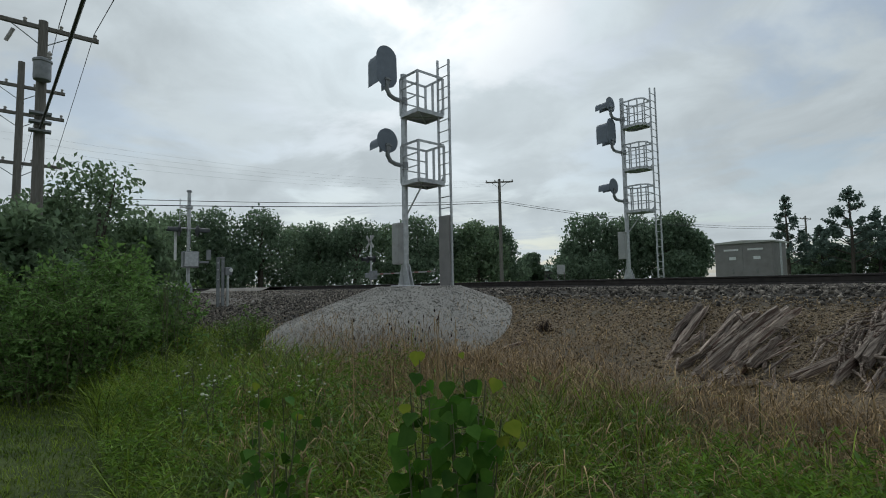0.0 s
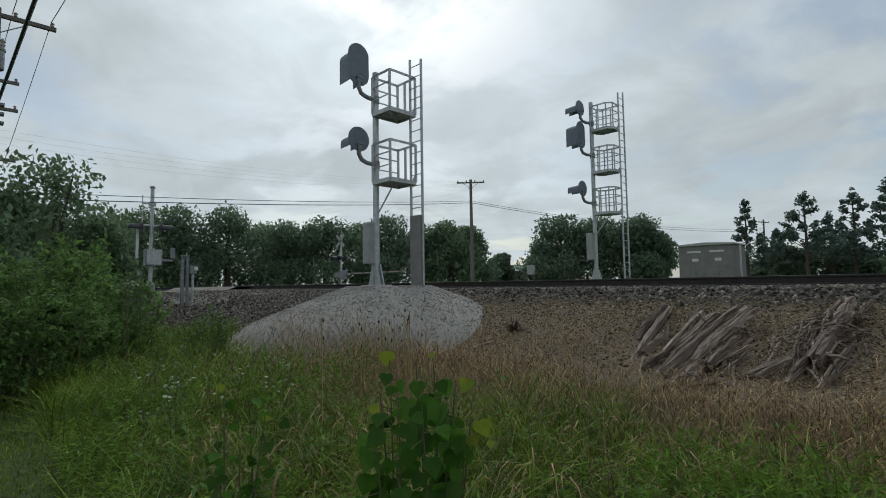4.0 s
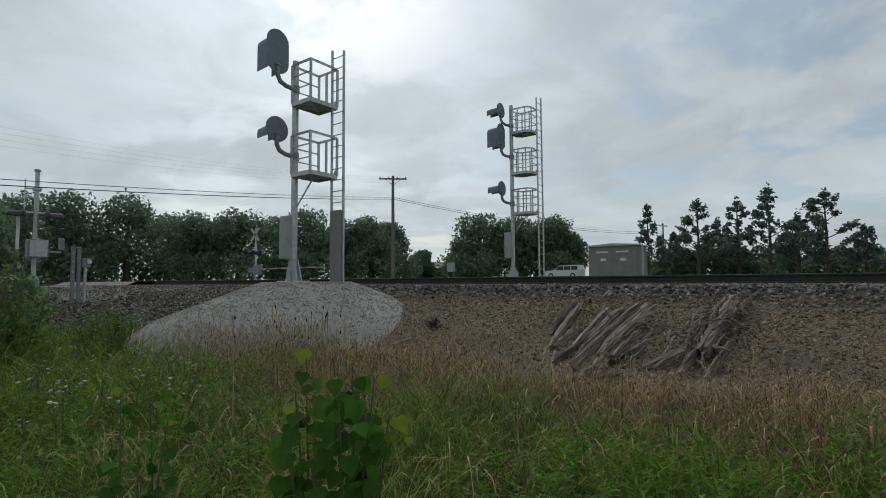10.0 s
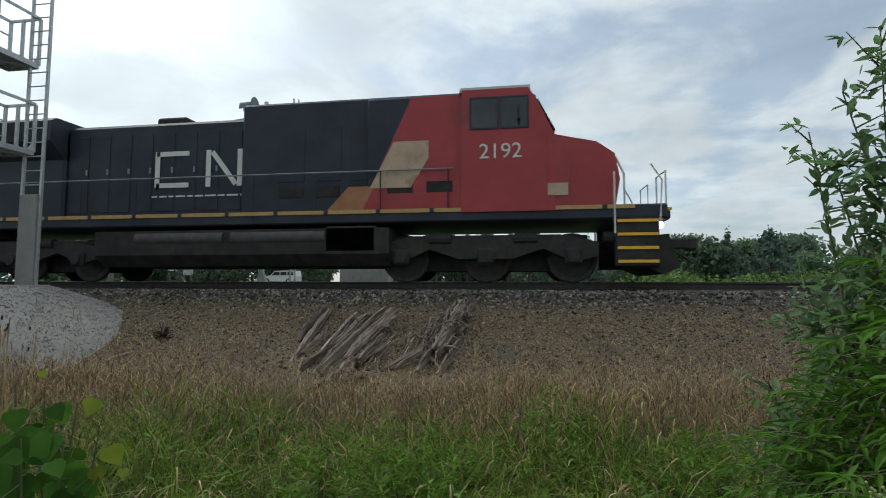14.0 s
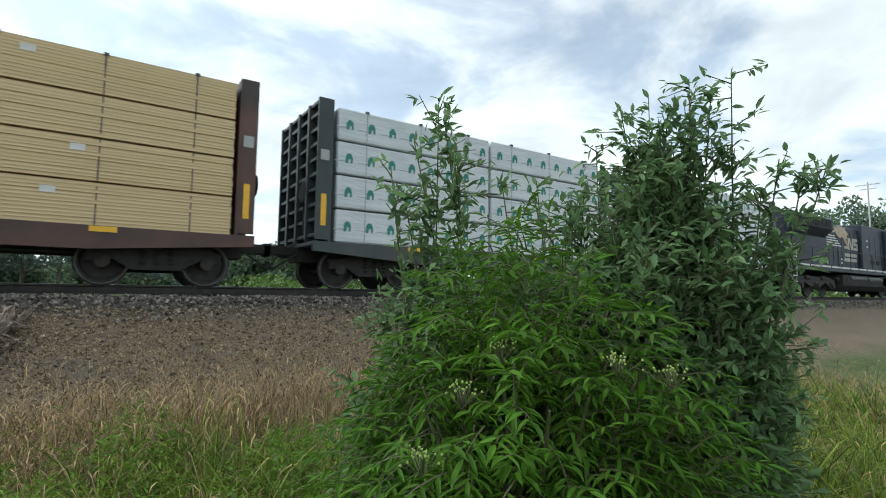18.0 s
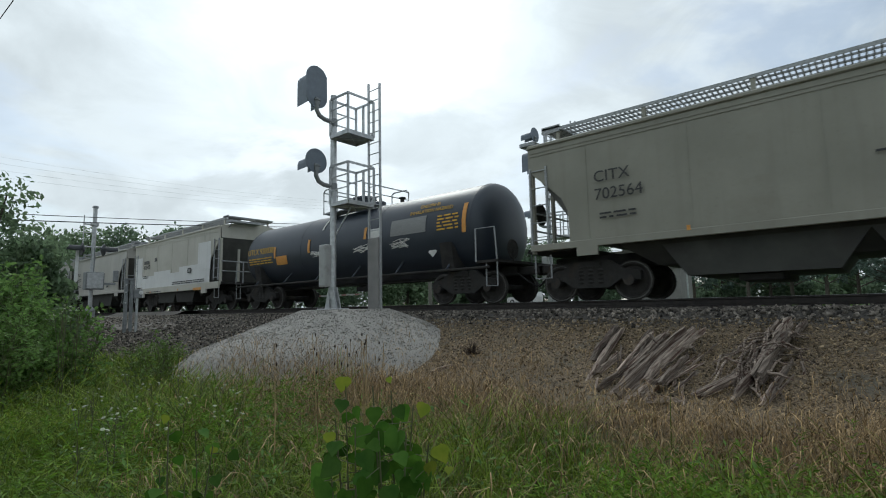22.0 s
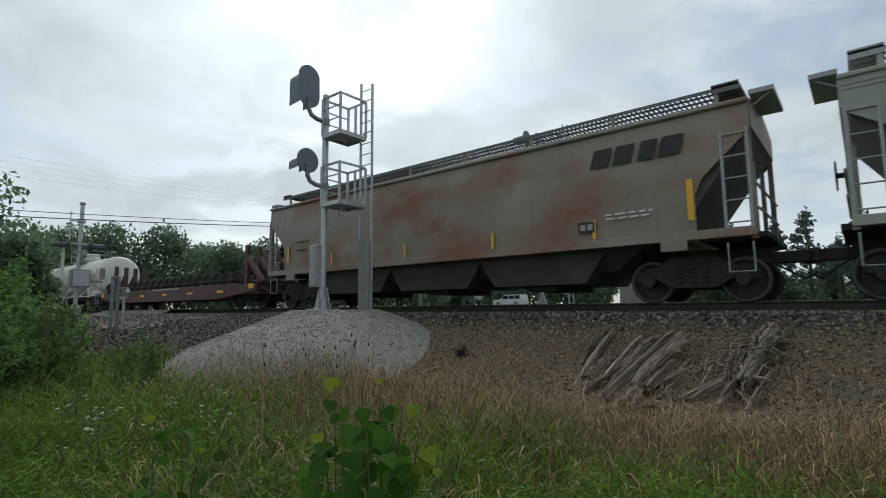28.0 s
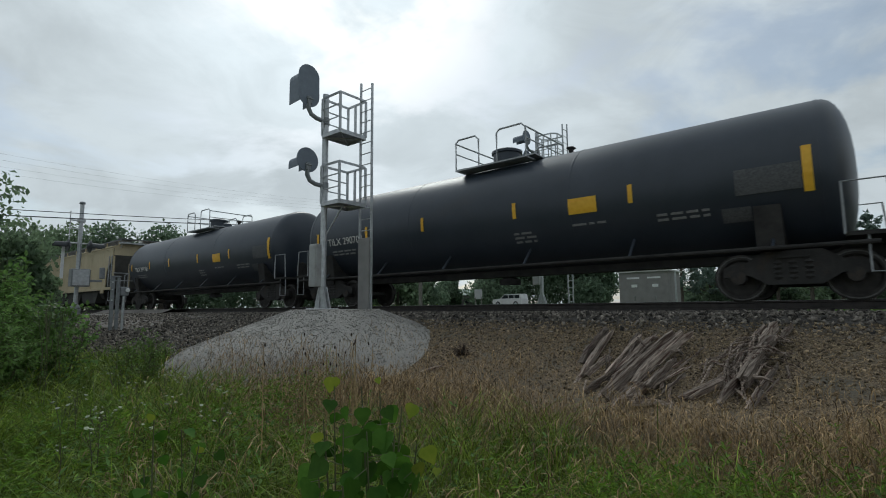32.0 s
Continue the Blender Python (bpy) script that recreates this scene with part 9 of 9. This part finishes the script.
def locomotive(front, rear, style):
    e, s = (front - rear) / 2, (front + rear) / 2
    cn = style == "red"
    car = car_thing("locomotive", "red-nosed black diesel locomotive with lit ditch lights" if cn else "black diesel locomotive with white stripes and grey markings", "locomotive", s)
    nose, body = (M["red"], M["black"]) if cn else (M["black"], M["black"])
    L = lambda p: p - s          # place along the train to place on this unit
    part("frame", MB().box((0, 0, 1.46), (2 * e - 0.3, 2.9, 0.3), 0.03), M["black"], car)
    for sy in (-1, 1):
        part("sill_stripe", MB().box((0, sy * 1.47, 1.56), (2 * e - 1.6, 0.02, 0.085)), M["reflect_dull"] if cn else M["mark"], car, "painted sill stripe")
        n = 15
        for k in range(n):
            part("stripe_gap", MB().box((-e + 1.4 + k * (2 * e - 2.8) / (n - 1), sy * 1.476, 1.56), (0.1, 0.02, 0.09)), M["black"], car)
    # nose and cab
    nf, cf, cr = (front - 1.15, front - 2.4, front - 4.4) if cn else (front - 0.6, front - 2.05, front - 4.15)
    nosep = [(L(cf), 1.5), (L(nf), 1.5), (L(nf) + 0.12, 2.2), (L(nf) + 0.02, 2.75), (L(nf) - 0.35, 3.02), (L(cf), 3.22)]
    part("nose", MB().prism(nosep, -1.22, 1.22, "y"), nose, car, "blunt short nose")
    vs = []
    for x, hw, z in ((L(cf) - 0.15, 1.52, 1.5), (L(cf) + 0.35, 1.2, 1.5), (L(cf) - 0.15, 1.52, 3.1), (L(cf) + 0.35, 1.2, 3.1)):
        vs += [(x, -hw, z), (x, hw, z)]
    part("nose_cheek", MB().add(vs, [(0, 2, 6, 4), (1, 5, 7, 3), (0, 1, 3, 2), (4, 6, 7, 5), (2, 3, 7, 6), (0, 4, 5, 1)]), nose, car)
    cab = [(L(cr), 1.5), (L(cf), 1.5), (L(cf), 3.15), (L(cf) - 0.38, 3.95), (L(cf) - 0.55, 4.2), (L(cr), 4.2)]
    part("cab", MB().prism(cab, -1.5, 1.5, "y"), nose, car, "wide crew cab")
    part("cab_roof", MB().prism([(-1.5, 4.15), (1.5, 4.15), (1.28, 4.34), (-1.28, 4.34)], L(cr) - 0.05, L(cf) - 0.5, "x"), M["hut"] if cn else M["black"], car, "dusty grey cab roof" if cn else "")
    ws = part("windscreen", MB().prism([(L(cf) + 0.004, 3.3), (L(cf) + 0.03, 3.3), (L(cf) - 0.33, 4.0), (L(cf) - 0.36, 4.0)], -1.3, -0.12, "y").prism([(L(cf) + 0.004, 3.3), (L(cf) + 0.03, 3.3), (L(cf) - 0.33, 4.0), (L(cf) - 0.36, 4.0)], 0.12, 1.3, "y"), M["engine_glass"], car, "dark split windscreen")
    for k, (a, b) in enumerate(((cf - 0.56, cf - 1.14), (cf - 1.2, cf - 1.8))):
        w = part("cab_window", MB().box((L((a + b) / 2), -1.505, 3.66), (a - b, 0.02, 0.66), 0.0), M["engine_glass"], car, "dark cab side window")
        part("window_frame", MB().box((L(a), -1.51, 3.66), (0.04, 0.02, 0.7)).box((L(b), -1.51, 3.66), (0.04, 0.02, 0.7)).box((L((a + b) / 2), -1.51, 4.0), (a - b, 0.02, 0.04)).box((L((a + b) / 2), -1.51, 3.32), (a - b, 0.02, 0.04)), M["black"] if cn else M["galv"], w)
    part("mirror", MB().box((L(cf - 0.75), -1.66, 3.6), (0.06, 0.2, 0.34), 0.02), M["black"], car)
    part("headlight_box", MB().box((L(nf) - 0.1, 0, 2.86), (0.3, 0.34, 0.5), 0.06), nose, car)
    for dz in (-0.12, 0.12):
        part("headlight", MB().lathe([(0.02, 0.02), (0.075, 0.03), (0.09, 0.0)], 14, "x", (L(nf) + 0.055, 0, 2.88 + dz)), M["lamp_red"] if cn else M["galv"], car)
    for sy in (-0.95, 0.95):
        part("ditch_light", MB().lathe([(0.02, 0.06), (0.07, 0.05), (0.085, 0.0), (0.07, -0.12)], 14, "x", (L(front) - 0.18, sy, 1.22)), M["lamp"] if cn else M["galv"], car, "lit ditch light" if cn else "")
    # pilot, steps and end platform
    part("anticlimber", MB().box((L(front) - 0.15, 0, 1.42), (0.3, 2.2, 0.2), 0.03), M["black"], car)
    part("end_deck_edge", MB().box((L(front) - 0.2, 0, 1.52), (0.34, 2.6, 0.05)), M["reflect"] if cn else M["mark"], car, "painted platform edge")
    part("plough", MB().prism([(L(front) - 0.55, 0.95), (L(front) - 0.1, 1.0), (L(front) + 0.12, 0.3), (L(front) - 0.2, 0.16), (L(front) - 0.55, 0.3)], -1.25, 1.25, "y"), M["under"], car)
    for ex, sg in ((L(front) - 0.75, 1), (L(rear) + 0.75, -1)):
        for sy in (-1, 1):
            st = part("step_well", MB().box((ex, sy * 1.3, 0.85), (0.85, 0.3, 1.05), 0.02), M["under"], car)
            for k in range(4):
                part("step_edge", MB().box((ex, sy * 1.465, 0.42 + k * 0.28), (0.8, 0.04, 0.06)), (M["reflect"] if sg > 0 else M["cab_dark"]) if cn else M["galv"], st, "painted step edge")
            part("grab_rail", MB().tube([(ex + 0.45 * sg, sy * 1.45, 1.3), (ex + 0.5 * sg, sy * 1.45, 2.1), (ex + 0.3 * sg, sy * 1.4, 2.45)], 0.02, 6).tube([(ex - 0.45 * sg, sy * 1.47, 1.0), (ex - 0.45 * sg, sy * 1.47, 2.3)], 0.02, 6), M["mark"], car)
    part("end_railing", MB().tube([(L(front) - 0.1, -1.15, 1.5), (L(front) - 0.1, -1.15, 2.35), (L(front) - 0.1, -0.4, 2.35), (L(front) - 0.1, -0.4, 1.5)], 0.02, 6).tube([(L(front) - 0.1, 1.15, 1.5), (L(front) - 0.1, 1.15, 2.35), (L(front) - 0.1, 0.4, 2.35), (L(front) - 0.1, 0.4, 1.5)], 0.02, 6), M["mark"] if cn else M["black"], car)
    part("rear_railing", MB().tube([(L(rear) + 0.1, -1.15, 1.5), (L(rear) + 0.1, -1.15, 2.35), (L(rear) + 0.1, -0.4, 2.35), (L(rear) + 0.1, -0.4, 1.5)], 0.02, 6).tube([(L(rear) + 0.1, 1.15, 1.5), (L(rear) + 0.1, 1.15, 2.35), (L(rear) + 0.1, 0.4, 2.35), (L(rear) + 0.1, 0.4, 1.5)], 0.02, 6), M["black"], car)
    # hood: tall blower section, engine hood, radiator
    b1, b2, b3, b4 = cr, front - 9.8, front - 14.8, rear + 1.05
    part("blower_hood", MB().box((L((b1 + b2) / 2), 0, 2.9), (b1 - b2, 2.3, 2.8), 0.06), body, car)
    part("equipment_cab", MB().box((L(b1 - 1.1), 0, 2.88), (2.2, 2.7, 2.65), 0.06), body, car)
    part("engine_hood", MB().box((L((b2 + b3) / 2), 0, 2.78), (b2 - b3 + 0.1, 1.9, 2.5), 0.08), body, car)
    part("radiator_hood", MB().box((L((b3 + b4) / 2), 0, 2.7), (b3 - b4, 2.1, 2.4), 0.06), body, car)
    part("radiator_wing", MB().prism([(-1.5, 3.55), (-1.05, 3.15), (1.05, 3.15), (1.5, 3.55), (1.5, 4.05), (1.35, 4.16), (-1.35, 4.16), (-1.5, 4.05)], L(b4) + 0.1, L(b3), "x"), body, car, "overhanging radiator section")
    for k in range(6):
        part("radiator_grille", MB().box((L(b3) - 0.6 - k * 0.7, -1.505, 3.8), (0.6, 0.02, 0.42)), M["under"], car)
    part("exhaust_stack", MB().box((L(b2 - 2.6), 0, 4.2), (0.9, 0.5, 0.45), 0.06), M["under"], car)
    part("dynamic_brake_fan", MB().lathe([(0.6, 0), (0.62, 0.2), (0.5, 0.24)], 20, c=(L(b1 - 2.0), 0, 4.2)), body, car)
    part("horn", MB().cyl((L(b2 - 0.8), -0.2, 4.25), (L(b2 - 0.2), -0.2, 4.25), 0.03, 0.09).cyl((L(b2 - 0.8), 0.1, 4.28), (L(b2 - 0.1), 0.1, 4.28), 0.03, 0.1), M["galv_dark"], car)
    part("antenna_dome", MB().box((L(cr + 0.9), 0, 4.38), (1.5, 1.0, 0.1), 0.04), M["galv_dark"], car)
    # hood doors and long handrail
    for k in range(8):
        x = L(b2) - 0.35 - k * (b2 - b3) / 8.2
        part("hood_door", MB().box((x, -0.957, 2.75), (0.5, 0.02, 2.0), 0.008), body, car)
        part("door_latch", MB().box((x + 0.2, -0.97, 2.8), (0.05, 0.02, 0.14)), M["galv_dark"], car)
    for k in range(5):
        part("louvre_panel", MB().box((L(b1) - 0.5 - k * 0.9, -1.362 if k < 2 else -1.157, 2.1), (0.6, 0.02, 0.26), 0.005), M["under"], car)
        part("access_door", MB().box((L(b1) - 0.5 - k * 0.9, -1.358 if k < 2 else -1.155, 3.0), (0.66, 0.014, 1.3), 0.005), body, car)
    mb = MB().tube([(L(cr) - 0.2, -1.46, 2.48), (L(rear) + 1.2, -1.46, 2.48)], 0.018, 6)
    part("handrail", mb, M["black"] if not cn else M["galv_dark"], car)
    for k in range(10):
        x = L(cr) - 0.3 - k * (cr - rear - 1.7) / 9
        part("stanchion", MB().cyl((x, -1.46, 1.45), (x, -1.46, 2.48), 0.016, n=6), M["black"], car)
    # below the frame
    part("fuel_tank", MB().prism([(-1.45, 1.2), (-1.45, 0.62), (-1.15, 0.36), (1.15, 0.36), (1.45, 0.62), (1.45, 1.2)], L((front + rear) / 2) - 3.5, L((front + rear) / 2) + 3.9, "x"), M["under"], car, "black fuel tank")
    for k in range(2):
        part("air_reservoir", MB().cyl((L(s) - 2.4 + k * 2.5, -1.3, 1.02), (L(s) - 0.1 + k * 2.5, -1.3, 1.02), 0.2, n=14), M["under_grey"], car, "long air reservoir", True)
    part("battery_box", MB().box((L(s) + 3.0, -1.25, 0.95), (1.2, 0.4, 0.6), 0.04), M["under"], car)
    for x in (L(front) - 3.9, L(rear) + 3.9):
        loco_truck(car, x)
    coupler(car, L(front) + 0.1, 1); coupler(car, L(rear) - 0.1, -1)
    part("rear_light", MB().lathe([(0.02, -0.02), (0.1, -0.03), (0.12, 0.0)], 14, "x", (L(b4) - 0.01, 0, 3.6)), M["galv"], car)
    return car, L, dict(nf=nf, cf=cf, cr=cr, b2=b2, b3=b3, b4=b4)


M["mark_worn"] = surface("worn_emblem_paint", (0.42, 0.4, 0.34), (0.56, 0.53, 0.46), 3, 0.6, spots=(0.1, 0.09, 0.08), spot_scale=3, spot_cut=(0.6, 0.7))
M["reflect_dull"] = surface("dull_yellow_stripe", (0.42, 0.25, 0.08), (0.52, 0.33, 0.12), 6, 0.6)
M["under_grey"] = surface("dusty_tank_steel", (0.05, 0.05, 0.05), (0.09, 0.088, 0.085), 4, 0.6, 0.2)


def slab(car, L, poly, y, mat, name, label=""):
    return part(name, MB().prism([(L(p), z) for p, z in poly], y - 0.006, y + 0.006, "y"), mat, car, label)


def locomotives():
    car, L, p = locomotive(100.3, 80.45, "red")
    cab_rear, cr = p["cr"], 95.3
    # red carried back along the hood, with slanted pale and brown bands
    slab(car, L, [(cab_rear, 1.62), (cab_rear, 4.15), (cr - 0.55, 4.15), (cr - 1.7, 1.62)], -1.365, M["red"], "red_panel", "red paint reaching onto the hood")
    slab(car, L, [(cr - 0.15, 2.75), (cr - 0.15, 3.15), (cr - 0.95, 3.15), (cr - 1.5, 2.1), (cr - 0.55, 2.1)], -1.378, M["tan_panel"], "slanted_band", "pale slanted band")
    slab(car, L, [(cr - 1.4, 2.15), (cr - 2.0, 2.15), (cr - 2.6, 1.52), (cr - 1.7, 1.52)], -1.37, M["orange_dull"], "slanted_band", "brown slanted band")
    lettering("2192", L(96.75), 2.66, 0.34, M["mark"], car, -1.515, "white road number", center=True)
    bar(L(p["cf"]) + 0.05, 1.95, 0.42, 0.26, M["tan_panel"], car, -1.515)
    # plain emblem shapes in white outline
    for cx, wd in ((88.55, 0.95), (89.95, 1.1)):
        y = -0.985
        if cx < 89:
            for x, z, w, h in ((cx - 0.42, 2.8, 0.13, 0.92), (cx, 3.2, 0.9, 0.12), (cx, 2.4, 0.9, 0.12)):
                bar(L(x), z, w, h, M["mark"], car, y, "emblem_bar", "white emblem bar")
        else:
            for x, z, w, h, tl in ((cx - 0.42, 2.8, 0.13, 0.92, 0), (cx + 0.42, 2.8, 0.13, 0.92, 0), (cx, 2.8, 0.12, 1.05, -38)):
                bar(L(x), z, w, h, M["mark"], car, y, "emblem_bar", "white emblem bar", tl)
    small_print(L(88.0), 2.12, 2.6, 1, car, M["mark"], -0.985, seed=51)
    for dz, w in ((2.55, 0.5), (2.2, 0.42)):
        part("nose_emblem", MB().box((L(p["nf"]) + 0.11, -0.35, dz), (0.02, w, 0.07)), M["mark_worn"], car, "white bar on the nose")
    part("nose_emblem", MB().box((L(p["nf"]) + 0.12, -0.62, 2.4), (0.02, 0.07, 0.36)), M["mark_worn"], car)
    part("nose_emblem", MB().box((L(p["nf"]) + 0.12, 0.35, 2.4), (0.02, 0.07, 0.36)).box((L(p["nf"]) + 0.12, 0.05, 2.4), (0.02, 0.07, 0.36)), M["mark_worn"], car)
    part("nose_handrail", MB().tube([(L(p["nf"]) + 0.2, -1.2, 1.55), (L(p["nf"]) + 0.2, -1.2, 2.3), (L(p["nf"]) + 0.05, -1.1, 2.7)], 0.025, 6), M["mark"], car)
    part("rear_panel", MB().box((L(p["b4"]) - 0.012, 0, 2.5), (0.02, 2.0, 1.9)), M["red"], car, "red hood end")
    car, L, p = locomotive(79.25, 58.75, "stripe")
    lettering("9893", L(76.2), 2.84, 0.3, M["mark"], car, -1.515, "white road number", center=True)
    bar(L(75.6), 2.62, 0.4, 0.13, M["red"], car, -1.515)
    # white band bars on the nose side and hood end
    for k in range(5):
        bar(L(78.15 - k * 0.03), 2.6 - k * 0.2, 0.75, 0.11, M["mark"], car, -1.232, "nose_stripe", "white nose stripe")
        bar(L(p["b4"]) + 0.55, 2.62 - k * 0.2, 1.0, 0.11, M["mark"], car, -1.062, "hood_stripe", "white hood-end stripe")
        part("hood_stripe", MB().box((L(p["b4"]) - 0.01, 0, 2.62 - k * 0.2), (0.02, 1.9, 0.11)), M["mark"], car)
    # emblem and name as plain shapes
    for k in range(5):
        bar(L(65.45 + k * 0.12), 3.38 - k * 0.13, 1.1 + k * 0.22, 0.06, M["mark"], car, -0.985, "mane_stripe", "thin white stripe")
    slab(car, L, [(64.9, 3.93), (65.5, 3.72), (65.75, 3.55), (66.15, 3.62), (66.3, 3.48), (66.75, 3.3), (67.05, 3.4), (67.4, 3.22), (67.62, 3.36), (67.82, 3.3), (67.75, 3.5), (67.95, 3.62), (67.6, 3.8), (67.5, 3.94), (66.6, 3.96), (65.8, 3.92)], -0.984, M["tan_panel"], "faded_patch", "worn pale paint patch")
    slab(car, L, [(67.3, 3.25), (67.62, 3.3), (68.15, 2.72), (67.95, 2.72)], -0.983, M["tan_panel"], "faded_patch", "scorched pale streak")
    for u, z, w in ((66.2, 3.75, 0.3), (66.8, 3.62, 0.24), (67.3, 3.7, 0.34)):
        bar(L(u), z, w, 0.12, M["mark_worn"], car, -0.992, "worn_highlight", "pale worn paint")
    for x, z, w, h, tl in ((67.55, 2.83, 0.45, 0.14, 0), (67.95, 3.06, 0.2, 0.66, 8), (68.25, 3.06, 0.17, 0.7, -24), (68.55, 3.06, 0.2, 0.66, 8), (69.0, 3.33, 0.62, 0.17, 0), (68.86, 3.2, 0.22, 0.26, 0), (69.02, 3.06, 0.6, 0.16, 0), (69.22, 2.93, 0.22, 0.26, 0), (69.0, 2.8, 0.62, 0.17, 0)):
        bar(L(x), z, w, h, M["mark_worn"], car, -0.985, "emblem_bar", "white emblem bar", tl)
    for row, (x0, z) in enumerate(((67.25, 2.4), (67.18, 2.12))):
        count = 7 + row
        for k in range(count):
            u = x0 + 0.06 + k * 1.8 / count
            slab(car, L, [(u, z - 0.095), (u + 1.46 / count, z - 0.095), (u + 1.46 / count + 0.05, z + 0.095), (u + 0.05, z + 0.095)], -0.985, M["mark_worn"], "name_block", "white slanted name block")
    for x, z in ((70.2, 3.35), (70.2, 3.0), (73.0, 2.9), (73.0, 2.4), (66.6, 2.1), (66.6, 1.9), (60.6, 3.4), (61.2, 3.4)):
        bar(L(x), z, 0.22, 0.08, M["mark"], car, -1.38 if x > 72 else (-1.18 if x > 69.25 else -1.07))
    lettering("9893", L(p["b4"]) + 0.42, 3.42, 0.22, M["mark"], car, -1.08, "white road number", center=True)


M["orange_dull"] = surface("dull_brown_band", (0.3, 0.13, 0.05), (0.38, 0.18, 0.08), 3, 0.6)
locomotives()


# ---- motion: the train rolls past at a steady pace; a car creeps along the far road ----
SPEED = 16.2


def train_rows(s, y=TRACK_Y, z=RAIL_Z, turn=0):
    return [(t, pose(s + SPEED * (t - 20), y, z, 0, 0, turn)) for t in (0, 0.1, 8, 16, 24, 31.9, 32)]


def motions():
    for ob, s in MOVERS:
        walk(ob, train_rows(s))
    for ob, s, y, z in BUNDLES:
        walk(ob, train_rows(s, TRACK_Y + y, RAIL_Z + z))
    for ob, s, z in WHEELSETS:
        walk(ob, train_rows(s, TRACK_Y, RAIL_Z + z))
    z = float(ground_z(-25, 59.0)) + 0.03
    walk(SUV, [(t, pose(x * 59.0 / 48.5, 59.0, z, 0, 0, 180)) for t, x in ((0, -15.8), (9.0, -15.8), (9.5, -17.6), (10.0, -20.6), (10.6, -21.6), (11.4, -22.4), (12.4, -22.9), (13.0, -23.6), (14, -24.3), (20.3, -28.5), (23, -30.2), (27, -30.4), (32, -30.4))])


motions()
